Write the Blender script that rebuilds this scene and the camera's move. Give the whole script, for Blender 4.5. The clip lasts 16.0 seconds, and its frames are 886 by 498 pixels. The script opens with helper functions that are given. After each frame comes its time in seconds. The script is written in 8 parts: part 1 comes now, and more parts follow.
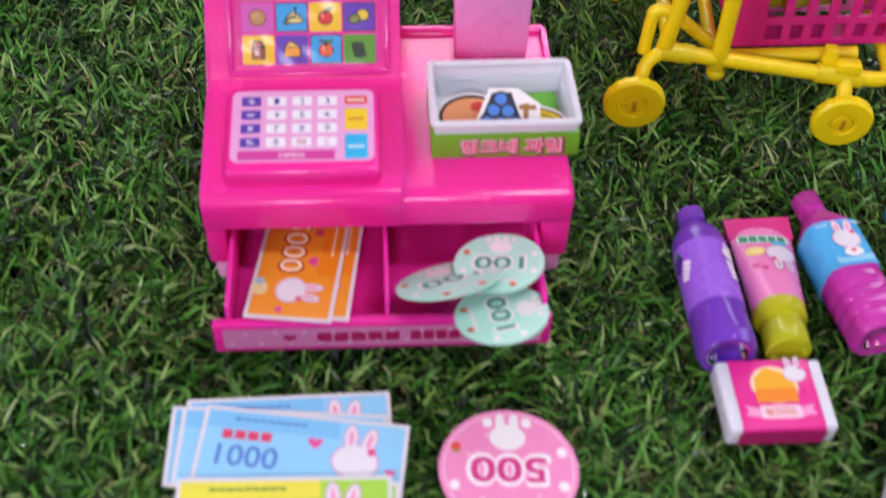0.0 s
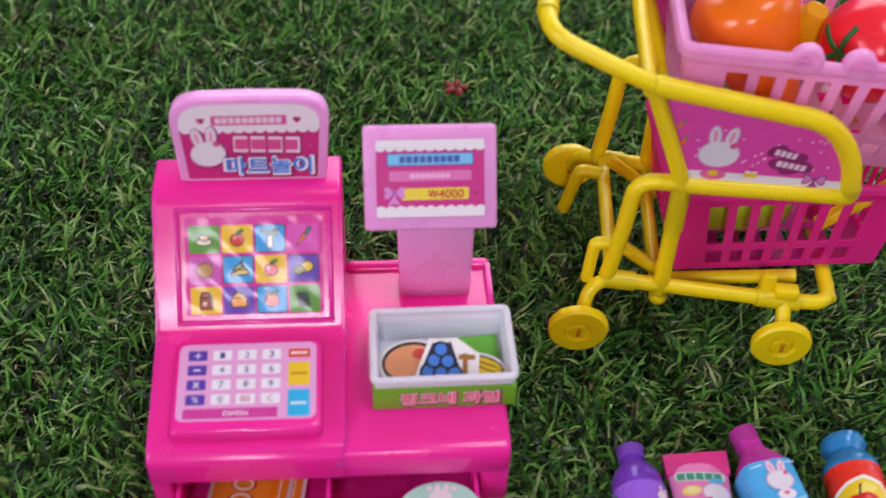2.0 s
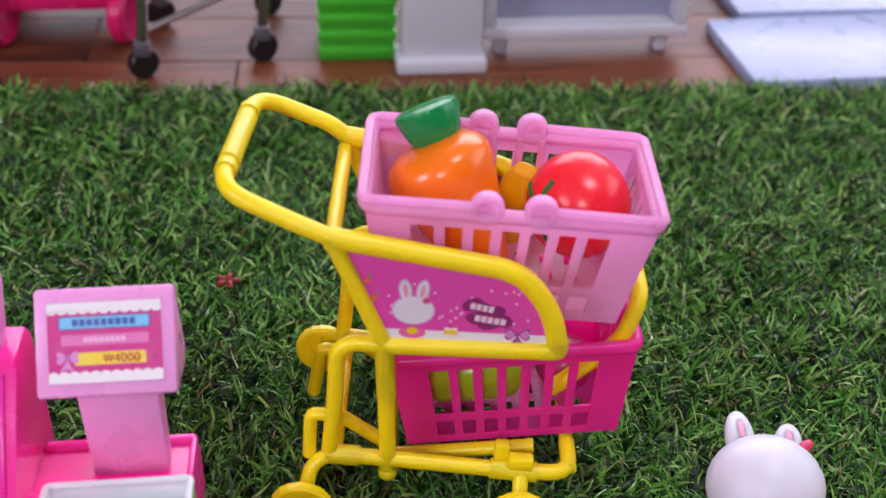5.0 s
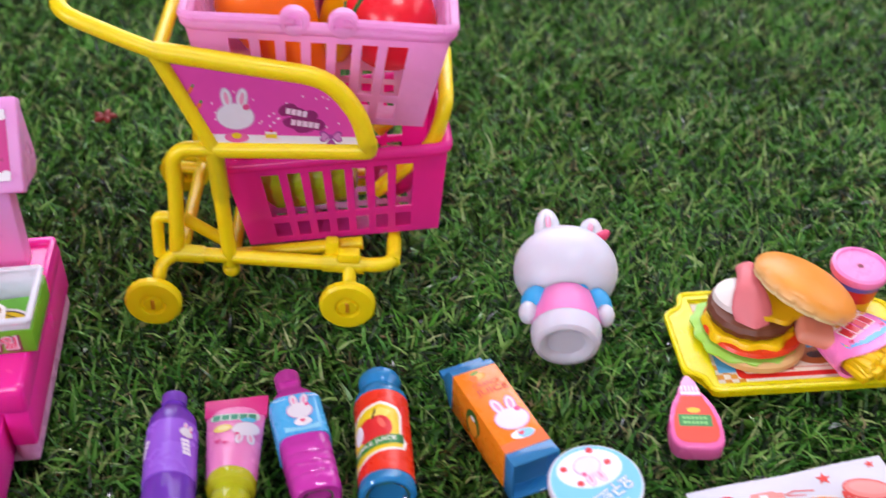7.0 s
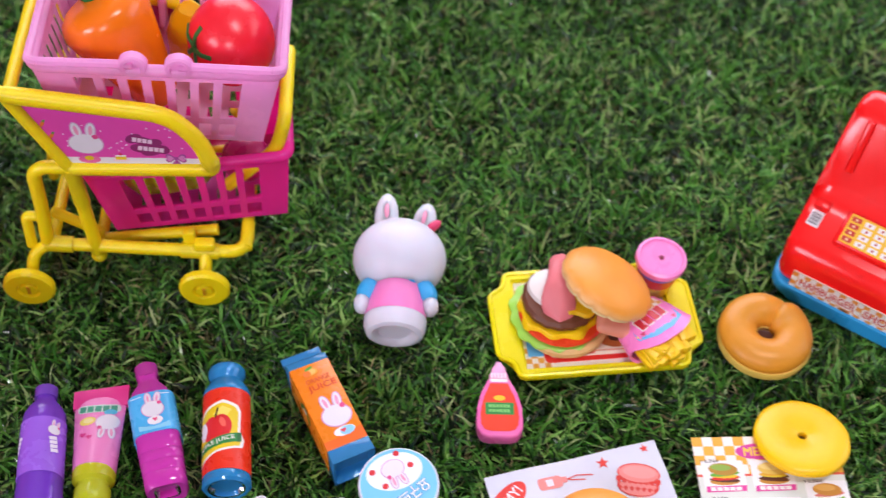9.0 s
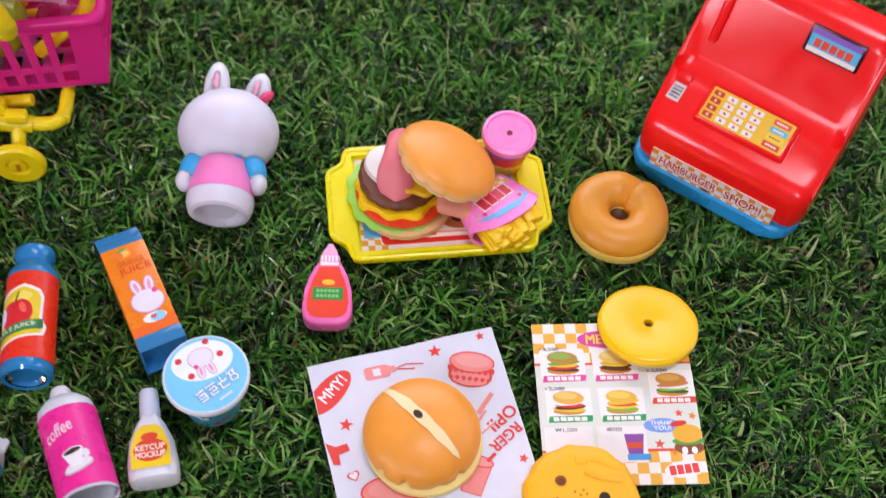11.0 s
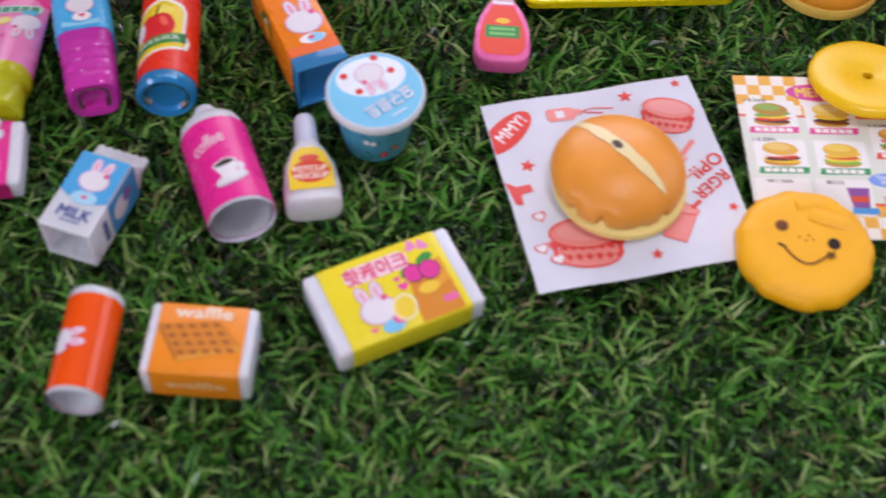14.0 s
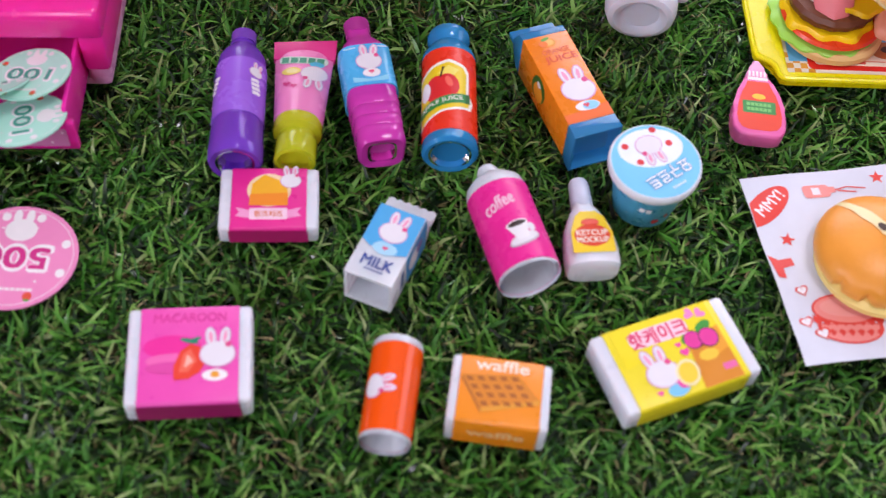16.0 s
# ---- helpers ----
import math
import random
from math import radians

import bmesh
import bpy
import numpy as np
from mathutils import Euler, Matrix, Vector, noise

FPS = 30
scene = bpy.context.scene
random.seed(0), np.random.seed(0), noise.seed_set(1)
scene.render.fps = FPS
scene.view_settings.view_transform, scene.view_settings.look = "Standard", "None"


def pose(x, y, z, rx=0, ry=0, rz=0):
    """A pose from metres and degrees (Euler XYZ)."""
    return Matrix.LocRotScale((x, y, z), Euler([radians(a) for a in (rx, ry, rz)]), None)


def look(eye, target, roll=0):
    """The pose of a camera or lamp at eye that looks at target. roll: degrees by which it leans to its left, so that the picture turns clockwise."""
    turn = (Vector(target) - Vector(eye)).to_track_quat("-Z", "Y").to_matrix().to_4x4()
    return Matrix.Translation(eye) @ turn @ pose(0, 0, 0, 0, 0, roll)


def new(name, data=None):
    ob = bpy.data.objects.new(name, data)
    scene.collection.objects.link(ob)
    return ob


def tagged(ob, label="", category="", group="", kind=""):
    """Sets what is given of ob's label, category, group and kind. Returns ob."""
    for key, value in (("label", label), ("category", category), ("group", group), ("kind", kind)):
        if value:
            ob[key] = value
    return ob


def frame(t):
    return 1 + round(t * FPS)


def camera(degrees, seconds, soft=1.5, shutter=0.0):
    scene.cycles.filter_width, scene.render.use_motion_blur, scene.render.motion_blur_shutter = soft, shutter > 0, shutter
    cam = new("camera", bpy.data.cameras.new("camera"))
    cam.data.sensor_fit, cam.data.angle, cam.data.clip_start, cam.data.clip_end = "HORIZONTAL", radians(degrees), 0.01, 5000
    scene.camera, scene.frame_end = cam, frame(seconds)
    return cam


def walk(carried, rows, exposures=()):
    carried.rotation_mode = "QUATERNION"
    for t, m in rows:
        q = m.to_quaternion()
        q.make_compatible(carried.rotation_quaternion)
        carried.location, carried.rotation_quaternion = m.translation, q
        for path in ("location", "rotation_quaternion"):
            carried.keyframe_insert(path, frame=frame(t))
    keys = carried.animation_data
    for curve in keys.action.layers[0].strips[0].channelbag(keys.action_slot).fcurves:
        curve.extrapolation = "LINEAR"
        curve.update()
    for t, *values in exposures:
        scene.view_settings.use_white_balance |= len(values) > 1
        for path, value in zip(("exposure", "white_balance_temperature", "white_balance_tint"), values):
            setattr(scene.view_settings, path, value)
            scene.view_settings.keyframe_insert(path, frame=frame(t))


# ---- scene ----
cam = camera(39.0, 16.0, soft=1.2, shutter=0.5)
PATH = [
    (0, (0.021, 0.023, 0.376), (0.153, 1.339, -1.124), 4.4),
    (0.5, (0.015, 0.05, 0.387), (0.146, 1.383, -1.098), 4.4),
    (1, (0.018, 0.065, 0.403), (0.133, 1.423, -1.061), 3.9),
    (1.5, (0.027, 0.066, 0.421), (0.144, 1.458, -1.011), 3.4),
    (2, (0.043, 0.065, 0.436), (0.174, 1.456, -0.995), 3.8),
    (2.5, (0.06, 0.079, 0.468), (0.19, 1.401, -1.027), 3.9),
    (3, (0.081, 0.097, 0.489), (0.197, 1.374, -1.046), 3.1),
    (3.5, (0.113, 0.101, 0.48), (0.274, 1.443, -0.994), 4.1),
    (3.7, (0.123, 0.095, 0.465), (0.312, 1.532, -0.913), 3.9),
    (5.8, (0.179, 0.005, 0.388), (0.311, 1.684, -0.69), 1.1),
    (6, (0.184, -0.008, 0.396), (0.331, 1.673, -0.677), 1.6),
    (6.5, (0.202, -0.038, 0.394), (0.369, 1.596, -0.747), 1.4),
    (7, (0.228, -0.035, 0.404), (0.398, 1.521, -0.84), 0.7),
    (7.5, (0.251, -0.023, 0.424), (0.427, 1.443, -0.925), 0.7),
    (8, (0.262, -0.005, 0.468), (0.452, 1.359, -0.982), 1.2),
    (8.5, (0.277, 0.007, 0.509), (0.451, 1.305, -1.003), 1.1),
    (9, (0.3, 0.009, 0.551), (0.48, 1.24, -1.015), 2.4),
    (9.5, (0.327, 0.023, 0.57), (0.504, 1.168, -1.06), 2.9),
    (9.7, (0.335, 0.028, 0.569), (0.53, 1.149, -1.075), 4.0),
    (11.8, (0.385, 0.021, 0.453), (0.586, 1.08, -1.232), 4.5),
    (12, (0.382, 0.015, 0.435), (0.577, 1.072, -1.253), 4.3),
    (12.5, (0.379, 0.006, 0.41), (0.564, 1.074, -1.271), 3.3),
    (13, (0.37, -0.013, 0.388), (0.546, 1.069, -1.285), 2.5),
    (13.5, (0.34, -0.023, 0.385), (0.529, 1.076, -1.275), 3.9),
    (14, (0.308, -0.03, 0.388), (0.472, 1.077, -1.269), 4.5),
    (14.5, (0.276, -0.029, 0.395), (0.436, 1.084, -1.259), 5.8),
    (15, (0.247, -0.023, 0.407), (0.385, 1.089, -1.249), 5.7),
    (15.5, (0.226, -0.024, 0.411), (0.341, 1.1, -1.239), 5.2),
    (16, (0.213, -0.024, 0.417), (0.322, 1.097, -1.236), 5.7),
]
STOPS = [(0, 0.04), (0.8, 0.02), (1.5, -0.08), (2, -0.17), (2.5, -0.14), (3.0, -0.14), (3.7, -0.2), (5.8, 0.14), (8.0, 0.09), (9.7, 0.02), (11.8, -0.2), (13.2, -0.40), (14.5, -0.20), (16, -0.06)]
walk(cam, [(t, look(eye, target, roll)) for t, eye, target, roll in PATH], STOPS)

cam.data.dof.use_dof = True
cam.data.dof.focus_distance = 0.585
cam.data.dof.aperture_fstop = 8.4

# ---- world and lights ----
world = bpy.data.worlds.new("sky")
scene.world = world
world.use_nodes = True
wn = world.node_tree
sky = wn.nodes.new("ShaderNodeTexSky")
sky.sky_type = "NISHITA"
sky.sun_disc = False
sky.sun_elevation, sky.sun_rotation = radians(38), radians(40)
bg = next(n for n in wn.nodes if n.type == "BACKGROUND")
bg.inputs["Strength"].default_value = 0.12
wn.links.new(sky.outputs["Color"], bg.inputs["Color"])


def area_lamp(name, eye, target, w, h, power, colour):
    data = bpy.data.lights.new(name, "AREA")
    data.shape, data.size, data.size_y, data.energy, data.color = "RECTANGLE", w, h, power, colour
    ob = new(name, data)
    ob.matrix_world = look(eye, target)
    return ob


DAY = (0.905, 0.852, 1.0)
# added backlight from the north, no such window is known; lifts the far grass
area_lamp("window_daylight", (0.6, 2.55, 1.35), (0.3, 0.4, 0.6), 2.6, 1.5, 56, DAY)
# added fill from the east, standing for no known source
area_lamp("side_fill_light", (2.75, 0.9, 1.35), (0.3, 0.4, 0.5), 2.2, 1.5, 21, DAY)
area_lamp("south_window_daylight", (-0.38, -2.55, 1.97), (0.2, 0.4, 0.05), 0.40, 0.32, 28, DAY)
# added front-left fill, kept outside what the sloping screen mirrors
area_lamp("west_fill_light", (-2.75, -1.5, 1.6), (0.2, 0.4, 0.05), 1.3, 1.1, 60, DAY)
area_lamp("ceiling_lamp_light", (0.75, 0.1, 2.3), (0.75, 0.1, 0), 0.6, 0.35, 19, (0.97, 0.90, 1.0))


# ---- materials ----
def C(h):
    """Linear colour from a hex code."""
    v = [int(h[i:i + 2], 16) / 255 for i in (1, 3, 5)]
    return tuple((c / 12.92 if c <= 0.04045 else ((c + 0.055) / 1.055) ** 2.4) for c in v) + (1.0,)


MATS = {}


def base_mat(name):
    m = bpy.data.materials.new(name)
    m.use_nodes = True
    nt = m.node_tree
    return m, nt, next(n for n in nt.nodes if n.type == "BSDF_PRINCIPLED")


def varied(nt, b, col, amount, scale, bump=0.0, bscale=400.0, rough=0.3, drough=0.08):
    """Two scales of variation: colour and gloss clouds, fine bump."""
    co = nt.nodes.new("ShaderNodeTexCoord")
    n1 = nt.nodes.new("ShaderNodeTexNoise")
    n1.inputs["Scale"].default_value, n1.inputs["Detail"].default_value = scale, 5
    nt.links.new(co.outputs["Object"], n1.inputs["Vector"])
    mx = nt.nodes.new("ShaderNodeMix")
    mx.data_type = "RGBA"
    mx.inputs["A"].default_value = tuple(c * (1 - amount) for c in col[:3]) + (1,)
    mx.inputs["B"].default_value = tuple(min(1, c * (1 + amount)) for c in col[:3]) + (1,)
    nt.links.new(n1.outputs["Fac"], mx.inputs["Factor"])
    nt.links.new(mx.outputs["Result"], b.inputs["Base Color"])
    mr = nt.nodes.new("ShaderNodeMapRange")
    mr.inputs["From Min"].default_value, mr.inputs["From Max"].default_value = 0.3, 0.7
    mr.inputs["To Min"].default_value, mr.inputs["To Max"].default_value = max(0.02, rough - drough), rough + drough
    nt.links.new(n1.outputs["Fac"], mr.inputs["Value"])
    nt.links.new(mr.outputs["Result"], b.inputs["Roughness"])
    if bump:
        n2 = nt.nodes.new("ShaderNodeTexNoise")
        n2.inputs["Scale"].default_value, n2.inputs["Detail"].default_value = bscale, 4
        nt.links.new(co.outputs["Object"], n2.inputs["Vector"])
        bp = nt.nodes.new("ShaderNodeBump")
        bp.inputs["Strength"].default_value, bp.inputs["Distance"].default_value = bump, 0.0004
        nt.links.new(n2.outputs["Fac"], bp.inputs["Height"])
        nt.links.new(bp.outputs["Normal"], b.inputs["Normal"])
    return mx


def plastic(h, rough=0.24, sss=0.0, name="plastic"):
    key = (name, h, rough, sss)
    if key not in MATS:
        m, nt, b = base_mat(name)
        varied(nt, b, C(h), 0.05, 60, 0.12, 700, rough, 0.06)
        if sss:
            b.inputs["Subsurface Weight"].default_value = sss
            b.inputs["Subsurface Radius"].default_value = (0.009, 0.007, 0.007)
            b.inputs["Subsurface Scale"].default_value = 1.0
        MATS[key] = m
    return MATS[key]


def soft_foam(h, name="soft_foam"):
    key = (name, h)
    if key not in MATS:
        m, nt, b = base_mat(name)
        varied(nt, b, C(h), 0.10, 90, 0.35, 900, 0.5, 0.1)
        MATS[key] = m
    return MATS[key]


def clear_plastic(h, cloud=0.3, rough=0.05):
    """Dyed see-through plastic: each wall filters the light, scatters a little of it and has a glossy face."""
    key = ("clear", h, cloud)
    if key not in MATS:
        m, nt, b = base_mat("clear_plastic")
        nt.nodes.remove(b)
        out = next(n for n in nt.nodes if n.type == "OUTPUT_MATERIAL")
        col = C(h)
        thru = nt.nodes.new("ShaderNodeBsdfTransparent")
        thru.inputs["Color"].default_value = tuple(max(0.05, c) ** 0.22 for c in col[:3]) + (1,)
        body, glow, shine = (nt.nodes.new(k) for k in ("ShaderNodeBsdfDiffuse", "ShaderNodeBsdfTranslucent", "ShaderNodeBsdfGlossy"))
        body.inputs["Color"].default_value = glow.inputs["Color"].default_value = col
        shine.inputs["Roughness"].default_value = rough
        co, nz, bp = (nt.nodes.new(k) for k in ("ShaderNodeTexCoord", "ShaderNodeTexNoise", "ShaderNodeBump"))
        nz.inputs["Scale"].default_value = 160
        nt.links.new(co.outputs["Object"], nz.inputs["Vector"])
        bp.inputs["Strength"].default_value, bp.inputs["Distance"].default_value = 0.25, 0.0005
        nt.links.new(nz.outputs["Fac"], bp.inputs["Height"])
        nt.links.new(bp.outputs["Normal"], shine.inputs["Normal"])
        fres = nt.nodes.new("ShaderNodeFresnel")
        fres.inputs["IOR"].default_value = 1.5
        mixes = [nt.nodes.new("ShaderNodeMixShader") for _ in range(3)]
        mixes[0].inputs["Fac"].default_value, mixes[1].inputs["Fac"].default_value = 0.35, cloud
        for mix, a, c in ((mixes[0], body.outputs[0], glow.outputs[0]), (mixes[1], thru.outputs[0], mixes[0].outputs[0]), (mixes[2], mixes[1].outputs[0], shine.outputs[0])):
            nt.links.new(a, mix.inputs[1])
            nt.links.new(c, mix.inputs[2])
        nt.links.new(fres.outputs["Fac"], mixes[2].inputs["Fac"])
        nt.links.new(mixes[2].outputs["Shader"], out.inputs["Surface"])
        MATS[key] = m
    return MATS[key]


def thin_plastic(h, rough=0.24):
    """Thin moulded wall that lets some light through."""
    key = ("thin", h, rough)
    if key not in MATS:
        m, nt, b = base_mat("thin_plastic")
        varied(nt, b, C(h), 0.05, 60, 0.12, 700, rough, 0.06)
        glow = nt.nodes.new("ShaderNodeBsdfTranslucent")
        glow.inputs["Color"].default_value = C(h)
        mix = nt.nodes.new("ShaderNodeMixShader")
        mix.inputs["Fac"].default_value = 0.55
        out = next(n for n in nt.nodes if n.type == "OUTPUT_MATERIAL")
        nt.links.new(b.outputs["BSDF"], mix.inputs[1])
        nt.links.new(glow.outputs["BSDF"], mix.inputs[2])
        nt.links.new(mix.outputs["Shader"], out.inputs["Surface"])
        MATS[key] = m
    return MATS[key]


def ink(h, rough=0.38):
    key = ("ink", h, rough)
    if key not in MATS:
        m, nt, b = base_mat("printed_ink")
        varied(nt, b, C(h), 0.05, 150, 0.08, 900, rough, 0.08)
        MATS[key] = m
    return MATS[key]


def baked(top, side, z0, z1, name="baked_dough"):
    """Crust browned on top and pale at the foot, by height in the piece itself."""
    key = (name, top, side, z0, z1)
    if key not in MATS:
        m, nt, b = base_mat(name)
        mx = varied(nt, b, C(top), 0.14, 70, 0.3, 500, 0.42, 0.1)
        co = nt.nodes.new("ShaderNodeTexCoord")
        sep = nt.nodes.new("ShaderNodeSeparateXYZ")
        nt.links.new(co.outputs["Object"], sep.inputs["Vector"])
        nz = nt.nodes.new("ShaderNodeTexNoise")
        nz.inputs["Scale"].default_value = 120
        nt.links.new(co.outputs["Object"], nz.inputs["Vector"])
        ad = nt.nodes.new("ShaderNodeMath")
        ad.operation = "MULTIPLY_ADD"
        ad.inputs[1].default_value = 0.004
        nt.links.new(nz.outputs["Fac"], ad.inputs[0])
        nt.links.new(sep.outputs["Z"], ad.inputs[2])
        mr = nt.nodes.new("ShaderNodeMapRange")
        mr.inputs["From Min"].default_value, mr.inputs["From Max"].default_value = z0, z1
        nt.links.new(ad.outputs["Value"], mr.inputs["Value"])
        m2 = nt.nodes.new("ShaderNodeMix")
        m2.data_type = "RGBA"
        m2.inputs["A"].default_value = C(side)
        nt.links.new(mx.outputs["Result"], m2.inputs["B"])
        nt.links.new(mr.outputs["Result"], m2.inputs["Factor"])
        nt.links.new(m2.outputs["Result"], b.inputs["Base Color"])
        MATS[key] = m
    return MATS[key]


HOT, LILAC, YEL, WHITE = "#ff2aa0", "#f6a6e2", "#ffde10", "#e2e4f0"
hot_pink, light_pink, cart_yellow = plastic(HOT, 0.22, 0.6), plastic(LILAC, 0.3, 0.5), plastic(YEL, 0.38, 0.45)
white_plastic = plastic(WHITE, 0.3, 0.7)


# ---- mesh helpers ----
def root(name, m, label, category, group=""):
    ob = new(name)
    ob.empty_display_size = 0.01
    ob.matrix_world = m
    return tagged(ob, label, category, group)


def part(name, bm, material, parent, label="", smooth=True, keep=False):
    me = bpy.data.meshes.new(name)
    if not keep:
        bmesh.ops.recalc_face_normals(bm, faces=bm.faces[:])
    bm.to_mesh(me)
    bm.free()
    for m in (material if isinstance(material, list) else [material]):
        me.materials.append(m)
    if smooth:
        me.polygons.foreach_set("use_smooth", [True] * len(me.polygons))
        me.set_sharp_from_angle(angle=radians(38))
    ob = new(name, me)
    ob.parent = parent
    return tagged(ob, label)


def single(name, bm, material, m, label, category, group="", kind=""):
    ob = part(name, bm, material, None, label)
    ob.matrix_world = m
    return tagged(ob, label, category, group, kind)


def rbox(bm, x0, x1, y0, y1, z0, z1, r=0.001, seg=2, m=None, taper=(1, 1)):
    """A box with rounded edges; taper scales its foot."""
    vs = []
    cx, cy = (x0 + x1) / 2, (y0 + y1) / 2
    for z in (z0, z1):
        k = taper if z == z0 else (1, 1)
        for x, y in ((x0, y0), (x1, y0), (x1, y1), (x0, y1)):
            vs.append(bm.verts.new((cx + (x - cx) * k[0], cy + (y - cy) * k[1], z)))
    fs = [bm.faces.new([vs[i] for i in f]) for f in ((3, 2, 1, 0), (4, 5, 6, 7), (0, 1, 5, 4), (1, 2, 6, 5), (2, 3, 7, 6), (3, 0, 4, 7))]
    es = list({e for f in fs for e in f.edges})
    if m is not None:
        bmesh.ops.transform(bm, matrix=m, verts=vs)
    if r:
        bmesh.ops.bevel(bm, geom=es, offset=r, segments=seg, profile=0.5, affect="EDGES", clamp_overlap=True)
    return bm


def prism(bm, pts, a0, a1, r=0.001, seg=2, axis="x", m=None):
    """A closed outline pushed along an axis, edges rounded."""
    def put(p, a):
        return (a, p[0], p[1]) if axis == "x" else (p[0], a, p[1]) if axis == "y" else (p[0], p[1], a)
    lo = [bm.verts.new(put(p, a0)) for p in pts]
    hi = [bm.verts.new(put(p, a1)) for p in pts]
    n = len(pts)
    fs = [bm.faces.new(lo[::-1]), bm.faces.new(hi)] + [bm.faces.new((lo[i], lo[(i + 1) % n], hi[(i + 1) % n], hi[i])) for i in range(n)]
    es = list({e for f in fs for e in f.edges})
    if m is not None:
        bmesh.ops.transform(bm, matrix=m, verts=lo + hi)
    if r:
        bmesh.ops.bevel(bm, geom=es, offset=r, segments=seg, profile=0.5, affect="EDGES", clamp_overlap=True)
    return bm


def open_box(bm, w, d, h, t, m=None):
    """A box of half sizes w, d and height h with no lid, walls t thick, in one piece."""
    def ring(a, b, z):
        return [bm.verts.new(p) for p in ((-a, -b, z), (a, -b, z), (a, b, z), (-a, b, z))]
    rs = [ring(w * 0.97, d * 0.97, 0), ring(w, d, h), ring(w - t, d - t, h), ring(w * 0.97 - t, d * 0.97 - t, t)]
    for p, q in zip(rs, rs[1:]):
        for i in range(4):
            bm.faces.new((p[i], p[(i + 1) % 4], q[(i + 1) % 4], q[i]))
    bm.faces.new(rs[0][::-1])
    bm.faces.new(rs[3])
    if m is not None:
        bmesh.ops.transform(bm, matrix=m, verts=[v for r in rs for v in r])
    bmesh.ops.bevel(bm, geom=[e for e in bm.edges], offset=t * 0.25, segments=2, profile=0.5, affect="EDGES", clamp_overlap=True)
    return bm


def lathe(bm, prof, seg=32, m=None, sx=1.0, sy=1.0, power=1.0, wave=None):
    """A turned form about z from (radius, height) pairs. power below 1 squares the round; wave(angle) scales the radius."""
    rings, made = [], []
    for r, z in prof:
        if r < 1e-6:
            ring = [bm.verts.new((0, 0, z))]
        else:
            ring = []
            for i in range(seg):
                a = 2 * math.pi * i / seg
                c, s = math.cos(a), math.sin(a)
                c, s = math.copysign(abs(c) ** power, c), math.copysign(abs(s) ** power, s)
                k = wave(a, z) if wave else 1
                ring.append(bm.verts.new((r * c * sx * k, r * s * sy * k, z)))
        rings.append(ring)
        made += ring
    for p, q in zip(rings, rings[1:]):
        for i in range(seg):
            j = (i + 1) % seg
            if len(p) == 1 and len(q) == 1:
                break
            if len(p) == 1:
                bm.faces.new((p[0], q[i], q[j]))
            elif len(q) == 1:
                bm.faces.new((p[i], q[0], p[j]))
            else:
                bm.faces.new((p[i], q[i], q[j], p[j]))
    if m is not None:
        bmesh.ops.transform(bm, matrix=m, verts=made)
    return bm


def rounded_path(pts, bend, steps=5, closed=False):
    """A polyline with its corners turned into curves."""
    pts = [Vector(p) for p in pts]
    n, out = len(pts), []
    for i, p in enumerate(pts):
        if not closed and i in (0, n - 1):
            out.append(p)
            continue
        a, b = pts[i - 1], pts[(i + 1) % n]
        da, db = (a - p), (b - p)
        k = min(bend, da.length * 0.48, db.length * 0.48)
        s, e = p + da.normalized() * k, p + db.normalized() * k
        for j in range(steps + 1):
            t = j / steps
            out.append(s * (1 - t) ** 2 + p * 2 * t * (1 - t) + e * t * t)
    return out


def tube(bm, pts, r, seg=10, bend=0.006, closed=False, flat=1.0):
    """A round bar along a bent line, with closed ends."""
    path = rounded_path(pts, bend, closed=closed) if len(pts) > 2 else [Vector(p) for p in pts]
    n, rings, ref = len(path), [], None
    for i, p in enumerate(path):
        a = path[i - 1] if (i or closed) else p
        b = path[(i + 1) % n] if (i < n - 1 or closed) else p
        d = (b - a).normalized()
        if ref is None:
            ref = d.orthogonal().normalized()
            if abs(d.z) < 0.9:
                ref = (Vector((0, 0, 1)) - d * d.z).normalized()
        ref = (ref - d * ref.dot(d)).normalized()
        side = d.cross(ref)
        rings.append([bm.verts.new(p + (ref * math.cos(t) * flat + side * math.sin(t)) * r) for t in (2 * math.pi * k / seg for k in range(seg))])
    pairs = list(zip(rings, rings[1:])) + ([(rings[-1], rings[0])] if closed else [])
    for p, q in pairs:
        for k in range(seg):
            bm.faces.new((p[k], p[(k + 1) % seg], q[(k + 1) % seg], q[k]))
    if not closed:
        bm.faces.new(rings[0][::-1])
        bm.faces.new(rings[-1])
    return bm


def ball(bm, c, rx, ry=None, rz=None, seg=20, rings=12, m=None):
    ry, rz = ry or rx, rz or rx
    mm = Matrix.Translation(c) @ (m or Matrix.Identity(4)) @ Matrix.Diagonal((rx, ry, rz, 1))
    bmesh.ops.create_uvsphere(bm, u_segments=seg, v_segments=rings, radius=1, matrix=mm)
    return bm


def lying(foot, top, z0, z1=None):
    """Frame of a lying thing: local z runs from foot to top, local y points up, and minus local x is the right hand seen from its foot."""
    a, b = Vector((*foot, z0)), Vector((*top, z1 if z1 is not None else z0))
    zx = (b - a).normalized()
    xx = Vector((0, 0, 1)).cross(zx).normalized()
    yx = zx.cross(xx)
    m = Matrix((xx, yx, zx)).transposed().to_4x4()
    return Matrix.Translation(a) @ m, (b - a).length


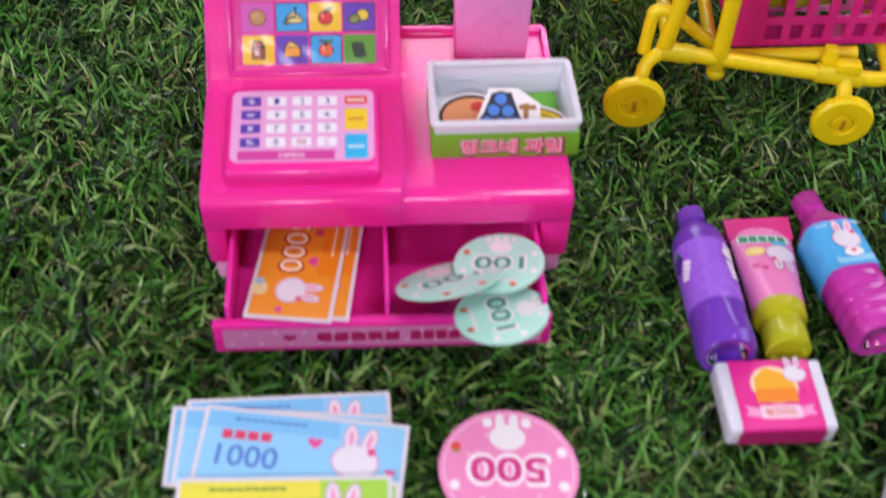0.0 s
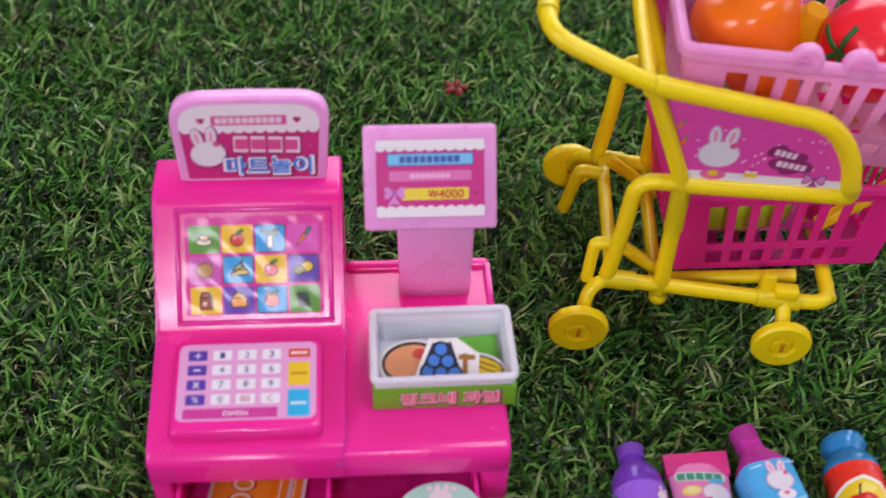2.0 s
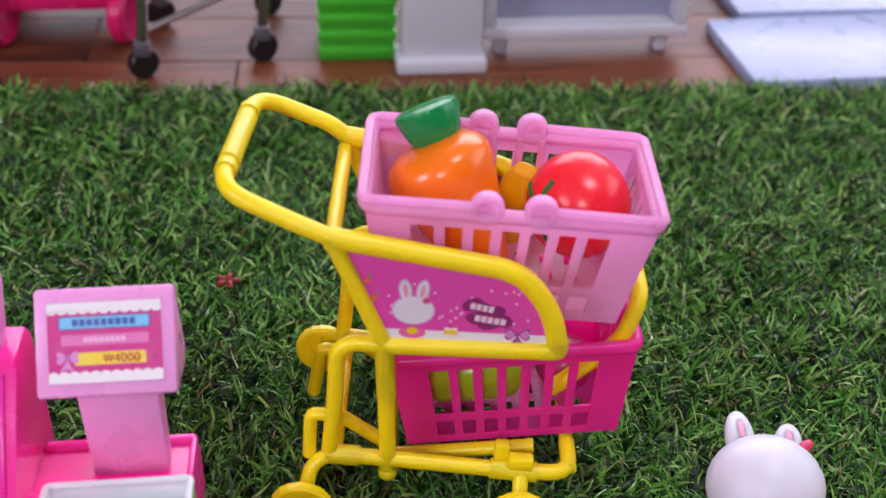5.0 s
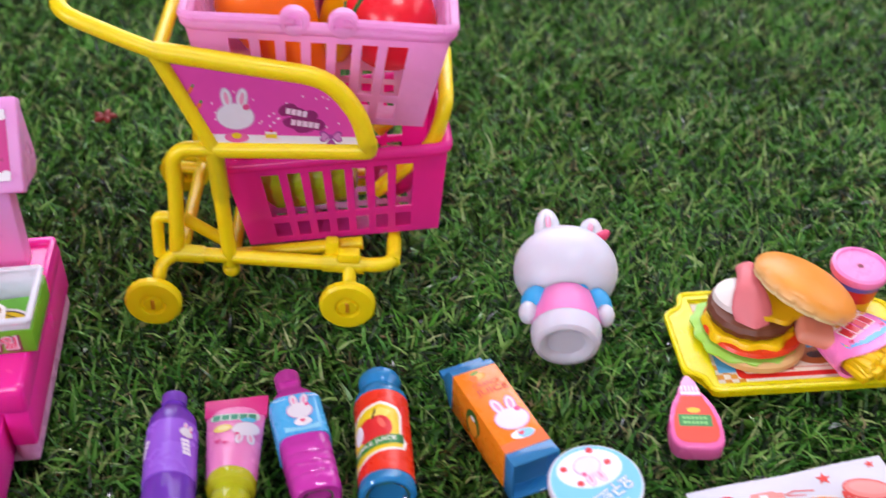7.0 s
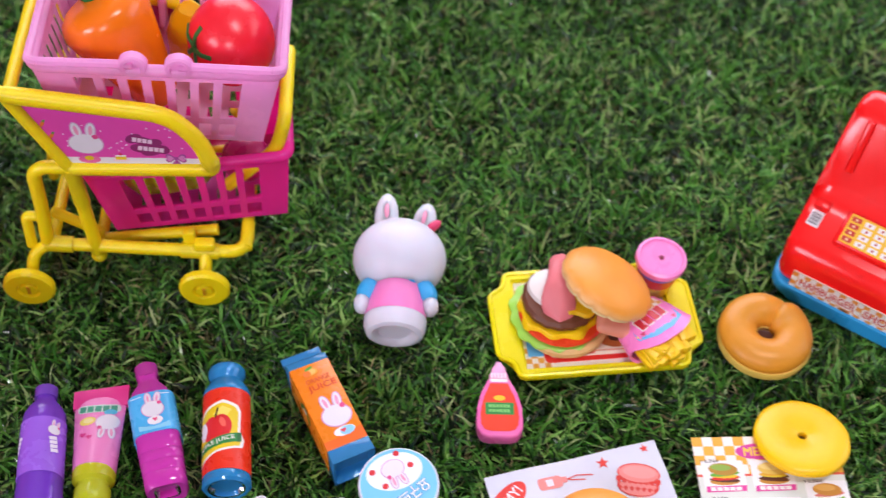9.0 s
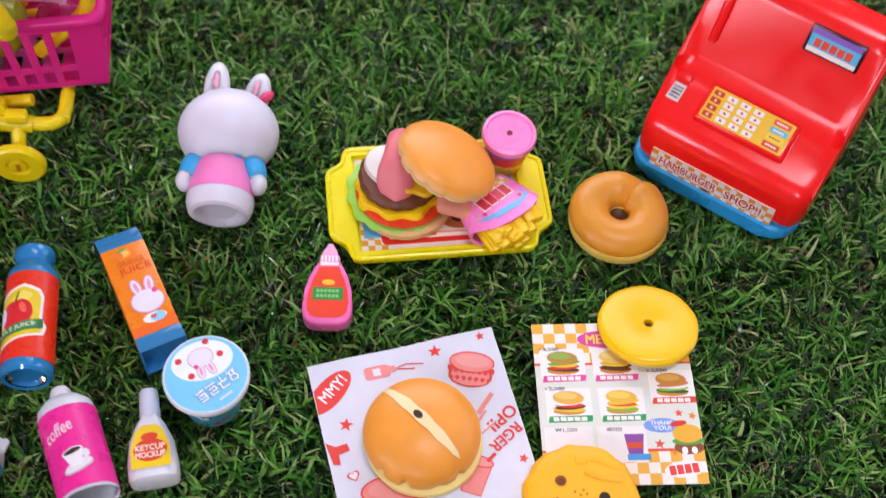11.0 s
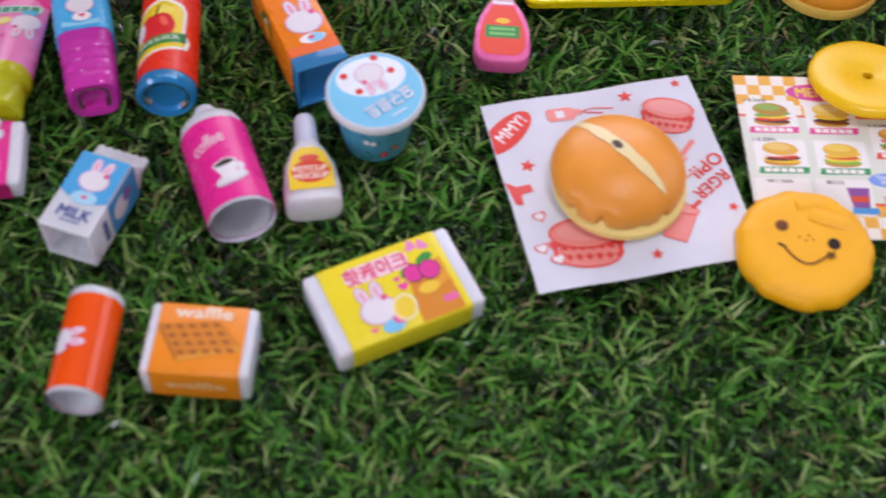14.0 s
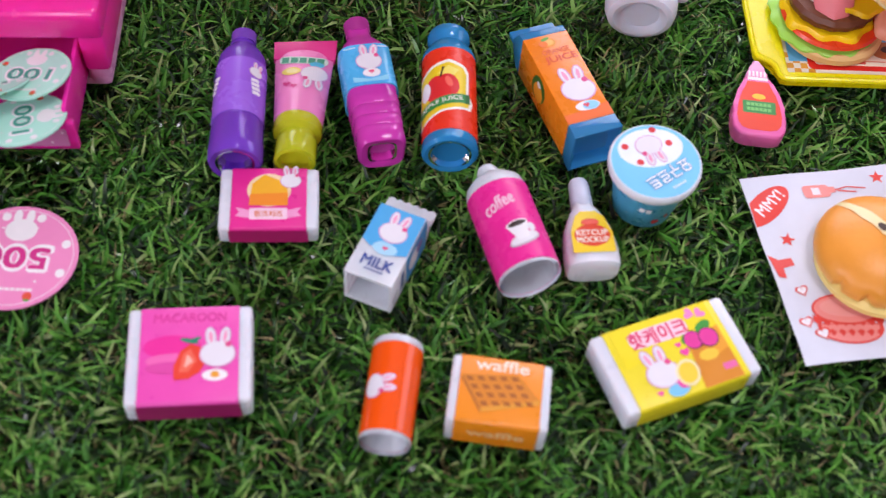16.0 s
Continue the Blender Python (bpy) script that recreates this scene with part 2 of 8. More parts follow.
# ---- printed pictures and words ----
def ell(x, y, rx, ry, col, rot=0.0, n=24):
    a = radians(rot)
    return ("poly", [(x + rx * math.cos(t) * math.cos(a) - ry * math.sin(t) * math.sin(a), y + rx * math.cos(t) * math.sin(a) + ry * math.sin(t) * math.cos(a))
                     for t in (2 * math.pi * i / n for i in range(n))], col)


def rec(x0, y0, x1, y1, col, r=0.0):
    if not r:
        return ("poly", [(x0, y0), (x1, y0), (x1, y1), (x0, y1)], col)
    pts = []
    for cx, cy, s in ((x1 - r, y0 + r, -90), (x1 - r, y1 - r, 0), (x0 + r, y1 - r, 90), (x0 + r, y0 + r, 180)):
        pts += [(cx + r * math.cos(radians(s + k * 22.5)), cy + r * math.sin(radians(s + k * 22.5))) for k in range(5)]
    return ("poly", pts, col)


def star(x, y, r, col, rot=0.0):
    return ("poly", [(x + (r if i % 2 == 0 else r * 0.42) * math.sin(radians(rot + 36 * i)), y + (r if i % 2 == 0 else r * 0.42) * math.cos(radians(rot + 36 * i))) for i in range(10)], col)


def heart(x, y, r, col, rot=0.0):
    a, pts = radians(rot), []
    for i in range(24):
        t = 2 * math.pi * i / 24
        px, py = r * math.sin(t) ** 3, r / 16 * (13 * math.cos(t) - 5 * math.cos(2 * t) - 2 * math.cos(3 * t) - math.cos(4 * t))
        pts.append((x + px * math.cos(a) - py * math.sin(a), y + px * math.sin(a) + py * math.cos(a)))
    return ("poly", pts, col)


def pol(pts, col):
    return ("poly", pts, col)


def line(x0, y0, x1, y1, w, col):
    d = Vector((x1 - x0, y1 - y0)).normalized()
    nx, ny = -d.y * w / 2, d.x * w / 2
    return ("poly", [(x0 + nx, y0 + ny), (x0 - nx, y0 - ny), (x1 - nx, y1 - ny), (x1 + nx, y1 + ny)], col)


def txt(s, x, y, w, h, col, rot=0.0, bold=0.0, slant=0.0):
    """Words fitted into a box w by h about (x, y)."""
    return ("text", (s, x, y, w, h, rot, bold, slant), col)


def bars(x, y, w, h, col, n=5, rot=0.0):
    """Unreadable or trade lettering as plain bars."""
    out, a = [], radians(rot)
    for i in range(n):
        x0 = x - w / 2 + w * i / n
        x1 = x0 + w / n * 0.82
        out.append(("poly", [(x + (px - x) * math.cos(a) - (py - y) * math.sin(a), y + (px - x) * math.sin(a) + (py - y) * math.cos(a))
                             for px, py in ((x0, y - h / 2), (x1, y - h / 2), (x1, y + h / 2), (x0, y + h / 2))], col))
    return out


def plain_figure(x, y, r, rot=0.0, col="#e6e3ea"):
    """A plain white rounded shape with two lobes."""
    a = radians(rot)
    def at(px, py):
        return x + px * math.cos(a) - py * math.sin(a), y + px * math.sin(a) + py * math.cos(a)
    e1, e2 = at(-0.42 * r, 1.15 * r), at(0.42 * r, 1.15 * r)
    rim = "#d9a3cc"
    bow = at(0.62 * r, 0.62 * r)
    return [ell(*e1, 0.35 * r, 0.70 * r, rim, rot + 8), ell(*e2, 0.35 * r, 0.70 * r, rim, rot - 8), ell(x, y, 1.08 * r, 0.90 * r, rim, rot),
            ell(*e1, 0.27 * r, 0.62 * r, col, rot + 8), ell(*e2, 0.27 * r, 0.62 * r, col, rot - 8),
            ell(*e1, 0.12 * r, 0.4 * r, "#ef9cc0", rot + 8), ell(*e2, 0.12 * r, 0.4 * r, "#ef9cc0", rot - 8), ell(x, y, r, 0.82 * r, col, rot),
            ell(*bow, 0.2 * r, 0.2 * r, "#e0508c", 0, 10)]


TEXTS = {}


def text_mesh(s, bold, slant):
    key = (s, bold, slant)
    if key not in TEXTS:
        cu = bpy.data.curves.new("words", "FONT")
        cu.body, cu.offset, cu.shear, cu.resolution_u = s, bold, slant, 3
        ob = new("words", cu)
        me = bpy.data.meshes.new_from_object(ob.evaluated_get(bpy.context.evaluated_depsgraph_get()))
        bpy.data.objects.remove(ob)
        TEXTS[key] = ([v.co.to_2d() for v in me.vertices], [tuple(p.vertices) for p in me.polygons])
        bpy.data.meshes.remove(me)
    return TEXTS[key]


def art(name, shapes, fmap, parent, step=0.0, lift=0.00012, label="", both=False, rough=0.38):
    """Flat printed shapes laid on a surface by fmap(u, v, height), each a hair above the one before."""
    bm, mats, cols, laid = bmesh.new(), [], [], []
    for kind, data, col in shapes:
        if kind == "poly":
            box = (min(p[0] for p in data), min(p[1] for p in data), max(p[0] for p in data), max(p[1] for p in data))
        else:
            far = max(data[3], data[4]) / 2
            box = (data[1] - far, data[2] - far, data[1] + far, data[2] + far)
        k = max([q + 1 for o, q in laid if o[0] < box[2] and box[0] < o[2] and o[1] < box[3] and box[1] < o[3]], default=0)
        laid.append((box, k))
        if col not in cols:
            cols.append(col)
            mats.append(ink(col, rough))
        h, mi = lift + 0.00003 * k, cols.index(col)
        if kind == "poly":
            f = bm.faces.new([bm.verts.new((x, y, h)) for x, y in data])
            f.material_index = mi
        else:
            s, x, y, w, hh, rot, bold, slant = data
            vs, fs = text_mesh(s, 0.0, slant)
            lo = Vector((min(v.x for v in vs), min(v.y for v in vs)))
            hi = Vector((max(v.x for v in vs), max(v.y for v in vs)))
            a, fat = radians(rot), bold * hh
            # heavier strokes: the words laid again, shifted a little, each 3 microns higher
            turns = 0 if not bold else (4 if bold < 0.06 else 8)
            for c, (ox, oy) in enumerate([(0.0, 0.0)] + [(fat * math.cos(2 * math.pi * (i + 0.5) / turns), fat * math.sin(2 * math.pi * (i + 0.5) / turns)) for i in range(turns)]):
                made = []
                for v in vs:
                    px, py = ((v.x - lo.x) / (hi.x - lo.x) - 0.5) * w + ox, ((v.y - lo.y) / (hi.y - lo.y) - 0.5) * hh + oy
                    made.append(bm.verts.new((x + px * math.cos(a) - py * math.sin(a), y + px * math.sin(a) + py * math.cos(a), h + 0.000003 * c)))
                for f in fs:
                    try:
                        bm.faces.new([made[i] for i in f]).material_index = mi
                    except ValueError:
                        pass
    if step:
        us = [v.co.x for v in bm.verts]
        k = math.floor(min(us) / step)
        while k * step < max(us):
            bmesh.ops.bisect_plane(bm, geom=bm.verts[:] + bm.edges[:] + bm.faces[:], plane_co=(k * step, 0, 0), plane_no=(1, 0, 0))
            k += 1
        if both:
            vs = [v.co.y for v in bm.verts]
            k = math.floor(min(vs) / step)
            while k * step < max(vs):
                bmesh.ops.bisect_plane(bm, geom=bm.verts[:] + bm.edges[:] + bm.faces[:], plane_co=(0, k * step, 0), plane_no=(0, 1, 0))
                k += 1
    for v in bm.verts:
        v.co = fmap(v.co.x, v.co.y, v.co.z)
    me = bpy.data.meshes.new(name)
    bm.to_mesh(me)
    bm.free()
    for m in mats:
        me.materials.append(m)
    ob = new(name, me)
    ob.parent = parent
    return tagged(ob, label)


def flat(m):
    return lambda u, v, h: m @ Vector((u, v, h))


def round_side(r, z0=0.0):
    """On the upper side of a lying round thing; u to the right, v towards its top."""
    return lambda u, v, h: Vector((-(r + h) * math.sin(u / r), (r + h) * math.cos(u / r), z0 + v))


def flip(shapes):
    """Turn a picture by half a turn."""
    out = []
    for kind, d, c in shapes:
        if kind == "poly":
            out.append((kind, [(-x, -y) for x, y in d], c))
        else:
            out.append((kind, (d[0], -d[1], -d[2], d[3], d[4], d[5] + 180, d[6], d[7]), c))
    return out


# ---- structure ----
def wood_mat():
    m, nt, b = base_mat("wood_floor")
    co = nt.nodes.new("ShaderNodeTexCoord")
    oi = nt.nodes.new("ShaderNodeObjectInfo")
    mp = nt.nodes.new("ShaderNodeMapping")
    mp.inputs["Scale"].default_value = (2.5, 30, 30)
    nt.links.new(co.outputs["Object"], mp.inputs["Vector"])
    n1 = nt.nodes.new("ShaderNodeTexNoise")
    n1.inputs["Scale"].default_value, n1.inputs["Detail"].default_value, n1.inputs["Distortion"].default_value = 3, 8, 1.2
    nt.links.new(mp.outputs["Vector"], n1.inputs["Vector"])
    ad = nt.nodes.new("ShaderNodeMath")
    ad.operation = "MULTIPLY_ADD"
    ad.inputs[1].default_value = 0.35
    nt.links.new(oi.outputs["Random"], ad.inputs[0])
    nt.links.new(n1.outputs["Fac"], ad.inputs[2])
    cr = nt.nodes.new("ShaderNodeValToRGB")
    cr.color_ramp.elements[0].position, cr.color_ramp.elements[0].color = 0.4, C("#361a0e")
    cr.color_ramp.elements[1].position, cr.color_ramp.elements[1].color = 0.95, C("#82472b")
    nt.links.new(ad.outputs["Value"], cr.inputs["Fac"])
    nt.links.new(cr.outputs["Color"], b.inputs["Base Color"])
    b.inputs["Roughness"].default_value = 0.5
    return m


def wall_mat(h):
    m, nt, b = base_mat("painted_wall")
    varied(nt, b, C(h), 0.04, 2.0, 0.3, 90, 0.75, 0.08)
    return m


FLOOR_Z, MAT_Z, EDGE_Y = -0.022, -0.0185, 0.872
# the room is unseen; its wall tone is set to limit bounce and glare
wood, wall_paint = wood_mat(), wall_mat("#86807a")
bm = bmesh.new()
rbox(bm, -3.2, 3.2, -4.6, 3.2, FLOOR_Z - 0.1, FLOOR_Z - 0.004, 0)
floor = single("floor", bm, wood, Matrix.Identity(4), "brown wooden plank floor", "floor", kind="structure")
bm = bmesh.new()
rbox(bm, -3.2, 3.2, -4.6, 3.2, 2.4, 2.5, 0)
single("ceiling", bm, wall_mat("#cdcac6"), Matrix.Identity(4), "off-white ceiling added out of view to shape the bounced light", "ceiling", kind="structure")


def wall(name, along, lo, hi, at, opening):
    """A 12 cm wall of the added, unseen room, with one window opening."""
    bm = bmesh.new()
    a, b, z0, z1 = opening if opening else (lo, lo, 0, 0)
    spans = [(lo, a, FLOOR_Z, 2.4), (b, hi, FLOOR_Z, 2.4), (a, b, FLOOR_Z, z0), (a, b, z1, 2.4)] if opening else [(lo, hi, FLOOR_Z, 2.4)]
    for p, q, u, v in spans:
        if along == "x":
            rbox(bm, p, q, at, at + 0.12, u, v, 0)
        else:
            rbox(bm, at, at + 0.12, p, q, u, v, 0)
    return single(name, bm, wall_paint, Matrix.Identity(4), "plain beige wall added out of view to shape the bounced light", "wall", kind="structure")


wall("wall_north", "x", -3.2, 3.2, 2.7, (-0.9, 2.1, 0.5, 2.2))
wall("wall_east", "y", -4.6, 3.2, 2.85, (-0.4, 2.2, 0.5, 2.2))
wall("wall_west", "y", -4.6, 3.2, -2.97, (-2.2, -0.8, 1.0, 2.2))
wall("wall_south", "x", -3.2, 3.2, -2.8, (-0.62, -0.14, 1.78, 2.16))


def window_frame_thing(name, along, a, b, at, z0=0.5, z1=2.2):
    m = Matrix.Identity(4)
    w = root(name, m, "white framed window added out of view with a lamp before it", "window")
    tagged(w, kind="structure")
    for k, (p, q, u, v) in enumerate(((a, b, z0, z0 + 0.05), (a, b, z1 - 0.05, z1), (a, a + 0.05, z0 + 0.05, z1 - 0.05), (b - 0.05, b, z0 + 0.05, z1 - 0.05), ((a + b) / 2 - 0.03, (a + b) / 2 + 0.03, z0 + 0.05, z1 - 0.05))):
        bm = bmesh.new()
        if along == "x":
            rbox(bm, p, q, at + 0.03, at + 0.09, u, v, 0.004)
        else:
            rbox(bm, at + 0.03, at + 0.09, p, q, u, v, 0.004)
        part("window_frame", bm, white_plastic, w)


# windows 1, 2 and 4 are unseen, added to go with the fill lamps
window_frame_thing("added_window_1", "x", -0.9, 2.1, 2.7)
window_frame_thing("added_window_2", "y", -0.4, 2.2, 2.85)
window_frame_thing("window_3", "x", -0.62, -0.14, -2.8, 1.78, 2.16)
window_frame_thing("added_window_4", "y", -2.2, -0.8, -2.97, 1.0, 2.2)


def ceiling_light(x, y, w, d):
    lamp = root("ceiling_light", pose(x, y, 2.4), "white rectangular ceiling light", "ceiling light")
    bm = bmesh.new()
    rbox(bm, -w / 2, w / 2, -d / 2, d / 2, -0.06, 0, 0.01)
    part("frame", bm, white_plastic, lamp)


ceiling_light(0.75, 0.1, 0.68, 0.43)

# turf backing
turf_back, nt, b = base_mat("turf_backing")
varied(nt, b, C("#12180c"), 0.3, 200, 0.5, 400, 0.8, 0.1)
bm = bmesh.new()
rbox(bm, -1.0, 1.5, -0.75, EDGE_Y, FLOOR_Z - 0.003, MAT_Z, 0.001)
single("ground", bm, turf_back, pose(0, 0, 0, 0, 0, -1.2), "dark green backing of an artificial grass mat", "ground", kind="structure")


# ---- pink toy cash register ----
REG = pose(0.0325, 0.336, 0.0, 0, -1.5, 0.5)


def icon(k, x, y, col):
    """A small outlined picture of food for one key of the screen."""
    K = "#2a1c1c"
    if k == 0:
        return [ell(x, y - 0.001, 0.0034, 0.0017, K), ell(x, y - 0.001, 0.0029, 0.0012, "#ece2c4"), ell(x, y + 0.0006, 0.0022, 0.0014, K), ell(x, y + 0.0006, 0.0017, 0.0010, "#d9b06a"), ell(x - 0.0006, y + 0.001, 0.0008, 0.0005, "#f0e8d8")]
    if k in (1, 6, 10):
        out = [ell(x, y - 0.0004, 0.0029, 0.0027, K), ell(x - 0.0008, y - 0.0004, 0.0017, 0.0022, col), ell(x + 0.0008, y - 0.0004, 0.0017, 0.0022, col), ell(x - 0.001, y + 0.0004, 0.0005, 0.0009, "#f2a090", 20), line(x, y + 0.0012, x + 0.0003, y + 0.0034, 0.0007, K)]
        out += [ell(x + 0.0013, y + 0.0029, 0.0015, 0.0008, K, 25), ell(x + 0.0013, y + 0.0029, 0.0011, 0.0005, "#3f9a3a", 25)]
        if k == 10:
            out += [ell(x - 0.0013, y + 0.0029, 0.0014, 0.0008, K, -25), ell(x - 0.0013, y + 0.0029, 0.0010, 0.0005, "#3f7a9a", -25)]
        return out
    if k == 2:
        return [rec(x - 0.0013, y - 0.0040, x + 0.0013, y + 0.0014, K), rec(x - 0.0009, y - 0.0036, x + 0.0009, y + 0.0010, "#f3ead2"), line(x - 0.0036, y + 0.0034, x + 0.0030, y + 0.0010, 0.0016, K), line(x - 0.0030, y + 0.0032, x + 0.0024, y + 0.0012, 0.0008, "#3f9a5a"), ell(x + 0.0022, y + 0.0032, 0.0014, 0.0010, K)]
    if k == 3:
        return [pol([(x - 0.0030, y - 0.0040), (x + 0.0002, y + 0.0020), (x + 0.0022, y + 0.0010)], K), pol([(x - 0.0024, y - 0.0030), (x + 0.0003, y + 0.0014), (x + 0.0017, y + 0.0008)], col), ell(x + 0.0020, y + 0.0028, 0.0018, 0.0009, K, 60), ell(x + 0.0020, y + 0.0028, 0.0013, 0.0005, "#3f9a7a", 60)]
    if k == 4:
        return [ell(x, y, 0.0034, 0.0032, "#6a4a2a"), ell(x, y, 0.0030, 0.0028, col), ell(x - 0.0006, y + 0.0006, 0.0018, 0.0014, "#c79a62")]
    if k == 5:
        out = []
        for i in range(3):
            out += [ell(x - 0.0006 + 0.0010 * i, y - 0.0002 - 0.0005 * i, 0.0034, 0.0013, K, 48 - 22 * i), ell(x - 0.0006 + 0.0010 * i, y - 0.0002 - 0.0005 * i, 0.0029, 0.0008, "#e8d88a", 48 - 22 * i)]
        return out + [line(x + 0.0012, y + 0.0020, x + 0.0018, y + 0.0040, 0.0010, K)]
    if k == 7:
        return [ell(x + 0.0014, y + 0.0006, 0.0026, 0.0024, K), ell(x + 0.0014, y + 0.0006, 0.0021, 0.0019, "#e8cc3a"), ell(x - 0.0018, y - 0.0008, 0.0024, 0.0020, K), ell(x - 0.0018, y - 0.0008, 0.0018, 0.0014, "#8a9a3a"), line(x - 0.0032, y - 0.0002, x - 0.0006, y - 0.0012, 0.0004, K)]
    if k == 8:
        return [pol([(x - 0.0026, y - 0.0036), (x + 0.0026, y - 0.0036), (x + 0.0026, y + 0.0012), (x + 0.0012, y + 0.0036), (x - 0.0018, y + 0.0036), (x - 0.0026, y + 0.0014)], K), rec(x - 0.0021, y - 0.0031, x + 0.0010, y + 0.0008, col), rec(x + 0.0012, y - 0.0031, x + 0.0022, y + 0.0006, "#8a3a22"), rec(x - 0.0016, y + 0.0016, x + 0.0010, y + 0.0028, "#c8603a"), rec(x - 0.0014, y - 0.0020, x + 0.0002, y - 0.0004, "#e8d8c8")]
    if k == 9:
        return [pol([(x - 0.0032, y - 0.0030), (x + 0.0034, y - 0.0030), (x + 0.0032, y + 0.0012), (x - 0.0006, y + 0.0036), (x - 0.0032, y + 0.0010)], K), pol([(x - 0.0027, y - 0.0025), (x + 0.0029, y - 0.0025), (x + 0.0027, y + 0.0008), (x - 0.0027, y + 0.0006)], col), pol([(x - 0.0024, y + 0.0010), (x + 0.0024, y + 0.0011), (x - 0.0006, y + 0.0031)], "#f4c86a")]
    return [ell(x + 0.0011 * i - 0.0004 * j, y - 0.0022 + 0.0018 * j, 0.0014, 0.0013, "#1c3a1c" if (i + j) % 2 else "#122412", 0, 12) for j in range(3) for i in range(-1, 2)]


def cash_register():
    reg = root("toy_cash_register", REG, "hot pink plastic toy cash register with open drawer on the grass", "toy register")
    pale = plastic("#f3a6d6", 0.3, 0.1)
    bm = bmesh.new()
    rbox(bm, -0.0665, 0.0665, 0.003, 0.1045, 0.0, 0.0042, 0.002, 2)
    rbox(bm, -0.0668, -0.0600, 0.0028, 0.118, 0.0, 0.018, 0.003, 3)
    rbox(bm, 0.0570, 0.0668, 0.0028, 0.1044, 0.0, 0.018, 0.003, 3)
    part("base", bm, pale, reg, "pale pink foot of the register")
    # deck of both halves, cheeks beside the drawer, back
    bm = bmesh.new()
    prism(bm, [(0.0, 0.031), (0.0, 0.0440), (0.004, 0.0468), (0.1005, 0.0412), (0.1050, 0.0370), (0.1050, 0.031)], 0.0025, 0.0685, 0.0025, 3)
    part("shelf_deck", bm, hot_pink, reg)
    bm = bmesh.new()
    prism(bm, [(0.0, 0.031), (0.0, 0.044), (0.004, 0.0475), (0.053, 0.0525), (0.056, 0.054), (0.0895, 0.094), (0.093, 0.0965), (0.112, 0.0965), (0.118, 0.09), (0.118, 0.031)], -0.0685, 0.006, 0.003, 3)
    part("tower", bm, hot_pink, reg)
    for x0, x1, y0 in ((-0.0683, -0.0605, 0.0004), (0.0575, 0.0683, 0.0004)):
        bm = bmesh.new()
        rbox(bm, x0, x1, y0, 0.1176 if x0 < 0 else 0.1046, 0.012, 0.036, 0.002)
        part("cheek", bm, hot_pink, reg)
    bm = bmesh.new()
    rbox(bm, -0.060, 0.057, 0.09, 0.1042, 0.012, 0.036, 0.002)
    part("back_wall", bm, hot_pink, reg)
    bm = bmesh.new()
    rbox(bm, 0.006, 0.0680, 0.0985, 0.1048, 0.034, 0.0432, 0.0022, 3)
    rbox(bm, 0.0655, 0.0683, 0.062, 0.1005, 0.034, 0.0440, 0.001)
    part("back_ledge", bm, hot_pink, reg)
    # drawer
    bm = bmesh.new()
    rbox(bm, -0.0585, 0.0555, -0.032, 0.07, 0.005, 0.0065, 0)
    drawer = part("drawer", bm, hot_pink, reg)
    for name, x0, x1, z0 in (("drawer_side", -0.0595, -0.0577, 0.0045), ("drawer_side", 0.0547, 0.0565, 0.0045), ("divider", -0.0022, -0.0006, 0.0065)):
        bm = bmesh.new()
        rbox(bm, x0, x1, -0.032, 0.07, z0, 0.026, 0.0004)
        part(name, bm, hot_pink, drawer)
    bm = bmesh.new()
    rbox(bm, -0.0645, 0.0585, -0.0350, -0.0315, 0.0035, 0.0195, 0.0008)
    front = part("drawer_front", bm, hot_pink, drawer)
    fm = pose(-0.003, -0.0351, 0.0115, 90, 0, 0)
    sh = [rec(-0.058, -0.0055, 0.058, 0.0055, "#d77fb4", 0.001)]
    for i in range(22):
        sh.append(ell(-0.055 + 0.0053 * i, (0.003 if i % 2 else -0.003), 0.0006, 0.0006, "#f3d9e8", 0, 10))
    sh += [heart(-0.034, 0, 0.0026, "#b0175f")] + bars(-0.0085, 0, 0.031, 0.0052, "#b0175f", 5) + bars(0.024, 0, 0.028, 0.0052, "#b0175f", 6)
    art("printed_strip", sh, flat(fm), drawer)
    # keypad
    km = pose(-0.031, 0.0275, 0.0515, 8.0, 0, 0)
    bm = bmesh.new()
    rbox(bm, -0.0285, 0.0285, -0.0205, 0.0205, -0.004, 0.0060, 0.0030, 4, km)
    keypad = part("keypad", bm, plastic(HOT, 0.2, 0.05), reg)
    face = flat(km @ pose(0, 0.0012, 0.0060))
    kf = lambda u, v, h: face(u, 0.92 * v, h)
    sh = [rec(-0.0262, -0.0182, 0.0262, 0.0182, "#e9a8d6", 0.003), rec(-0.0235, -0.0172, 0.0118, -0.0125, "#d43f9c", 0.0004)]
    cells = [["+", "1", "2", "3"], ["-", "4", "5", "6"], ["x", "7", "8", "9"], ["%", "0", "00", "C"]]
    for r, row in enumerate(cells):
        y = 0.0127 - 0.0070 * r
        for c, ch in enumerate(row):
            x = -0.0192 + 0.0094 * c
            sh.append(rec(x - 0.0036, y - 0.0024, x + 0.0036, y + 0.0024, "#5b3aa8" if c == 0 else "#f1eef4", 0.0005))
            sh.append(txt(ch, x, y, (0.0036 if len(ch) > 1 else 0.0018) if ch not in "+-x%" else 0.0027, 0.0030 if ch not in "+-x%" else (0.0027 if ch != "-" else 0.0008), "#e8e2f6" if c == 0 else ("#c4316e" if ch in ("00", "C") else "#5a3a8a"), 0, 0.01))
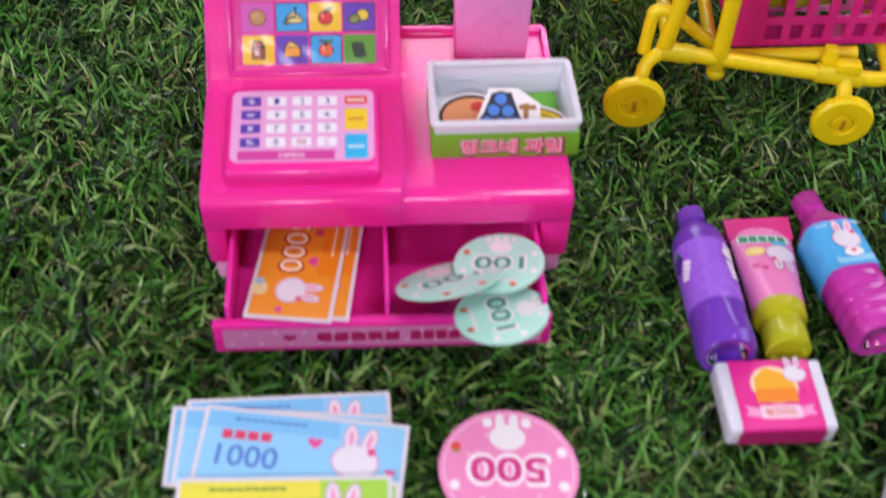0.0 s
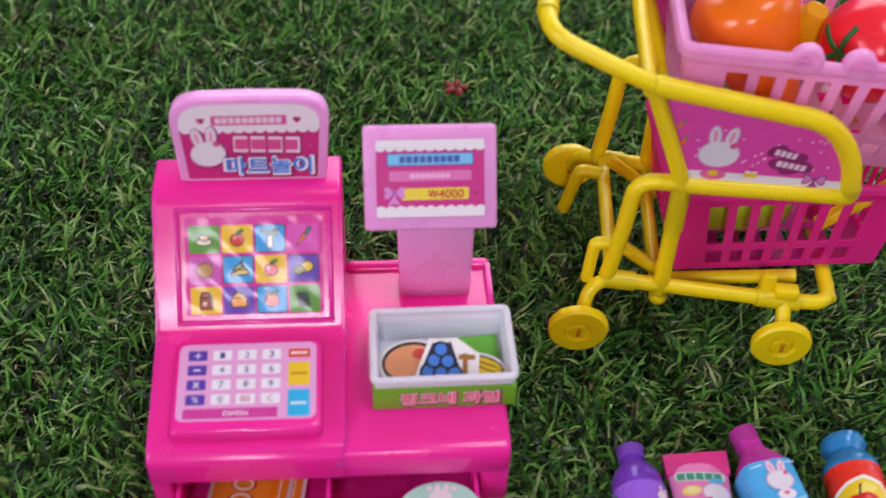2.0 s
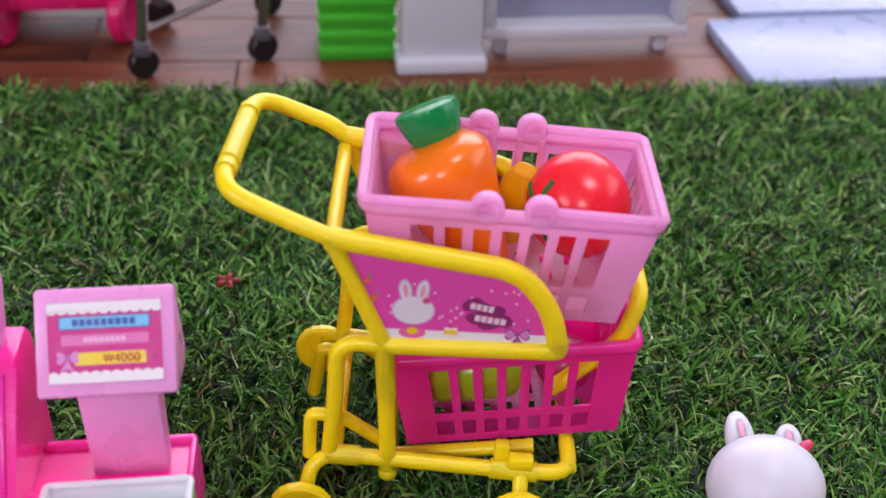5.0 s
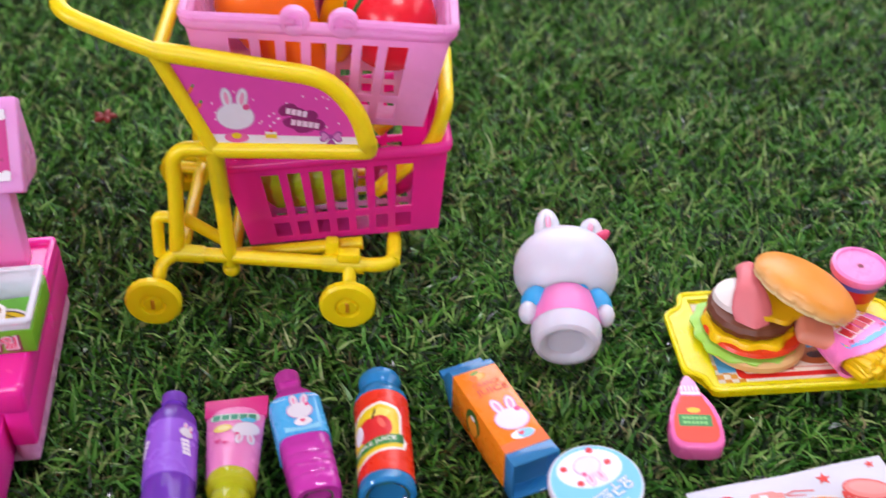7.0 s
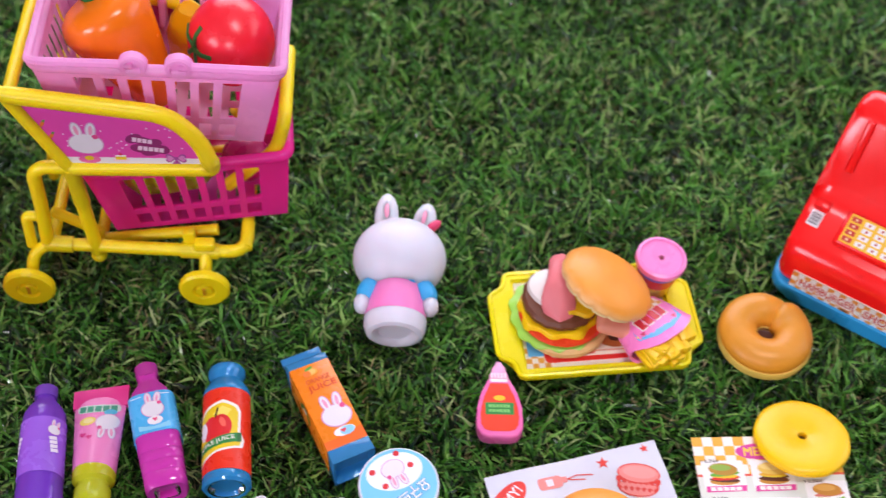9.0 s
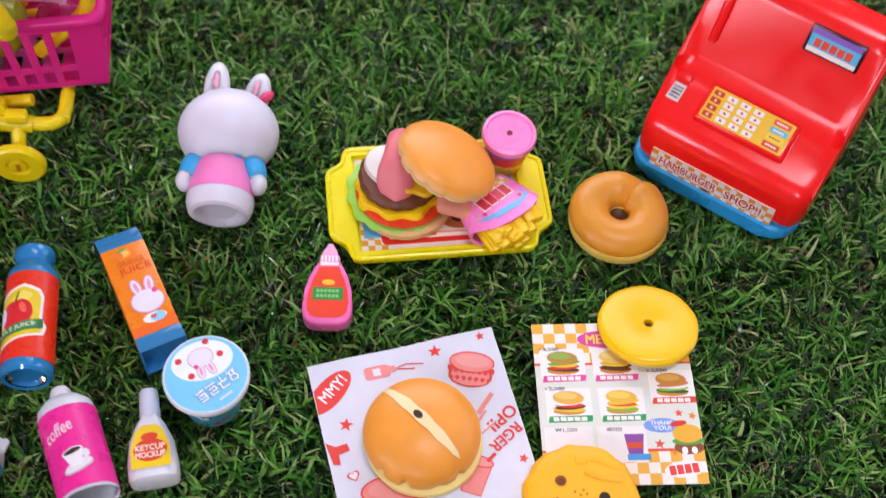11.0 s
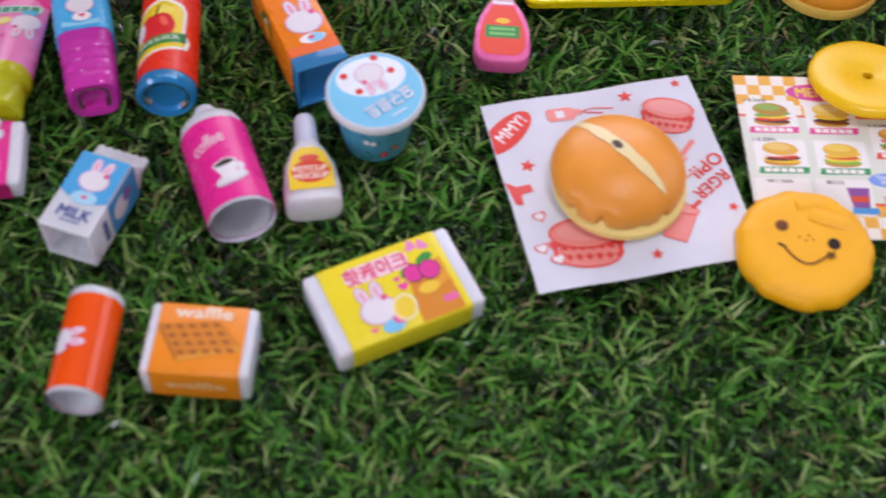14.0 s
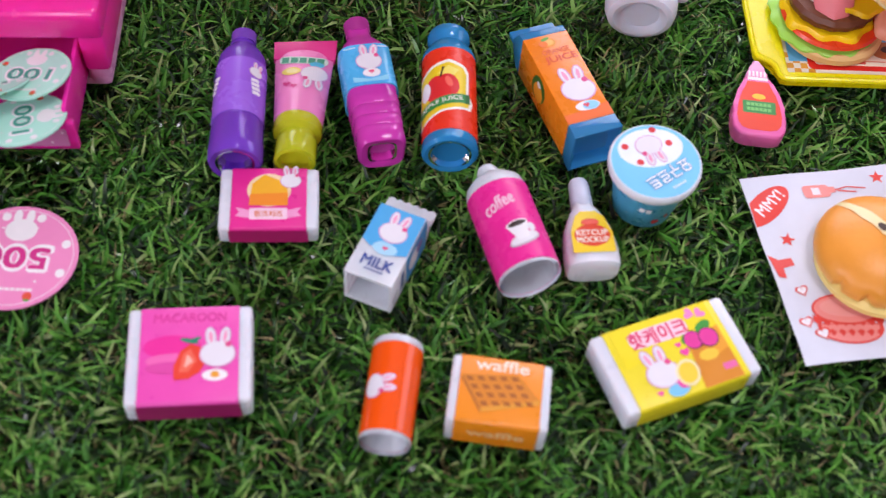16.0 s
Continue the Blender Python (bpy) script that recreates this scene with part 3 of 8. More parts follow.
    sh += [rec(0.0155, 0.0108, 0.0238, 0.0150, "#e2493a", 0.0004), rec(0.0155, -0.0026, 0.0238, 0.0085, "#f0cf22", 0.0004), rec(0.0155, -0.0170, 0.0238, -0.0046, "#2bb5e6", 0.0004)]
    sh += bars(0.0197, 0.0129, 0.0066, 0.0014, "#f4e3d6", 4) + bars(0.0197, 0.003, 0.006, 0.0014, "#d2862a", 4) + bars(0.0197, -0.011, 0.006, 0.0014, "#d6f0fa", 4)
    sh.append(txt("OPEN", -0.004, -0.0149, 0.0092, 0.0022, "#f6e6f2", 0, 0.02))
    art("printed_keys", sh, kf, keypad)
    # sloping screen
    ang = math.degrees(math.atan2(0.040, 0.0335))
    sm = pose(-0.0290, 0.0728, 0.0741, ang, 0, 0)
    bm = bmesh.new()
    for x0, x1, y0, y1 in ((-0.031, 0.031, 0.0215, 0.0235), (-0.031, 0.031, -0.0235, -0.0215), (-0.031, -0.029, -0.0215, 0.0215), (0.029, 0.031, -0.0215, 0.0215)):
        rbox(bm, x0, x1, y0, y1, -0.001, 0.0012, 0.0005, 2, sm)
    screen = part("screen", bm, hot_pink, reg)
    glossy = flat(sm @ pose(0, 0, 0.0002))
    sh = [rec(-0.0270, -0.0195, 0.0270, 0.0195, "#dc2a9c", 0.0015)]
    pal = ["#559c22", "#f0c41a", "#35a2e0", "#dd50b4", "#d058b4", "#35a2e0", "#f0c41a", "#6236b0", "#f0c41a", "#6236b0", "#35a2e0", "#559c22"]
    blob = ["#e8c9a0", "#d8362e", "#f3ece2", "#e97a28", "#b98a52", "#f0cf22", "#d8362e", "#e2b23a", "#b04a28", "#f0a63a", "#e8683a", "#2f6a2a"]
    for k in range(12):
        x, y = -0.0194 + 0.01295 * (k % 4), 0.0108 - 0.0122 * (k // 4)
        sh.append(rec(x - 0.0061, y - 0.0055, x + 0.0061, y + 0.0055, "#3a2a2a" if k in (2, 5, 7, 10) else pal[k], 0.0007))
        sh.append(rec(x - 0.0057, y - 0.0051, x + 0.0057, y + 0.0051, pal[k], 0.0005))
        sh += icon(k, x, y, blob[k])
    art("screen_print", sh, glossy, screen, rough=0.5)
    film, fn, fb = base_mat("clear_film")
    fb.inputs["Roughness"].default_value = 0.04
    thru, mixf = fn.nodes.new("ShaderNodeBsdfTransparent"), fn.nodes.new("ShaderNodeMixShader")
    shine = fn.nodes.new("ShaderNodeBsdfGlossy")
    shine.inputs["Roughness"].default_value = 0.13
    mixf.inputs["Fac"].default_value = 0.012
    fout = next(n for n in fn.nodes if n.type == "OUTPUT_MATERIAL")
    fn.links.new(thru.outputs["BSDF"], mixf.inputs[1])
    fn.links.new(shine.outputs["BSDF"], mixf.inputs[2])
    fn.links.new(mixf.outputs["Shader"], fout.inputs["Surface"])
    bm = bmesh.new()
    rng = random.Random(21)
    waves = [(rng.uniform(60, 260), rng.uniform(60, 260), rng.uniform(0, 6), rng.uniform(0.00006, 0.00016)) for _ in range(5)] + [(rng.uniform(-700, 700), rng.uniform(300, 700), rng.uniform(0, 6), 0.00004) for _ in range(4)]
    nx, ny = 44, 32
    rows = [[bm.verts.new(sm @ Vector((x, y, 0.0022 + sum(a * math.sin(p * x + q * y + s) for p, q, s, a in waves)))) for y in (-0.0198 + 0.0396 * j / ny for j in range(ny + 1))] for x in (-0.0276 + 0.0552 * i / nx for i in range(nx + 1))]
    for i in range(nx):
        for j in range(ny):
            bm.faces.new((rows[i][j], rows[i + 1][j], rows[i + 1][j + 1], rows[i][j + 1]))
    part("clear_film", bm, film, screen, "wrinkled clear plastic film")
    # arched sign
    sg = pose(-0.0285, 0.0985, 0.0950, -10, 0, 0)
    def arch(w, h, r):
        pts = [(-w * 0.468, 0), (w * 0.468, 0)]
        for k in range(13):
            a = math.pi * k / 12
            pts.append((w / 2 * math.copysign(abs(math.cos(a)) ** r, math.cos(a)), h * 0.70 + h * 0.30 * math.sin(a) ** 0.75))
        return pts
    bm = bmesh.new()
    prism(bm, arch(0.0615, 0.0388, 0.35), 0.0, 0.0075, 0.0014, 3, "y", sg)
    sign = part("sign", bm, light_pink, reg, "pale pink arched sign")
    sf = flat(sg @ pose(0, 0.0, 0.002, 90, 0, 0))
    sh = [("poly", [(x, y) for x, y in arch(0.0545, 0.0338, 0.35)], "#f1e6ee"), pol([(-0.0254, 0.0003), (0.0254, 0.0003), (0.0270, 0.0226), (-0.0270, 0.0226)], "#cc2880")]
    for i in range(13):
        sh.append(ell(-0.0246 + 0.0041 * i, 0.0226, 0.0021, 0.0016, "#efe4ec", 0, 12))
    sh += [rec(-0.0145, 0.0245, 0.0145, 0.0287, "#d94f9c", 0.0006), heart(-0.0185, 0.0266, 0.0016, "#b0175f"), heart(0.0185, 0.0266, 0.0016, "#b0175f")]
    sh += bars(0, 0.0266, 0.026, 0.0026, "#f0d2e2", 10)
    for i in range(24):
        sh.append(ell(-0.0252 + 0.0022 * i, 0.003 + 0.015 * ((i * 7) % 5) / 5, 0.0004, 0.0004, "#e77fb8", 0, 8))
    sh += [(k_, d_, "#7a1a4c") for k_, d_, c_ in plain_figure(-0.0164, 0.0116, 0.0068, 8)] + plain_figure(-0.0168, 0.0120, 0.0066, 8)
    sh += bars(0.0070, 0.0156, 0.0282, 0.0088, "#8a1a56", 4, -2) + bars(0.0068, 0.0157, 0.0272, 0.0074, "#f2cfe0", 4, -2) + bars(0.0066, 0.0157, 0.0256, 0.0046, "#dc4f94", 4, -2)
    sh += [txt("마트놀이", 0.0068, 0.0062, 0.0352, 0.0086, "#7a2a62", 0, 0.10), txt("마트놀이", 0.0065, 0.0063, 0.0348, 0.0082, "#ecebf4", 0, 0.07), txt("마트놀이", 0.0065, 0.0064, 0.0330, 0.0070, "#4a86dc", 0, 0.045)]
    art("sign_print", sh, sf, sign, rough=0.5)
    # price display on its post
    bm = bmesh.new()
    rbox(bm, 0.0278, 0.0593, 0.083, 0.0945, 0.040, 0.088, 0.0016, 2, None, (0.94, 1))
    part("display_post", bm, light_pink, reg)
    dm = pose(0.0412, 0.0925, 0.1015, 55, 0, 0)
    bm = bmesh.new()
    rbox(bm, -0.0262, 0.0262, -0.0206, 0.0206, -0.004, 0.004, 0.0016, 2, dm)
    prism(bm, [(-0.0200, -0.003), (0.0200, -0.003), (-0.004, -0.0260), (-0.012, -0.0240)], -0.0258, 0.0258, 0.0015, 2, "x", dm)
    disp = part("price_display", bm, light_pink, reg)
    sh = [rec(-0.0212, -0.0152, 0.0212, 0.0152, "#cc2386")]
    for i in range(11):
        sh += [ell(-0.0195 + 0.0039 * i, 0.0120, 0.0020, 0.0013, "#eee9ee", 0, 12), ell(-0.0195 + 0.0039 * i, -0.0120, 0.0020, 0.0013, "#eee9ee", 0, 12)]
    sh += [rec(-0.0212, 0.0122, 0.0212, 0.0152, "#eee9ee"), rec(-0.0212, -0.0152, 0.0212, -0.0122, "#eee9ee")]
    sh += [rec(-0.0170, 0.0050, 0.0170, 0.0100, "#3d5aa8", 0.0008), rec(-0.0166, 0.0054, 0.0166, 0.0096, "#74c4ee", 0.0006)] + bars(0, 0.0075, 0.024, 0.0026, "#3d5aa8", 9)
    sh += [rec(-0.0162, -0.0010, 0.0162, 0.0030, "#e272b6", 0.0006)] + bars(0, 0.001, 0.016, 0.0018, "#f0b6da", 8)
    sh += [rec(-0.0115, -0.0085, 0.0150, -0.0038, "#f0d632", 0.0005), txt("W", 0.0010, -0.0062, 0.0036, 0.0032, "#c2452a", 0, 0.02), line(-0.0010, -0.0056, 0.0030, -0.0056, 0.0004, "#c2452a"), line(-0.0010, -0.0066, 0.0030, -0.0066, 0.0004, "#c2452a"), txt("4000", 0.0080, -0.0062, 0.0098, 0.0034, "#c2452a", 0, 0.02), pol([(0.0168, -0.006), (0.0186, -0.005), (0.0186, -0.007)], "#a81f6a")]
    sh += [heart(-0.0165, -0.0055, 0.0024, "#d98ad0", 90), heart(-0.0117, -0.0055, 0.0024, "#d98ad0", -90), ell(-0.0141, -0.0055, 0.0011, 0.0011, "#b764b0", 0, 12), pol([(-0.0141, -0.0062), (-0.0172, -0.0108), (-0.0146, -0.0098), (-0.0118, -0.0108)], "#d98ad0")]
    art("display_print", sh, flat(dm @ pose(0, 0, 0.004)), disp, rough=0.45)
    return reg


cash_register()


# ---- fruit crate on the register ----
def fruit_crate():
    m = REG @ pose(0.0440, 0.0405, 0.0448, -3.0, 0, 0.5)
    crate = root("toy_fruit_crate", m, "small white plastic crate with green sleeve on the register", "toy crate")
    bm = bmesh.new()
    w, d, h, t = 0.0268, 0.0182, 0.0155, 0.0016
    open_box(bm, w, d, h, t)
    part("tub", bm, white_plastic, crate)
    bm = bmesh.new()
    e = 0.0008
    for x0, x1, y0, y1 in ((-w - e, w + e, -d - e, -d + 0.0002), (-w - e, w + e, d - 0.0002, d + e), (-w - e, -w + 0.0002, -d, d), (w - 0.0002, w + e, -d, d)):
        rbox(bm, x0, x1, y0, y1, 0.0, 0.0112, 0.0003)
    sleeve = part("sleeve", bm, ink("#74b52a", 0.4), crate, "green printed sleeve")
    bm = bmesh.new()
    tube(bm, [(-w, -d, h), (w, -d, h), (w, d, h), (-w, d, h)], 0.0016, 8, 0.002, True)
    part("rim", bm, white_plastic, crate)
    sh = [txt("핑크네 과일", 0.0004, -0.0004, 0.0385, 0.0072, "#8a2a4a", 0, 0.11), txt("핑크네 과일", 0, 0, 0.0375, 0.0064, "#f0e0e4", 0, 0.08), txt("핑크네 과일", 0, 0, 0.037, 0.0058, "#e0356a", 0, 0.025)]
    art("sleeve_print", sh, flat(pose(0.002, -d - e, 0.0055, 90, 0, 0)), sleeve)
    return crate


fruit_crate()


def fruit_cards():
    m = REG @ pose(0.0440, 0.0405, 0.0448, -3.0, 0, 0.5)
    def card(name, mm, outline, pics, label):
        bm = bmesh.new()
        prism(bm, outline, 0, 0.0006, 0, axis="z")
        c = single(name, bm, ink("#efece8"), m @ mm, label, "picture card", "fruit picture cards")
        art("card_picture", pics, flat(pose(0, 0, 0.0006)), c)
    def oval(rx, ry):
        return [(rx * math.cos(t), ry * math.sin(t)) for t in (2 * math.pi * i / 20 for i in range(20))]
    card("picture_card", pose(-0.012, 0.001, 0.0038, 20, 0, 10), oval(0.0130, 0.0098), [ell(0, 0, 0.0120, 0.0088, "#2a1c1c"), ell(0, 0, 0.0106, 0.0074, "#e79a62"), ell(0.004, 0.003, 0.003, 0.0022, "#d23a2e")], "die-cut card with an orange peach picture in the crate")
    sh = [pol([(-0.0088, -0.0062), (0.0066, -0.0064), (0.0020, 0.0066), (-0.0040, 0.0062)], "#1c2340")]
    for x, y in ((-0.0052, -0.003), (-0.001, -0.0034), (0.0032, -0.0034), (-0.0034, 0.0006), (0.001, 0.0004), (-0.0012, 0.0042)):
        sh += [ell(x, y, 0.0027, 0.0027, "#10142a", 0, 14), ell(x, y, 0.0019, 0.0019, "#3f7ed0", 0, 14)]
    card("picture_card", pose(0.0008, -0.004, 0.0088, 34, 0, -4) @ Matrix.Scale(1.22, 4), [(-0.0105, -0.0074), (0.0108, -0.0074), (0.0112, 0.0030), (0.0040, 0.0080), (-0.0050, 0.0078)], sh + [rec(0.0058, -0.0036, 0.0074, 0.003, "#9a6a2a"), rec(0.0045, 0.001, 0.0098, 0.0026, "#9a6a2a")], "die-cut card with blue berries picture in the crate")
    card("picture_card", pose(0.0155, -0.003, 0.0042, 16, 0, -22), oval(0.0105, 0.006), [ell(0, 0, 0.0093, 0.0048, "#2a1c1c"), ell(0, 0, 0.0086, 0.0041, "#f0cf22"), line(-0.006, 0.0005, 0.006, -0.001, 0.0005, "#2a1c1c"), line(-0.005, 0.0024, 0.006, 0.0012, 0.0005, "#2a1c1c")], "die-cut card with yellow bananas picture in the crate")
    bm = bmesh.new()
    rbox(bm, -0.0085, 0.0085, -0.0068, 0.0068, 0, 0.0008, 0.0002)
    single("picture_card", bm, ink("#6fc23a"), m @ pose(0.0150, 0.0085, 0.0014, 6, 0, 4), "plain green card lying in the crate", "picture card", "fruit picture cards")


fruit_cards()


# ---- play money ----
def bill(m, ground, edge, word, label, group, tint, wx=-0.0185, ww=0.021, fx=0.0185, fr=0.0078):
    bm = bmesh.new()
    rbox(bm, -0.036, 0.036, -0.0160, 0.0160, 0, 0.0004, 0)
    b = single("play_bill", bm, ink("#dedce2"), m, label, "play money", group)
    sh = [rec(-0.0345, -0.0145, 0.0345, 0.0145, ground), rec(-0.0345, 0.0075, 0.012, 0.0145, tint)]
    sh += bars(-0.012, 0.0115, 0.026, 0.0010, edge, 9) + bars(-0.0195, 0.0052, 0.018, 0.0036, "#d8406a", 4)
    if word == "5000":
        sh.append(txt(word, wx, -0.0030, ww * 1.03, 0.0092, "#c2482c", 0, 0.07))
    sh += [txt(word, wx, -0.0030, ww, 0.0082, edge, 0, 0.02), heart(0.004, 0.005, 0.0026, "#e24a9a"), heart(0.031, -0.004, 0.0018, "#e24a9a")]
    sh += plain_figure(fx, -0.0010, fr, -6) + [ell(fx, -0.0125, 0.0036, 0.0030, "#ead79a"), ell(fx - 0.004, -0.0130, 0.0020, 0.0018, "#9cc8dc")]
    art("bill_print", sh, flat(pose(0, 0, 0.0004)), b)


blue = ("#8fd0f2", "#5480cc", "1000", "light blue paper play money bill marked 1000 on the grass", "blue play bills", "#7cc4ee")
for k, (x, y, rz) in enumerate(((-0.0095, 0.2575, -1.0), (-0.0035, 0.2620, 3.0), (-0.0060, 0.2550, -3.0), (0.0010, 0.2525, -7.0))):
    bill(pose(x, y + 0.0028, 0.0008 + 0.0009 * k, 1.0, 0.6, rz), *blue)
for k, (x, y, rz) in enumerate(((-0.002, 0.226, -2.0), (-0.004, 0.2265, 0.6))):
    bill(pose(x, y + 0.0025, 0.0046 + 0.0008 * k, 2.0, 0.3, rz), "#a6d94a", "#3f8a3a", "10000", "green and yellow paper play money bill on the grass", "green play bills", "#e6e04a")
orange = ("#f09a2c", "#f6e2c0", "5000", "orange paper play money bill in the register drawer", "orange play bills", "#ee8a1c", -0.0045, 0.030, 0.0205, 0.0064)
for k, (x, y, rz) in enumerate(((-0.0275, 0.0022, -96.0), (-0.0332, 0.0010, -97.0))):
    bill(REG @ pose(x, y, 0.0150 + 0.0008 * k, 0, -8, rz), *orange)


def coin(m, ground, word, wc, label, group, r=0.0235):
    bm = bmesh.new()
    lathe(bm, [(0, 0), (r, 0), (r, 0.0007), (0, 0.0007)], 40)
    c = single("play_coin", bm, ink(ground), m, label, "play money", group)
    k = r / 0.0235
    sh = [ell(0, 0, r * 0.93, r * 0.93, "#f6dce8" if word == "500" else "#dff4ec", 0, 40), ell(0, 0, r * 0.915, r * 0.915, ground, 0, 40)]
    sh += [ell(0, -r * 0.52, r * 0.26, r * 0.22, "#f2eef0"), ell(-r * 0.10, -r * 0.78, r * 0.07, r * 0.15, "#f2eef0"), ell(r * 0.10, -r * 0.78, r * 0.07, r * 0.15, "#f2eef0")]
    sh += [txt(word, 0, 0.0005, 0.0262 * k, 0.0108 * k, "#f6eef2", 0, 0.12), txt(word, 0, 0.0005, 0.0250 * k, 0.0092 * k, wc, 0, 0.05)]
    sh += bars(0, r * 0.62, r * 0.80, 0.0013, "#f4e8ea", 9)
    sh += [ell(r * 0.62 * math.cos(a), r * 0.62 * math.sin(a), r * 0.022, r * 0.022, "#f6e8ee", 0, 8) for a in (0.9, 2.3, 3.5, 4.3, 5.2, 5.9)]
    for a in (20, 65, 115, 160, 200, 250, 290, 335):
        x, y = r * 0.82 * math.cos(radians(a)), r * 0.82 * math.sin(radians(a))
        sh += [ell(x, y, r * 0.075, r * 0.085, "#e2503a" if a % 2 else "#f4eef0", 0, 12)] + ([ell(x, y + r * 0.07, r * 0.05, r * 0.025, "#5aa03a", 0, 8)] if a % 2 else [])
    art("coin_print", sh, flat(pose(0, 0, 0.0007)), c)


coin(pose(0.0725, 0.2500, 0.0012, 1, 0, 178), "#ee8fc0", "500", "#d02f86", "round pink paper play coin marked 500 on the grass", "play coins", 0.0245)
mint = ("#b4ead8", "100", "#3f9a88", "round mint paper play coin marked 100 in the drawer", "mint play coins")
for x, y, z, tx, ty, rz, r in ((0.0402, -0.0150, 0.0268, -10, -6, 172, 0.0168), (0.0215, -0.0225, 0.0265, -32, -12, 205, 0.0200)):
    coin(REG @ pose(x, y, z, tx, ty, 0) @ pose(0, 0, 0, 0, 0, rz), *mint, r)
coin(REG @ pose(0.0398, -0.0350, 0.0218, -13, -6, 0) @ pose(0, 0, 0, 0, 0, 100), "#b4ead8", "100", "#3f9a88", "round mint paper play coin marked 100 hanging over the drawer front", "mint play coins", 0.0172)


# ---- toy shopping cart ----
CART = pose(0.14, 0.4245, -0.0006, 0, 1.8, -4.6)


def cart_wheel(cart, u, v, z=0.0132):
    bm = bmesh.new()
    m = pose(u, v, z, 90, 0, 0)
    def tread(a, h):
        return 1.0 + (0.012 if math.sin(a * 36) > 0 else -0.012)
    lathe(bm, [(0.0, -0.0012), (0.0118, -0.0012), (0.0134, 0.0002), (0.0134, 0.0032), (0.0122, 0.0045), (0.0062, 0.0045), (0.0056, 0.0030), (0.0046, 0.0030), (0.0040, 0.0044), (0.0, 0.0044)], 72, m, wave=lambda a, h: tread(a, h) if 0.0 < h < 0.0034 else 1.0)
    w = part("wheel", bm, cart_yellow, cart)
    # small amber bar, slightly proud of the hub face
    bm = bmesh.new()
    rbox(bm, -0.0009, 0.0009, -0.0028, 0.0028, 0.0040, 0.0050, 0.0002, 1, m)
    part("hub_bar", bm, plastic("#c98a14", 0.4), w, "amber bar on the hub")


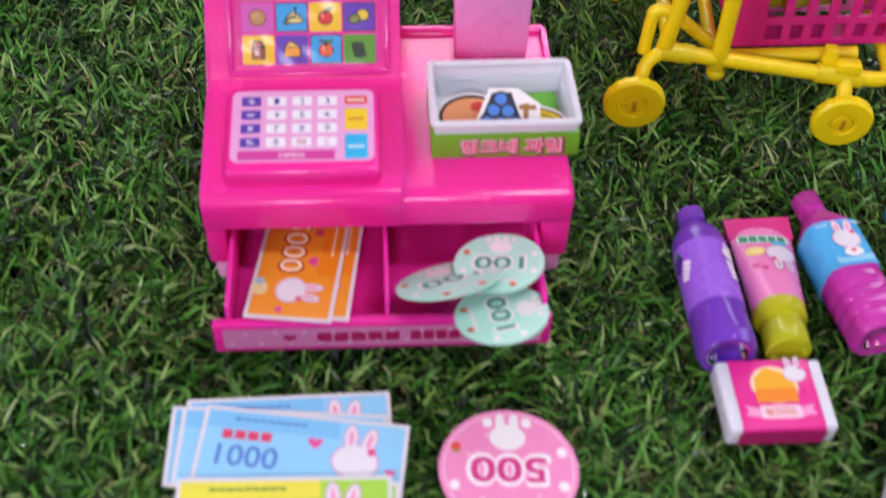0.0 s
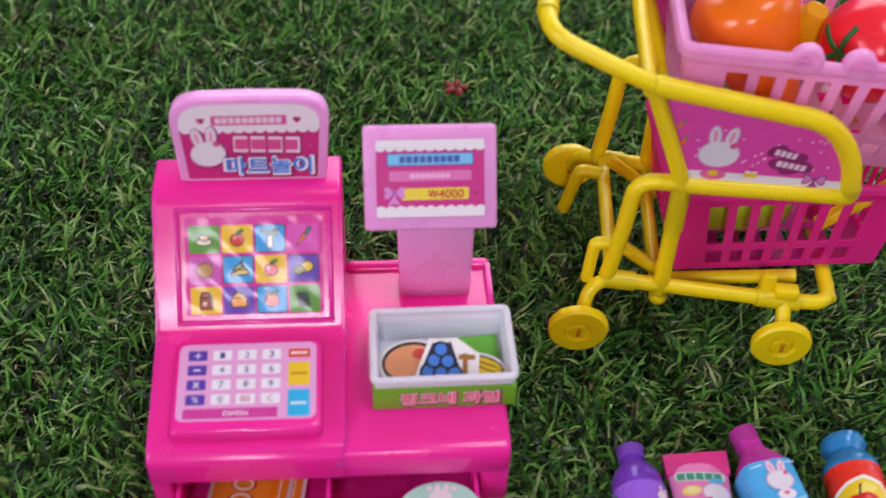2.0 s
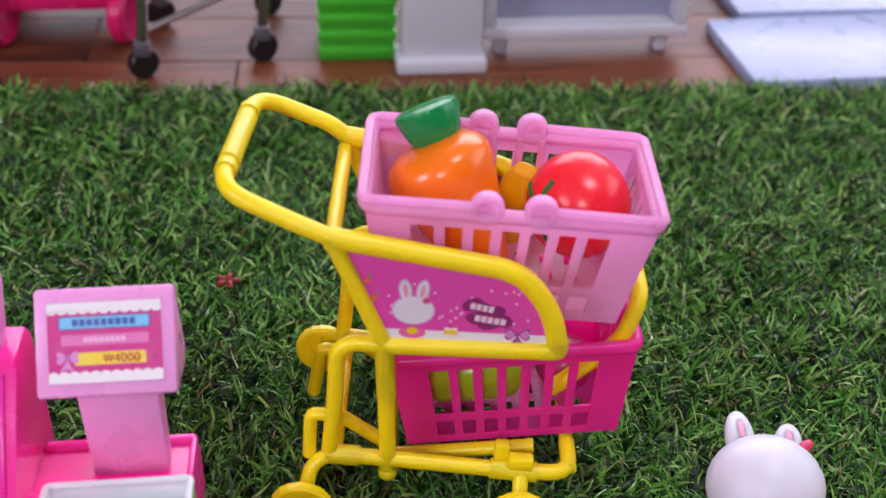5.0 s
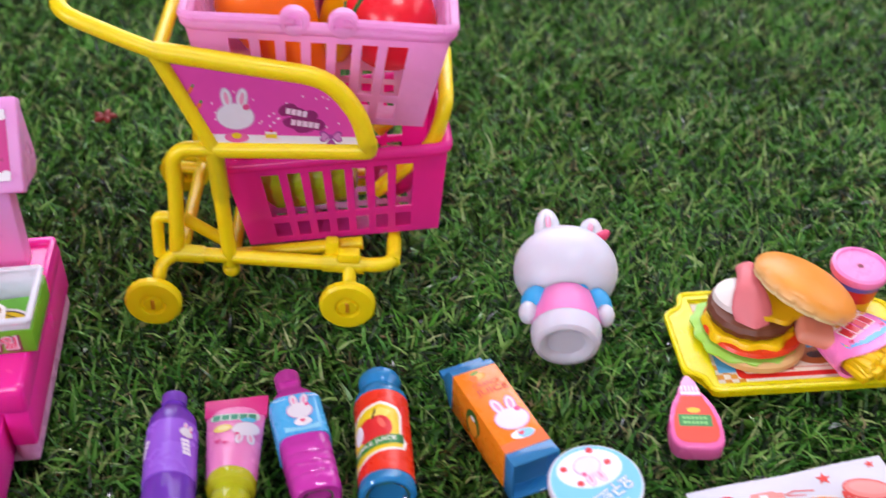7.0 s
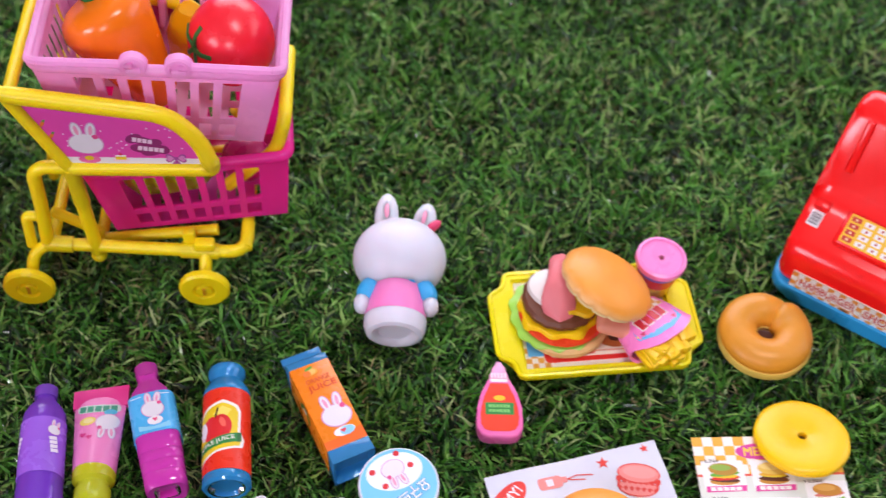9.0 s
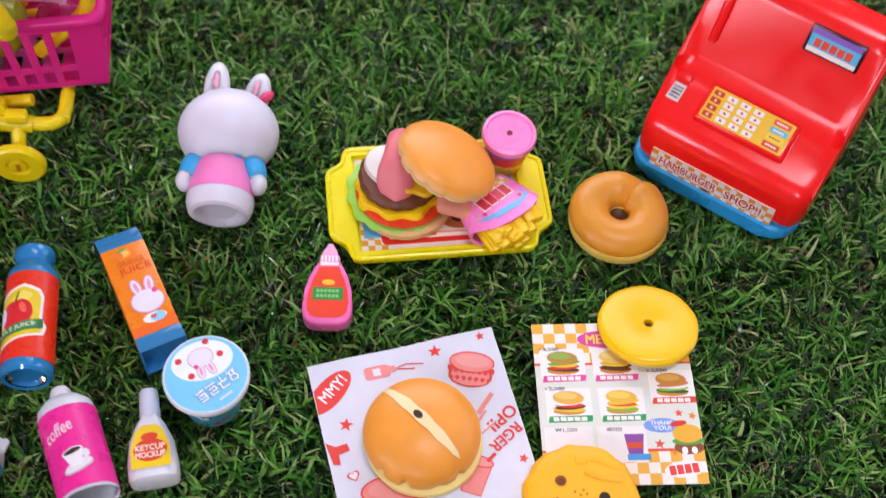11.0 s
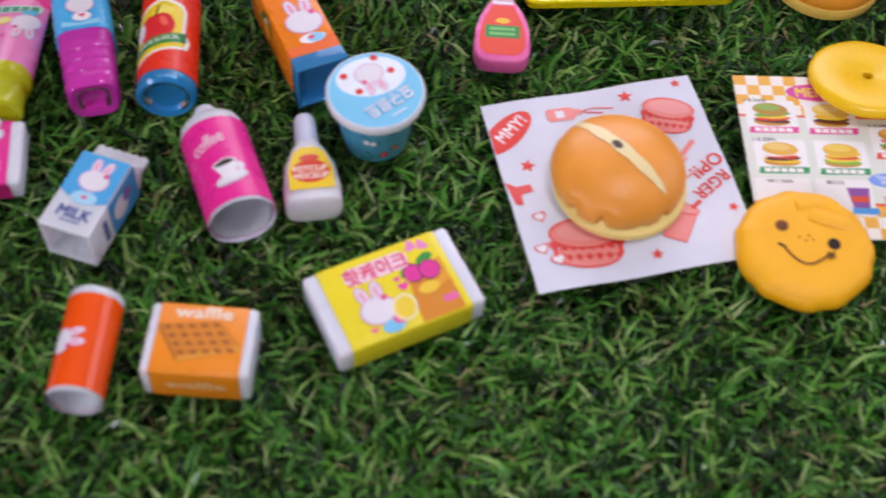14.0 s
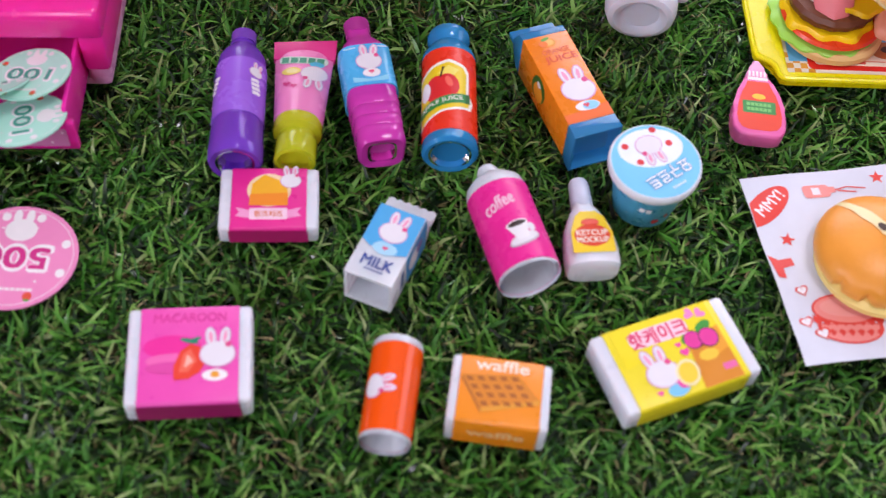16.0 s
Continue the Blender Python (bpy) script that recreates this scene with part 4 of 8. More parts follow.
def shopping_cart():
    cart = root("toy_shopping_cart", CART, "yellow plastic toy shopping cart standing on the grass", "toy cart")
    R = 0.0036
    for v, s in ((0.0185, 1), (0.0995, -1)):
        def P(u, z, dv=0.0):
            return (u, v + dv * s, z)
        bm = bmesh.new()
        tube(bm, [P(0.0090, 0.0305), P(0.0905, 0.0252), P(0.1135, 0.0248), P(0.1135, 0.0252, 0.0200)], R, 12, 0.0105)
        for a, b in ((0.0085, 0.0230), (0.0790, 0.0990)):
            za, zb = 0.0305 - 0.0053 * (a - 0.009) / 0.0815, 0.0305 - 0.0053 * (b - 0.009) / 0.0815
            tube(bm, [P(a, za), P(b, zb)], R * 1.24, 14)
        part("lower_rail", bm, cart_yellow, cart)
        bm = bmesh.new()
        tube(bm, [P(0.0100, 0.0312), P(0.0122, 0.0600), P(0.0128, 0.0855), P(0.0180, 0.0905), P(0.0318, 0.0905)], R, 12, 0.010)
        part("rear_upright", bm, cart_yellow, cart)
        bm = bmesh.new()
        tube(bm, [P(0.0352, 0.0235), P(0.0318, 0.0905), P(0.0100, 0.1400)], R, 12, 0.006)
        tube(bm, [P(0.0333, 0.0640), P(0.0318, 0.0905)], R * 1.16, 12)
        ball(bm, P(0.0353, 0.0215), 0.0043, seg=16, rings=10)
        part("side_upright", bm, cart_yellow, cart)
        bm = bmesh.new()
        tube(bm, [P(0.0125, 0.0312), P(0.0030, 0.0280, -0.004), P(0.0000, 0.0135, -0.012)], R * 0.9, 10, 0.006)
        part("rear_fork", bm, cart_yellow, cart)
        bm = bmesh.new()
        if s == 1:
            tube(bm, [P(0.0115, 0.0500, 0.002), P(0.0020, 0.0505, 0.002), P(0.0015, 0.0290, 0.000)], R * 0.80, 10, 0.003)
        else:
            tube(bm, [P(0.0125, 0.0315, 0.0125), P(0.0010, 0.0325, 0.0125), P(-0.0030, 0.0040, 0.0100)], R * 0.9, 10, 0.0025)
        part("rear_stop", bm, cart_yellow, cart)
        bm = bmesh.new()
        tube(bm, [P(0.0120, 0.0420, 0.0125), P(0.0357, 0.0250, 0.0125)], R * 0.85, 10)
        part("base_strut", bm, cart_yellow, cart)
        bm = bmesh.new()
        tube(bm, [P(0.0350, 0.0205, 0.0115), P(0.0980, 0.0295, 0.0115)], R * 0.90, 10)
        part("inner_rail", bm, cart_yellow, cart)
        bm = bmesh.new()
        tube(bm, [P(0.0920, 0.0262), P(0.0922, 0.0215, -0.005), P(0.0917, 0.0135, -0.012)], R * 0.95, 10, 0.005)
        rbox(bm, 0.0865, 0.0972, v - 0.0032, v + 0.0032, 0.0262, 0.0335, 0.0012)
        rbox(bm, 0.0805, 0.0868, v + 0.0040 * s - 0.0028, v + 0.0040 * s + 0.0028, 0.0262, 0.0375, 0.0012)
        part("front_fork", bm, cart_yellow, cart)
        bm = bmesh.new()
        tube(bm, [P(0.0100, 0.1400), P(0.0835, 0.1285), P(0.0968, 0.1105), P(0.1012, 0.0925)], R * 1.2, 14, 0.014)
        tube(bm, [P(0.1010, 0.0965), P(0.1012, 0.0912), P(0.0318, 0.0905)], R * 1.15, 14, 0.0016)
        part("side_frame", bm, cart_yellow, cart)
        bm = bmesh.new()
        pts = [(0.0320, 0.0915), (0.0985, 0.0925), (0.0950, 0.1090), (0.0825, 0.1265), (0.0140, 0.1370)]
        prism(bm, pts, v - 0.0006, v + 0.0006, 0, axis="y")
        panel = part("side_panel", bm, plastic("#d6479a", 0.32), cart, "pink printed side panel")
        if s == 1:
            sh = [pol([(0.0140, 0.1360), (0.0322, 0.0930), (0.0975, 0.0935), (0.0935, 0.1095), (0.0815, 0.1255)], "#e64cae"), pol([(0.0288, 0.0990), (0.0315, 0.0928), (0.0978, 0.0933), (0.0958, 0.0990)], "#eeebf2")]
            random.seed(4)
            for i in range(34):
                sh.append(ell(random.uniform(0.030, 0.088), random.uniform(0.102, 0.1225), 0.0005, 0.0005, "#f6dcec", 0, 8))
            sh += plain_figure(0.0425, 0.1085, 0.0080) + [ell(0.0425, 0.0975, 0.0054, 0.0028, "#e86aa8"), ell(0.0425, 0.0984, 0.0022, 0.0016, "#f0cf22")]
            sh += [ell(0.0578, 0.0975, 0.0044, 0.0014, "#f3dfe8"), rec(0.0552, 0.0975, 0.0604, 0.0996, "#f0cf22"), rec(0.0552, 0.0996, 0.0604, 0.1008, "#f6f0ea"), ell(0.0578, 0.1014, 0.0008, 0.0008, "#d8323a")]
            # maker's word mark as plain shapes: purple blot with pale strokes
            for k, (x, y, w, a) in enumerate(((0.0655, 0.1125, 0.0044, 30), (0.0700, 0.1108, 0.0052, -20), (0.0748, 0.1095, 0.0040, 15), (0.0680, 0.1058, 0.0050, -10), (0.0735, 0.1040, 0.0056, 20), (0.0785, 0.1052, 0.0036, -30))):
                sh.append(ell(x, y, w, 0.0030, "#93276c", a, 14))
            sh += bars(0.0696, 0.1112, 0.0098, 0.0030, "#f0d2e4", 4, -10) + bars(0.0732, 0.1054, 0.0128, 0.0030, "#f0d2e4", 5, -8)
            sh += [ell(0.0240, 0.1215, 0.0022, 0.0009, "#e8762a", 60), ell(0.0270, 0.1135, 0.0022, 0.0009, "#e8762a", 60), ell(0.0250, 0.1236, 0.0010, 0.0006, "#5aa03a", 60), ell(0.0280, 0.1156, 0.0010, 0.0006, "#5aa03a", 60)]
            sh += [heart(0.0815, 0.0990, 0.0030, "#a8479a", 90), heart(0.0871, 0.0990, 0.0030, "#a8479a", -90), heart(0.0815, 0.0990, 0.0021, "#d88ac6", 90), heart(0.0871, 0.0990, 0.0021, "#d88ac6", -90), ell(0.0843, 0.0990, 0.0012, 0.0012, "#a8479a", 0, 12), pol([(0.0843, 0.0986), (0.0815, 0.0941), (0.0843, 0.0952), (0.0871, 0.0941)], "#a8479a")]
            art("panel_print", sh, lambda a, b_, h: Vector((a, v - 0.0006 - h, b_)), panel)
    bm = bmesh.new()
    tube(bm, [(0.0100, 0.0185, 0.1400), (-0.0020, 0.0200, 0.1440), (-0.0335, 0.0285, 0.1530), (-0.0285, 0.1010, 0.1565), (0.0030, 0.0995, 0.1455), (0.0100, 0.0995, 0.1400)], 0.0036, 12, 0.013)
    for a, b_ in ((0.041, 0.0445), (0.0475, 0.0825), (0.0855, 0.0890)):
        k0, k1 = (a - 0.0285) / 0.0725, (b_ - 0.0285) / 0.0725
        tube(bm, [(-0.0335 + 0.005 * k0, a, 0.1530 + 0.0035 * k0), (-0.0335 + 0.005 * k1, b_, 0.1530 + 0.0035 * k1)], 0.0044, 14)
    part("handle", bm, cart_yellow, cart)
    for name, a in (("rear_cross_bar", (0.0125, 0.0312)), ("base_cross_bar", (0.0352, 0.0215)), ("front_cross_bar", (0.1135, 0.0252)), ("middle_cross_bar", (0.0318, 0.0905)), ("top_cross_bar", (0.0100, 0.1350))):
        bm = bmesh.new()
        tube(bm, [(a[0], 0.0205, a[1]), (a[0], 0.0975, a[1])], 0.0032, 10)
        part(name, bm, cart_yellow, cart)
    bm = bmesh.new()
    tube(bm, [(0.1040, 0.0420, 0.0520), (0.1310, 0.0420, 0.0800), (0.1362, 0.0420, 0.1030), (0.1362, 0.0960, 0.1030), (0.1310, 0.0960, 0.0800), (0.1040, 0.0960, 0.0520)], 0.0036, 12, 0.008)
    part("front_bar", bm, cart_yellow, cart)
    for u in (-0.0004, 0.0917):
        for v in (0.0045, 0.1135):
            cart_wheel(cart, u, v)
    return cart


shopping_cart()


def basket(name, m, mat, label, handles, l, w, h, L, W):
    bk = root(name, m, label, "toy basket", "shopping baskets")
    t = 0.0014
    def wall_bars(name, corner_a, corner_b, bottom_a, bottom_b, inward, slats, edge):
        A, B, a, b = (Vector(p) for p in (corner_a, corner_b, bottom_a, bottom_b))
        n = Vector(inward) * t
        def P(s, k):
            return (a.lerp(b, s)).lerp(A.lerp(B, s), k)
        bm = bmesh.new()
        cuts = [0.0, edge]
        for i in range(slats):
            c = edge + (1 - 2 * edge) * (i + 1) / (slats + 1)
            cuts += [c - 0.019, c + 0.019]
        cuts += [1 - edge, 1.0]
        levels = [0.0, 0.07, 0.25, 0.33, 0.86, 1.0]
        grid = {}
        def vert(i, j, back):
            if (i, j, back) not in grid:
                grid[i, j, back] = bm.verts.new(P(cuts[i], levels[j]) + (n if back else Vector()))
            return grid[i, j, back]
        def solid(i, j):
            return 0 <= i < len(cuts) - 1 and 0 <= j < len(levels) - 1 and (i % 2 == 0 or j in (0, 2, 4))
        for i in range(len(cuts) - 1):
            for j in range(len(levels) - 1):
                if not solid(i, j):
                    continue
                ring = ((i, j), (i + 1, j), (i + 1, j + 1), (i, j + 1))
                bm.faces.new([vert(*p, False) for p in ring])
                bm.faces.new([vert(*p, True) for p in ring[::-1]])
                for (p, q), (di, dj) in zip(((ring[0], ring[1]), (ring[1], ring[2]), (ring[2], ring[3]), (ring[3], ring[0])), ((0, -1), (1, 0), (0, 1), (-1, 0))):
                    if not solid(i + di, j + dj):
                        bm.faces.new((vert(*p, False), vert(*p, True), vert(*q, True), vert(*q, False)))
        part(name, bm, mat, bk, smooth=False)
    wall_bars("near_wall", (-L, -W, h), (L, -W, h), (-l, -w, 0), (l, -w, 0), (0, 1, 0), 6, 0.15)
    wall_bars("far_wall", (-L, W, h), (L, W, h), (-l, w, 0), (l, w, 0), (0, -1, 0), 6, 0.15)
    wall_bars("rear_wall", (-L + 0.0002, -W + t, h), (-L + 0.0002, W - t, h), (-l + 0.0002, -w + t, 0), (-l + 0.0002, w - t, 0), (1, 0, 0), 5, 0.16)
    wall_bars("front_wall", (L - 0.0002, -W + t, h), (L - 0.0002, W - t, h), (l - 0.0002, -w + t, 0), (l - 0.0002, w - t, 0), (-1, 0, 0), 5, 0.16)
    bm = bmesh.new()
    xs, ys = [-l + t], [-w + t]
    for i in range(1, 9):
        c = -l + 2 * l * i / 9
        xs += [c - 0.0030, c + 0.0030]
    for i in range(1, 5):
        c = -w + 2 * w * i / 5
        ys += [c - 0.0026, c + 0.0026]
    xs.append(l - t)
    ys.append(w - t)
    vs = [[bm.verts.new((x, y, 0.0012)) for y in ys] for x in xs]
    for i in range(len(xs) - 1):
        for j in range(len(ys) - 1):
            if i % 2 == 0 and j % 2 == 0 and i not in (0, len(xs) - 2) and j not in (0, len(ys) - 2):
                continue
            bm.faces.new((vs[i][j], vs[i + 1][j], vs[i + 1][j + 1], vs[i][j + 1]))
    part("floor_grid", bm, mat, bk, smooth=False)
    bm = bmesh.new()
    tube(bm, [(-L, -W, h), (L, -W, h), (L, W, h), (-L, W, h)], 0.0030, 10, 0.006, True)
    part("rim", bm, mat, bk)
    if handles:
        for sx in (-1, 1):
            bm = bmesh.new()
            x0 = sx * 0.0105
            tube(bm, [(x0, -W - 0.0008, h + 0.004), (sx * (L - 0.004), -W - 0.0008, h + 0.0035)], 0.0022, 8)
            tube(bm, [(sx * (L - 0.004), -W - 0.0008, h + 0.0035), (sx * (L + 0.001), -W, h + 0.0035), (sx * (L + 0.001), W, h + 0.0035), (x0, W, h + 0.004)], 0.0022, 8, 0.006)
            part("carry_handle", bm, mat, bk)
            for y in (-W, W):
                bm = bmesh.new()
                mm = pose(x0, y, h + 0.0035, 90, 0, 0)
                lathe(bm, [(0, -0.0016), (0.0034, -0.0016), (0.0042, -0.0030), (0.0058, -0.0030), (0.0066, -0.0020), (0.0066, 0.0020), (0.0058, 0.0030), (0.0042, 0.0030), (0.0034, 0.0016), (0, 0.0016)], 24, mm)
                part("pivot_eyelet", bm, mat, bk)
            bm = bmesh.new()
            for dx in (-0.0048, 0.0048):
                tube(bm, [(x0 + dx, W - 0.003, h), (x0 + dx, W - 0.0055, 0.022)], 0.0016, 8)
            part("hanging_strap", bm, mat, bk)
    return bk


basket("toy_basket", CART @ pose(0.0775, 0.0635, 0.0968, 0, 1.9, 0), thin_plastic("#ffc8f2", 0.26), "light pink plastic toy basket full of vegetables on the cart", True, 0.0480, 0.0300, 0.0492, 0.0575, 0.0338)
basket("toy_basket", CART @ pose(0.0868, 0.0665, 0.0285, 0, -4.6, 4.5), thin_plastic("#ff44bc", 0.22), "hot pink plastic toy basket inside the cart", False, 0.0462, 0.0305, 0.0490, 0.0525, 0.0338)


def carrot():
    m, ln = lying((0, 0), (1, 0), 0)
    tip, top = CART @ Vector((0.0750, 0.0560, 0.0990)), CART @ Vector((0.0455, 0.0700, 0.1540))
    z = (top - tip).normalized()
    q = z.to_track_quat("Z", "Y").to_matrix().to_4x4()
    c = root("toy_carrot", Matrix.Translation(tip) @ q, "glossy orange plastic carrot in the basket", "toy carrot")
    bm = bmesh.new()
    lathe(bm, [(0, 0), (0.006, 0.001), (0.0105, 0.006), (0.0158, 0.024), (0.0200, 0.040), (0.0222, 0.0490), (0.0226, 0.0530), (0.0220, 0.0565), (0.0202, 0.0596), (0.0172, 0.0620), (0.0130, 0.0636), (0.006, 0.0644), (0, 0.0644)], 32)
    part("root", bm, plastic("#f4780f", 0.22, 0.1), c)
    bm = bmesh.new()
    lathe(bm, [(0, 0.063), (0.0095, 0.0632), (0.0110, 0.066), (0.0132, 0.0750), (0.0128, 0.0772), (0.0112, 0.0782), (0, 0.0788)], 56, pose(0, 0, 0, 0, -6, 0), wave=lambda a, h: 1 + 0.05 * abs(math.sin(7 * a)))
    part("leaf_top", bm, plastic("#0d8a45", 0.25), c, "dark green leaf top")


def tomato():
    c = root("toy_tomato", CART @ pose(0.1095, 0.0710, 0.1285, 30, -80, 0), "glossy red plastic tomato in the basket", "toy tomato")
    bm = bmesh.new()
    r = 0.0220
    prof = [(r * 1.04 * math.sin(math.pi * k / 16), -r * math.cos(math.pi * k / 16) * 0.98) for k in range(15)] + [(r * 0.2, r * 0.90), (0, r * 0.84)]
    prof[0] = (0, prof[0][1])
    lathe(bm, prof, 40, wave=lambda a, h: 1 + 0.012 * math.sin(5 * a))
    part("fruit", bm, plastic("#ec2636", 0.24, 0.15), c)
    bm = bmesh.new()
    for k in range(5):
        a = 2 * math.pi * k / 5
        d = Vector((math.cos(a), math.sin(a), 0))
        tube(bm, [Vector((0, 0, r * 0.9)), d * 0.007 + Vector((0, 0, r * 0.95)), d * 0.0135 + Vector((0, 0, r * 0.80))], 0.0013, 8, 0.003, flat=0.6)
    part("stalk_leaves", bm, plastic("#1d6b2c", 0.4), c, "dark green stalk leaves")


carrot()
tomato()
bm = bmesh.new()
lathe(bm, [(0, -0.022), (0.005, -0.0215), (0.0090, -0.014), (0.0105, 0.0), (0.0090, 0.012), (0.005, 0.0195), (0, 0.0205)], 28, wave=lambda a, h: 1 + 0.06 * math.sin(4 * a))
single("toy_bell_pepper", bm, plastic("#f2b410", 0.24, 0.05), CART @ pose(0.0850, 0.0900, 0.1160, 10, 8, 0), "yellow plastic bell pepper between carrot and tomato", "toy vegetable")
bm = bmesh.new()
lathe(bm, [(0, -0.024), (0.010, -0.0235), (0.0155, -0.017), (0.0165, 0.0), (0.0155, 0.017), (0.010, 0.0235), (0, 0.024)], 28, wave=lambda a, h: 1 + 0.05 * math.sin(6 * a))
single("toy_cucumber", bm, plastic("#9fcf1e", 0.28, 0.05), CART @ pose(0.0700, 0.0600, 0.0500, 0, 80, 0), "lime green plastic vegetable in the lower basket", "toy vegetable")
bm = bmesh.new()
ball(bm, (0, 0, 0), 0.0135, 0.0135, 0.0125)
single("toy_onion", bm, plastic("#b81f6e", 0.3, 0.05), CART @ pose(0.112, 0.064, 0.0495, 0, 0, 0), "dark magenta plastic vegetable in the lower basket", "toy vegetable")


# ---- little groceries ----
def bottle_shell(prof, t=0.0009):
    """Outer outline from foot to mouth and back down the inside."""
    inner = [(max(r - t, 0.0004), z + (t if i == 0 else 0)) for i, (r, z) in enumerate(prof)]
    return prof + inner[::-1]


def hollow(prof, t=0.0009):
    """A closed blown bottle: the outer wall and the inner wall of its cavity."""
    mid = prof[len(prof) // 2][1]
    inner = [(max(r - t, 0.0), z + (t if z < mid else -t) * (1.0 if r < 2.5 * t or k in (0, len(prof) - 1) else 0.4)) for k, (r, z) in enumerate(prof)]
    return inner


def blown(bm, prof, seg, t=0.0009, power=1.0):
    lathe(bm, prof, seg, power=power)
    inner = bmesh.new()
    lathe(inner, hollow(prof, t), seg, power=power)
    bmesh.ops.recalc_face_normals(inner, faces=inner.faces[:])
    bmesh.ops.reverse_faces(inner, faces=inner.faces[:])
    me = bpy.data.meshes.new("inner_wall")
    inner.to_mesh(me)
    inner.free()
    bmesh.ops.recalc_face_normals(bm, faces=bm.faces[:])
    bm.from_mesh(me)
    bpy.data.meshes.remove(me)


def purple_bottle():
    m, ln = lying((0.1556, 0.2905), (0.1540, 0.3640), 0.0115, 0.0105)
    b = root("toy_grape_bottle", m, "translucent purple toy drink bottle lying on the grass", "toy bottle", "toy drinks")
    mat = clear_plastic("#a860ff", 0.60)
    bm = bmesh.new()
    prof = [(0.0045, 0.006), (0.0068, 0.0055), (0.0080, 0.0004), (0.0102, 0.0), (0.0112, 0.0016), (0.0114, 0.006), (0.0106, 0.022), (0.0104, 0.028), (0.0107, 0.050), (0.0104, 0.0555), (0.0085, 0.0600), (0.0055, 0.0635), (0.0047, 0.0655), (0.0047, 0.0675)]
    blown(bm, [(0.0, 0.006)] + prof + [(0.0, 0.0675)], 36)
    part("body", bm, mat, b, keep=True)
    bm = bmesh.new()
    lathe(bm, [(0.0, 0.0662), (0.0055, 0.0662), (0.0056, 0.0718), (0.0048, 0.0726), (0, 0.0726)], 40, wave=lambda a, h: 1 + 0.03 * math.sin(20 * a))
    part("cap", bm, clear_plastic("#b070ff", 0.55), b)
    r = 0.0108
    bm = bmesh.new()
    lathe(bm, [(0.0104, 0.0200), (0.01105, 0.0200), (0.01095, 0.0500), (0.0104, 0.0500)], 36)
    lab = part("label_sleeve", bm, ink("#9a62dc", 0.25), b, "lilac label sleeve")
    sh = plain_figure(0.0078, 0.0455, 0.0030, -12) + bars(0.0080, 0.0375, 0.0090, 0.0040, "#efe8f6", 4, -82)
    sh += bars(-0.0112, 0.0400, 0.009, 0.0036, "#efe8f6", 4, 70) + [ell(-0.0140, 0.0465, 0.0024, 0.0024, "#4a2a8a"), ell(-0.0160, 0.0430, 0.0020, 0.0020, "#4a2a8a"), ell(-0.0145, 0.0495, 0.0016, 0.0011, "#3f8a4a", 30)]
    art("label_print", sh, round_side(0.01105, -0.0030), lab, 0.0012)


def pink_bottle():
    m, ln = lying((0.2162, 0.2945), (0.2024, 0.3725), 0.0110, 0.0115)
    b = root("toy_soda_bottle", m, "translucent magenta square toy bottle lying on the grass", "toy bottle", "toy drinks")
    mat = clear_plastic("#ff50dc", 0.74)
    bm = bmesh.new()
    prof = [(0.0, 0.0085), (0.0052, 0.0080), (0.0062, 0.0044), (0.0088, 0.0038), (0.0101, 0.0058), (0.0102, 0.0112), (0.0098, 0.0122), (0.0103, 0.0132), (0.0104, 0.0168), (0.0100, 0.0178), (0.0105, 0.0188), (0.0105, 0.0224), (0.0101, 0.0234), (0.0106, 0.0244), (0.0107, 0.0285), (0.0104, 0.0300), (0.0110, 0.033), (0.0110, 0.054), (0.0092, 0.0590), (0.0058, 0.0645), (0.0049, 0.067), (0.0049, 0.0705), (0, 0.0705)]
    blown(bm, prof, 40, power=0.55)
    part("body", bm, mat, b, keep=True)
    bm = bmesh.new()
    lathe(bm, [(0, 0.0695), (0.0056, 0.0695), (0.0058, 0.0765), (0.0050, 0.0773), (0, 0.0773)], 40, wave=lambda a, h: 1 + 0.03 * math.sin(20 * a))
    part("cap", bm, clear_plastic("#ff5cd8", 0.55), b)
    bm = bmesh.new()
    lathe(bm, [(0.0108, 0.0323), (0.01145, 0.0323), (0.01145, 0.0548), (0.0108, 0.0548)], 40, power=0.55)
    lab = part("label_sleeve", bm, ink("#52b8ee", 0.25), b, "sky blue label sleeve")
    k = 0.01165
    fm = lambda u, v, h: Vector((-u, k + h, v - 0.0012))
    sh = [pol([(-0.0075, 0.0345), (-0.0075, 0.0375), (0, 0.0360), (0.0075, 0.0375), (0.0075, 0.0345)], "#8fd6f2")] + [line(-0.0095, 0.0530, -0.0040, 0.0540, 0.0005, "#dff2fa"), line(0.0040, 0.0540, 0.0095, 0.0530, 0.0005, "#dff2fa")] + plain_figure(0.0005, 0.0458, 0.0052, -6)
    sh += [ell(0.0008, 0.0392, 0.0038, 0.0024, "#f2eef2"), heart(0.0008, 0.0398, 0.0012, "#e24a7a")]
    art("label_print", sh, fm, lab)


